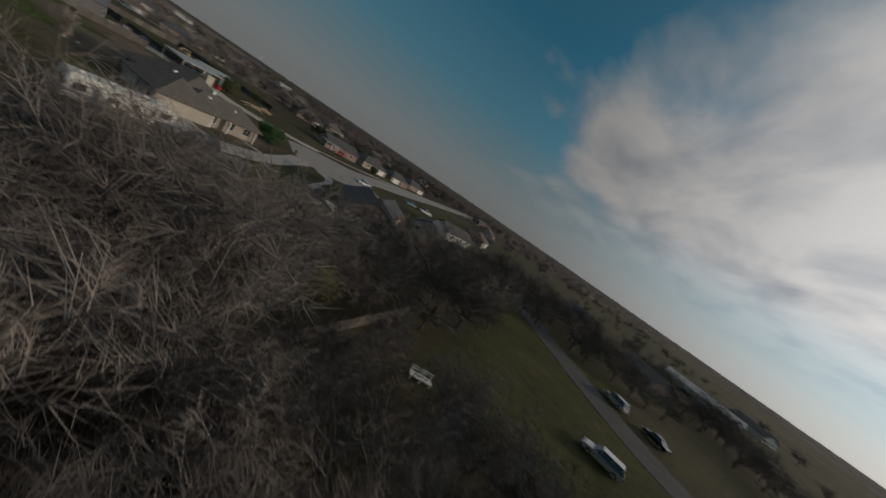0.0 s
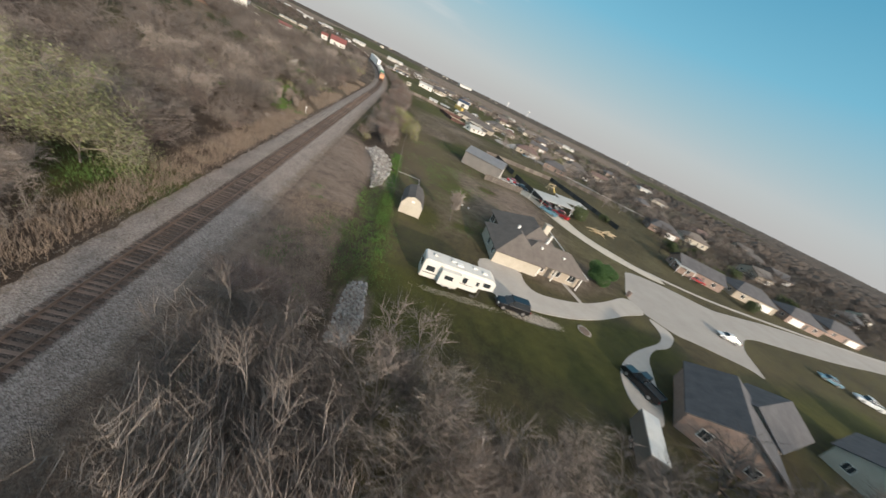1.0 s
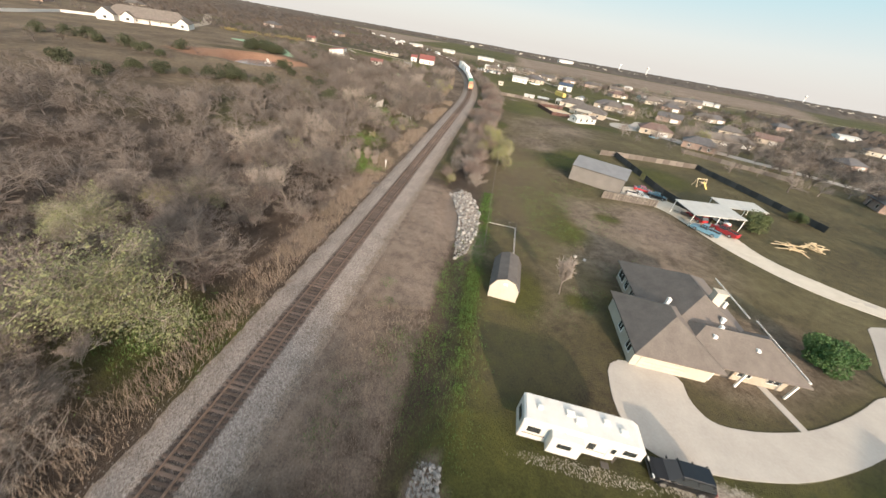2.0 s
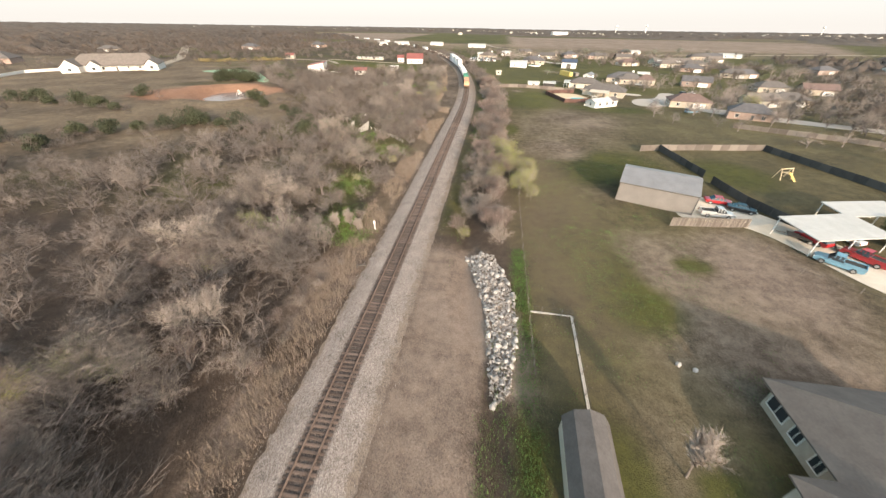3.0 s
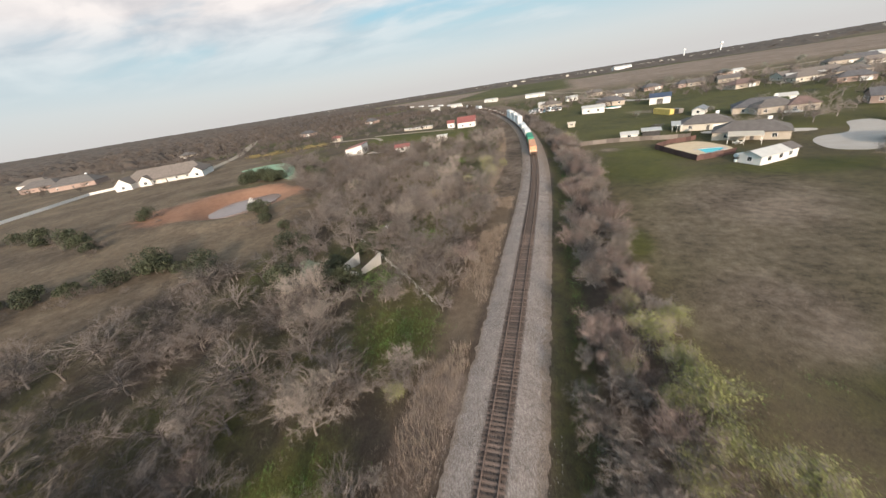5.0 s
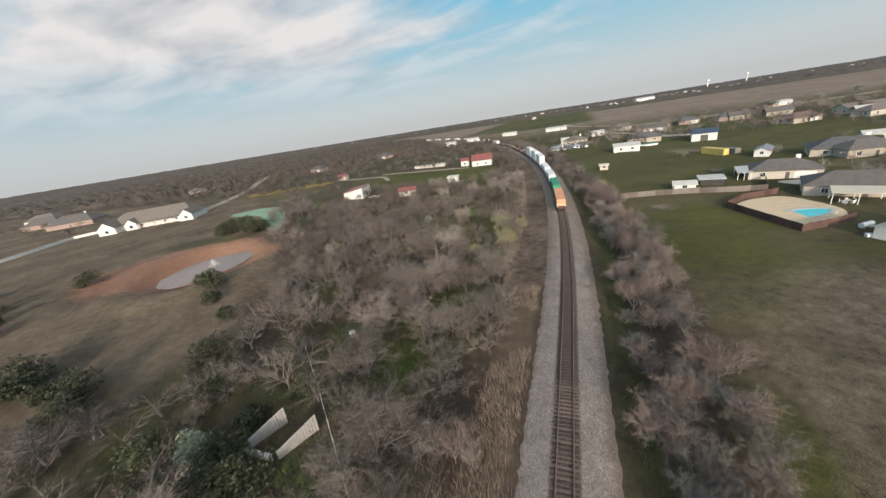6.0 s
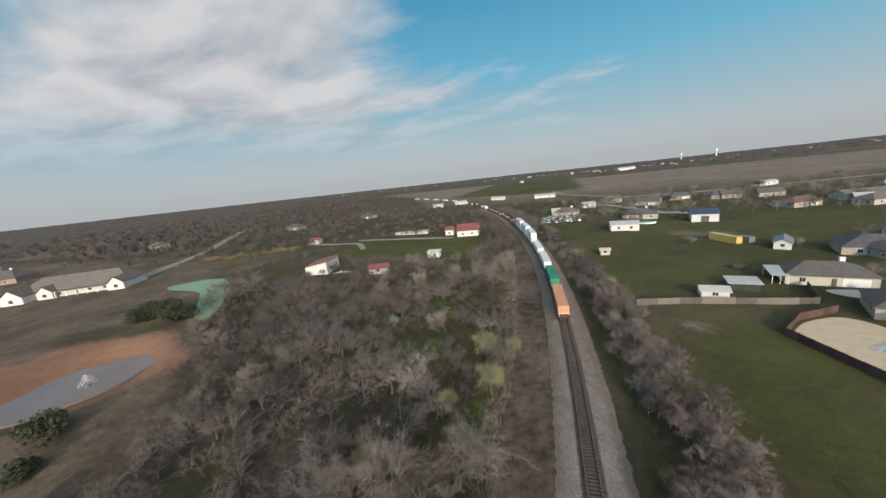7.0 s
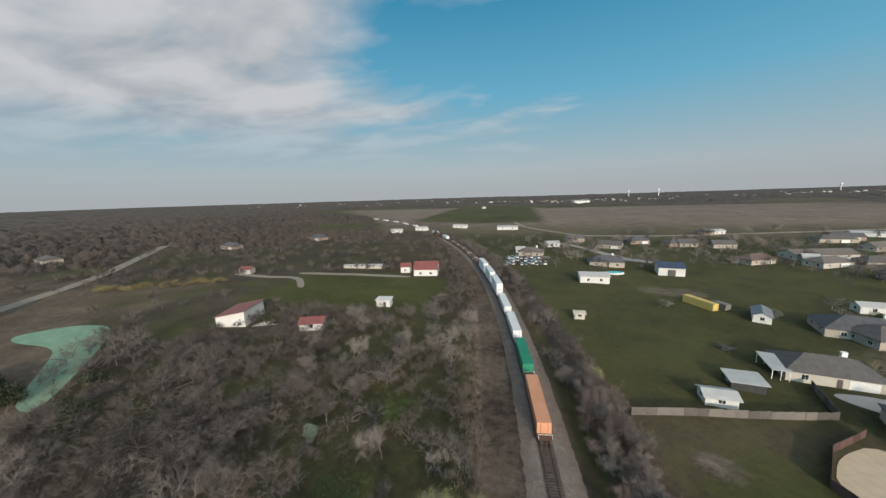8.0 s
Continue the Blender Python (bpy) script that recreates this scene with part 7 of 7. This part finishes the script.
def loose_ballast():
    """Single larger stones strewn over the shoulders of the bed."""
    rng = np.random.default_rng(23)
    n = 14000
    y = rng.uniform(8, 130, n)
    off = rng.normal(0, 2.6, n)
    off = np.where(np.abs(off) < 1.5, off + np.sign(off + 1e-6) * 1.5, off)
    off = np.clip(off, -4.5, 5.6)
    z = np.interp(np.abs(off), [1.5, 2.0, 3.2, 4.3, 5.2], [0.47, 0.46, 0.23, 0.08, 0.0]) + np.where(np.abs(off) > 2.5, ground_z(off, y), 0)
    s = rng.uniform(0.025, 0.055, n)
    base = np.array([(1, 0, 0), (-1, 0, 0), (0, 1, 0), (0, -1, 0), (0, 0, 1)], float)
    V = base[None] * s[:, None, None] * rng.uniform(0.6, 1.3, (n, 5, 1)) + np.stack([off, y, z], 1)[:, None]
    f = np.array([(0, 2, 4), (2, 1, 4), (1, 3, 4), (3, 0, 4)])
    T = (np.arange(n)[:, None, None] * 5 + f[None]).reshape(-1, 3)
    tagged(new("loose_ballast", tri_mesh("loose_ballast", V.reshape(-1, 3), T, M["stone"])), "loose pale stones strewn beside the track", "stones", kind="stuff")


loose_ballast()


# ---- the pool yard ----
def pool():
    ob = thing("swimming_pool", 51.2, 236.2, 28, "kidney-shaped turquoise swimming pool with a pale rim", "pool")
    ring = []
    for k in range(36):
        a = k * math.pi / 18
        ring.append(((5.2 + 0.7 * math.cos(2 * a)) * math.cos(a), (2.5 + 0.5 * math.sin(a + 0.6)) * math.sin(a)))
    part("water", mesh_from("water", [(x, y, 0.12) for x, y in ring] + [(x, y, -0.1) for x, y in ring], [tuple(range(36))] + [(i, 36 + i, 36 + (i + 1) % 36, (i + 1) % 36) for i in range(36)], M["pool"]), None, ob, "clear turquoise water")
    rim = [(x * 1.22, y * 1.38) for x, y in ring]
    verts = [(x * 1.0, y * 1.0, 0.2) for x, y in ring] + [(x, y, 0.2) for x, y in rim] + [(x, y, -0.2) for x, y in rim] + [(x, y, 0.0) for x, y in ring]
    faces = []
    for i in range(36):
        j = (i + 1) % 36
        faces += [(i, 36 + i, 36 + j, j)[::-1], (36 + i, 72 + i, 72 + j, 36 + j), (i, j, 108 + j, 108 + i)]
    part("rim", mesh_from("rim", verts, faces, M["concrete"]), None, ob, "pale concrete pool rim")


pool()
sheet("pool_terrace", [(38.6, 241.4), (44.7, 224.2), (56.6, 232.4), (60.5, 241), (55, 255), (45, 249.5)], M["tan_deck"], "tan gravel yard round the pool", "yard", 0.06, 0.12)


above_ground = thing("garden_pool", 42.5, 371.5, 8, "small blue garden pool behind a brick house", "pool")
part("wall", cyl(bmesh.new(), 0, 0, 0.45, 1, 0.9, "z", 28), M["siding_white"], above_ground, m=Matrix.Diagonal((5.2, 2.4, 1, 1)))
part("water", cyl(bmesh.new(), 0, 0, 0.93, 0.93, 0.06, "z", 28), M["pool"], above_ground, "blue pool water", m=Matrix.Diagonal((5.2, 2.4, 1, 1)))


def patio_set(x, y):
    ob = thing("patio_table", x, y, 15, "pale round patio table on the terrace", "table")
    part("tabletop", cyl(bmesh.new(), 0, 0, 0.78, 0.6, 0.05, "z", 20), M["plastic_white"], ob)
    part("leg", cyl(bmesh.new(), 0, 0, 0.4, 0.05, 0.75, "z", 8), M["plastic_white"], ob)
    first = None
    for k in range(5):
        a = k * 72
        m = pose(x + 1.1 * math.cos(radians(a)), y + 1.1 * math.sin(radians(a)), float(ground_z(x, y)) + 0.07, 0, 0, a + 90)
        if first is None:
            first = tagged(new("patio_chair"), "pale plastic patio chair at a round table", "chair", "patio chairs")
            part("seat", boxes((-0.25, -0.25, 0.4, 0.25, 0.25, 0.45), bevel=0.01), M["plastic_white"], first)
            part("backrest", boxes((-0.25, -0.28, 0.45, 0.25, -0.23, 0.9), bevel=0.01), M["plastic_white"], first)
            for sx in (-0.22, 0.22):
                for sy in (-0.22, 0.22):
                    part("leg", boxes((sx - 0.025, sy - 0.025, 0, sx + 0.025, sy + 0.025, 0.4)), M["plastic_white"], first)
            first.matrix_basis = m
        else:
            copy_thing(first, m)


patio_set(62.6, 244.6)
tank = thing("propane_tank", 55.8, 226.4, 30, "white rounded propane tank on short feet", "tank")
part("shell", cyl(bmesh.new(), 0, 0, 0.75, 0.5, 2.6, "x", 18), M["plastic_white"], tank)
for sx in (-0.8, 0.8):
    part("foot", boxes((sx - 0.1, -0.4, -0.05, sx + 0.1, 0.4, 0.4)), M["concrete"], tank)
tub = thing("white_crate", 53.2, 221.0, 10, "white plastic crate on the grass", "crate")
part("body", boxes((-0.45, -0.35, 0, 0.45, 0.35, 0.6), bevel=0.05), M["plastic_white"], tub)
part("lid", boxes((-0.48, -0.38, 0.6, 0.48, 0.38, 0.66), bevel=0.02), M["plastic_white"], tub)


# ---- small things by the line ----
def lineside_post(x, y):
    ob = thing("signal_post", x, y, 0, "short white lineside marker post with a rounded head", "post")
    part("shaft", cyl(bmesh.new(), 0, 0, 0.65, 0.09, 1.3, "z", 12), M["plastic_white"], ob)
    part("head", cyl(bmesh.new(), 0, 0, 1.5, 0.2, 0.42, "z", 14, 0.12), M["plastic_white"], ob)


lineside_post(-5.9, 99.6)
cul = thing("culvert_frame", -4.6, 89.0, 20, "low dark steel culvert frame beside the ballast", "culvert")
part("beam", boxes((-0.7, -0.1, 0.35, 0.7, 0.1, 0.5)), M["trim_dark"], cul)
for sx in (-0.6, 0.6):
    part("upright", boxes((sx - 0.08, -0.1, -0.2, sx + 0.08, 0.1, 0.36)), M["trim_dark"], cul)


def ruined_shed():
    """Two white corrugated walls left standing, joined by a low sill."""
    ob = thing("ruined_shed", -30.5, 157.2, 0, "two white corrugated wall panels of a ruined shed among cedars", "ruin")
    for dx in (-2.6, 2.2):
        wall = part("wall_panel", boxes((-0.02, -2.4, 0.1, 0.02, 2.36, 0.22), (-0.02, -2.4, 1.2, 0.02, 2.36, 1.32)), M["metal_white"], ob, "dirty white corrugated panel", m=pose(dx, 0, 0, 0, 14, -24))
        for k in range(14):
            part("sheet", boxes((-0.05 + 0.02 * (k % 2), -2.4 + k * 0.34, 0, 0.05 + 0.02 * (k % 2), -2.4 + (k + 1) * 0.335, 1.5 + 1.5 * k / 14)), M["metal_white"], wall)
    part("sill", boxes((-2.9, -2.7, 0, 0.6, -2.3, 0.8)), M["siding_white"], ob)


ruined_shed()
bucket = thing("white_bucket", -34.0, 176.4, 15, "white plastic tub lying in brush", "tub")
part("body", cyl(bmesh.new(), 0, 0, 0.5, 0.42, 0.9, "z", 16, 0.5), M["plastic_white"], bucket)
part("lid", cyl(bmesh.new(), 0, 0, 0.97, 0.54, 0.06, "z", 16), M["plastic_white"], bucket)
box_ob = thing("mailbox", 70.4, 63.0, 30, "brick mailbox pillar at the end of the driveway", "mailbox")
part("pillar", boxes((-0.35, -0.35, -0.1, 0.35, 0.35, 1.25), bevel=0.02), M["brick_red"], box_ob)
part("cap", boxes((-0.42, -0.42, 1.25, 0.42, 0.42, 1.35), bevel=0.03), M["concrete"], box_ob)
part("door", boxes((-0.14, -0.38, 0.85, 0.14, -0.34, 1.1)), M["trim_dark"], box_ob)


def fountain():
    ob = thing("pond_fountain", POND[0] + 3.5, POND[1] + 1, 0, "floating fountain spraying a low fan of water", "fountain", z=PZ)
    part("float", cyl(bmesh.new(), 0, 0, 0.08, 0.45, 0.22, "z", 16), M["trim_dark"], ob)
    rng = np.random.default_rng(2)
    V, T, n = [], [], 0
    for k in range(260):
        a, r, h = rng.uniform(0, 6.283), rng.uniform(0, 1.6), 0
        h = 2.4 * (1 - (r / 1.7) ** 2) * rng.uniform(0.3, 1) + 0.1
        p = np.array([r * math.cos(a), r * math.sin(a), h])
        s = rng.uniform(0.03, 0.07)
        V += [p + (s, 0, 0), p + (-s, s, 0), p + (-s, -s, 0), p + (0, 0, 3 * s)]
        T += [(n, n + 1, n + 3), (n + 1, n + 2, n + 3), (n + 2, n, n + 3), (n, n + 2, n + 1)]
        n += 4
    part("spray", tri_mesh("spray", V, T, M["plastic_white"]), None, ob, "white droplets of spray")["kind"] = "stuff"


fountain()


def rubble_heap(x, y, n, mat, label, size=0.9):
    rng = random.Random(int(x * 10 + y))
    ob = thing("debris_heap", x, y, 0, label, "debris")
    for k in range(n):
        l = size * rng.uniform(0.5, 1.8)
        part("board", boxes((-l, -0.12, -0.05, l, 0.12, 0.05)), M[mat], ob, m=pose(rng.uniform(-2, 2), rng.uniform(-1.4, 1.4), 0.15 + 0.05 * k, rng.uniform(-12, 12), rng.uniform(-14, 14), rng.uniform(0, 180)))


rubble_heap(84.0, 101.5, 16, "wood_new", "scattered stack of new lumber beside the drive", 1.6)
rubble_heap(91.0, 104.5, 14, "wood_new", "heap of pale lumber beside a house", 1.4)
rubble_heap(-85.5, 246.5, 14, "wood_grey", "heap of grey broken boards in brush", 1.2)
rubble_heap(-92, 281, 6, "siding_white", "pale loading slabs beside the white barn", 2.4)
rubble_heap(49, 289, 18, "trim_dark", "dark tangle of yard junk behind the cream house", 1.6)
rubble_heap(-38, 322, 12, "brick_red", "heap of rusty scrap on the green field", 1.0)
for x, y in ((34.2, 78.0), (35.7, 77.5)):
    rock = thing("garden_boulder", x, y, 20, "pale boulder half sunk in worn grass", "boulder")
    part("stone", STONES[int(x) % 8], None, rock, m=pose(0, 0, 0.15) @ Matrix.Diagonal((0.9, 0.8, 0.8, 1)))
bed = thing("planting_bed", 50.2, 45.4, 0, "small oval mulch bed edged with pale stones", "flower bed")
part("mulch", cyl(bmesh.new(), 0, 0, 0.05, 0.95, 0.18, "z", 24, 0.8), M["mulch"], bed)
for k in range(15):
    a = k * 0.419
    part("edging_stone", STONES[k % 8], None, bed, m=pose(1.0 * math.cos(a), 1.0 * math.sin(a), 0.08, 0, 0, 40 * k) @ Matrix.Diagonal((0.36, 0.3, 0.32, 1)))


narrow = thing("storage_trailer", 47.6, 28.0, 62, "long pale enclosed trailer parked among bare trees", "trailer")
part("body", boxes((-2.9, -0.95, 0.5, 2.9, 0.95, 2.5), bevel=0.06), M["siding_grey"], narrow)
part("roof", boxes((-2.85, -0.9, 2.5, 2.85, 0.9, 2.56), bevel=0.02), M["rv_roof"], narrow, "pale trailer roof")
part("tongue", boxes((2.9, -0.06, 0.45, 4.0, 0.06, 0.55)), M["trim_dark"], narrow)
for wx in (-0.5, 0.4):
    for yy in (-1, 1):
        wheel(narrow, wx, yy * 0.95, 0.34)


def trailer_flat():
    ob = thing("flatbed_trailer", 66.2, 107.0, 152, "low dark flatbed trailer with two axles", "trailer")
    part("deck", boxes((-3, -1, 0.55, 3, 1, 0.65)), M["wood_dark"], ob)
    part("tongue", boxes((3, -0.06, 0.5, 4.4, 0.06, 0.6)), M["trim_dark"], ob)
    for wx in (-0.9, 0.1):
        for yy in (-1, 1):
            wheel(ob, wx, yy * 1.12, 0.33)


trailer_flat()
low_wall = thing("long_wall", -250, 214, 0, "long low white wall along the concrete lane", "wall", z=0.0)
low_wall.matrix_basis = Matrix()
wm = shared("wall_segment", box(bmesh.new(), -0.5, -0.15, 0, 0.5, 0.15, 1, bevel=0.0), M["siding_white"])
for x, y, a, L in along([(-231, 152), (-238, 186), (-245, 207), (-256, 231), (-238, 257)], 6.0):
    part("wall_segment", wm, None, low_wall, m=pose(x, y, float(ground_z(x, y)) - 0.1, 0, 0, a) @ Matrix.Diagonal((L * 0.985, 1, 1.5, 1)))

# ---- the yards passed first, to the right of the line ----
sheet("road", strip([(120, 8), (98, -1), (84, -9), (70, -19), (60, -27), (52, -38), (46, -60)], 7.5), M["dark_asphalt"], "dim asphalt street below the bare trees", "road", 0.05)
board_fence([(21.5, 8.6), (32.0, 8.2), (41.5, 7.7)], 1.25, "wood_grey", "weathered low board fence below bare trees")
pallet = thing("garden_bench", 33.0, 0.9, -62, "white slatted garden bench on the dim lawn", "bench")
for k in range(4):
    part("slat", boxes((-1.1, -0.5 + k * 0.22, 0.42, 1.1, -0.5 + k * 0.22 + 0.16, 0.47), bevel=0.01), M["trim_white"], pallet)
for k in range(2):
    part("back_slat", boxes((-1.1, 0.42, 0.58 + k * 0.22, 1.1, 0.46, 0.72 + k * 0.22), bevel=0.01), M["trim_white"], pallet)
for sx in (-0.95, 0.0, 0.95):
    part("leg", boxes((sx - 0.05, -0.45, -0.05, sx + 0.05, -0.35, 0.42)), M["trim_white"], pallet)
    part("leg", boxes((sx - 0.05, 0.36, -0.05, sx + 0.05, 0.46, 0.95)), M["trim_white"], pallet)
car(73.6, -24.0, 40, "silver_paint", "suv", "silver car at the kerb of the dim street")
car(69.5, -30.5, 40, "black_paint", "sedan", "dark car at the kerb of the dim street")
car(46.6, -18.0, 75, "silver_paint", "wagon", "grey car on the lawn below bare trees")
house(178, -80, 62, 30, 10, 3.0, 2.0, "metal_white", "siding_white", "gable", "long building with a white metal roof beyond the street", None, False, 3, False, name="long_shed", category="shed")
house(120, -40, 30, 15, 10, 2.8, 2.4, "shingle_grey", "brick_red", "gable", "brick house beyond the dim street", None, True, 3, False)
house(150, -20, 30, 15, 10, 2.8, 2.4, "shingle_dark", "brick_tan", "gable", "tan house beyond the dim street", None, True, 3, False)
house(215, -120, 30, 18, 10, 2.8, 2.4, "shingle_grey", "siding_white", "gable", "white house with a grey roof in the distance", None, True, 3, False)
for k, (x, y) in enumerate(((172, -62), (176, -66), (168, -70), (166, -76), (185, -96))):
    car(x, y, 40 + 17 * k, ("white_paint", "silver_paint", "black_paint", "blue_paint", "white_paint")[k], ("sedan", "suv", "pickup")[k % 3], ("white", "silver", "black", "pale blue", "white")[k] + " vehicle parked by the long building")


# ---- along the horizon ----
def distant_town(cx, cy, rx, ry, n, label):
    """Many small gabled houses too far off to count, as one mesh."""
    rng = np.random.default_rng(n)
    V, T, k = [], [], 0

    for _ in range(n):
        x, y = cx + rng.normal() * rx, cy + rng.normal() * ry
        w, d, h = rng.uniform(4, 8), rng.uniform(3, 4.5), rng.uniform(2.5, 4)
        z, a = float(ground_z(x, y)), rng.uniform(0, 3.14)
        p = np.array([(-w, -d, h), (w, -d, h), (w, d, h), (-w, d, h), (0, 0, 0), (0, 0, 0), (-w, -d, 0), (w, -d, 0), (w, d, 0), (-w, d, 0)], float)
        p[4], p[5] = (w, 0, h + 2.2), (-w, 0, h + 2.2)
        p[[4, 5]] = p[[5, 4]]
        c, s = math.cos(a), math.sin(a)
        V.append(p @ np.array([[c, s, 0], [-s, c, 0], [0, 0, 1]]) + (x, y, z + 1.5))
        T.append(np.array([(0, 1, 5), (0, 5, 4), (3, 4, 5), (3, 5, 2), (0, 4, 3), (1, 2, 5), (0, 6, 7), (0, 7, 1), (2, 8, 9), (2, 9, 3), (1, 7, 8), (1, 8, 2), (3, 9, 6), (3, 6, 0)]) + k)
        k += 10
    tagged(new("distant_town", tri_mesh("distant_town", np.concatenate(V), np.concatenate(T), M["siding_cream"])), label, "town", kind="stuff")


distant_town(150, 1500, 190, 90, 60, "pale houses of a town strung along the horizon")
distant_town(1500, 1900, 420, 260, 90, "pale roofs of a distant town on the horizon")
distant_town(-700, 1900, 500, 300, 40, "pale farmhouses scattered through distant woods")


def water_tower(x, y, h):
    ob = thing("water_tower", x, y, 0, "pale municipal water tower far off on the horizon", "tower", "water towers on the horizon")
    part("shaft", cyl(bmesh.new(), 0, 0, h * 0.42, 2.0, h * 0.84, "z", 12), M["plastic_white"], ob)
    bm = bmesh.new()
    bmesh.ops.create_uvsphere(bm, u_segments=16, v_segments=10, radius=6.5, matrix=Matrix.Translation((0, 0, h * 0.9)) @ Matrix.Diagonal((1, 1, 0.75, 1)))
    part("tank", bm, M["plastic_white"], ob)


water_tower(1650, 2350, 42)
water_tower(760, 2250, 40)
water_tower(640, 2350, 36)
house(190, 1290, 10, 46, 20, 9, 3, "metal_white", "siding_white", "gable", "large pale hall standing before the distant town", None, False, 3, False, name="hall", category="hall")

make_ties()
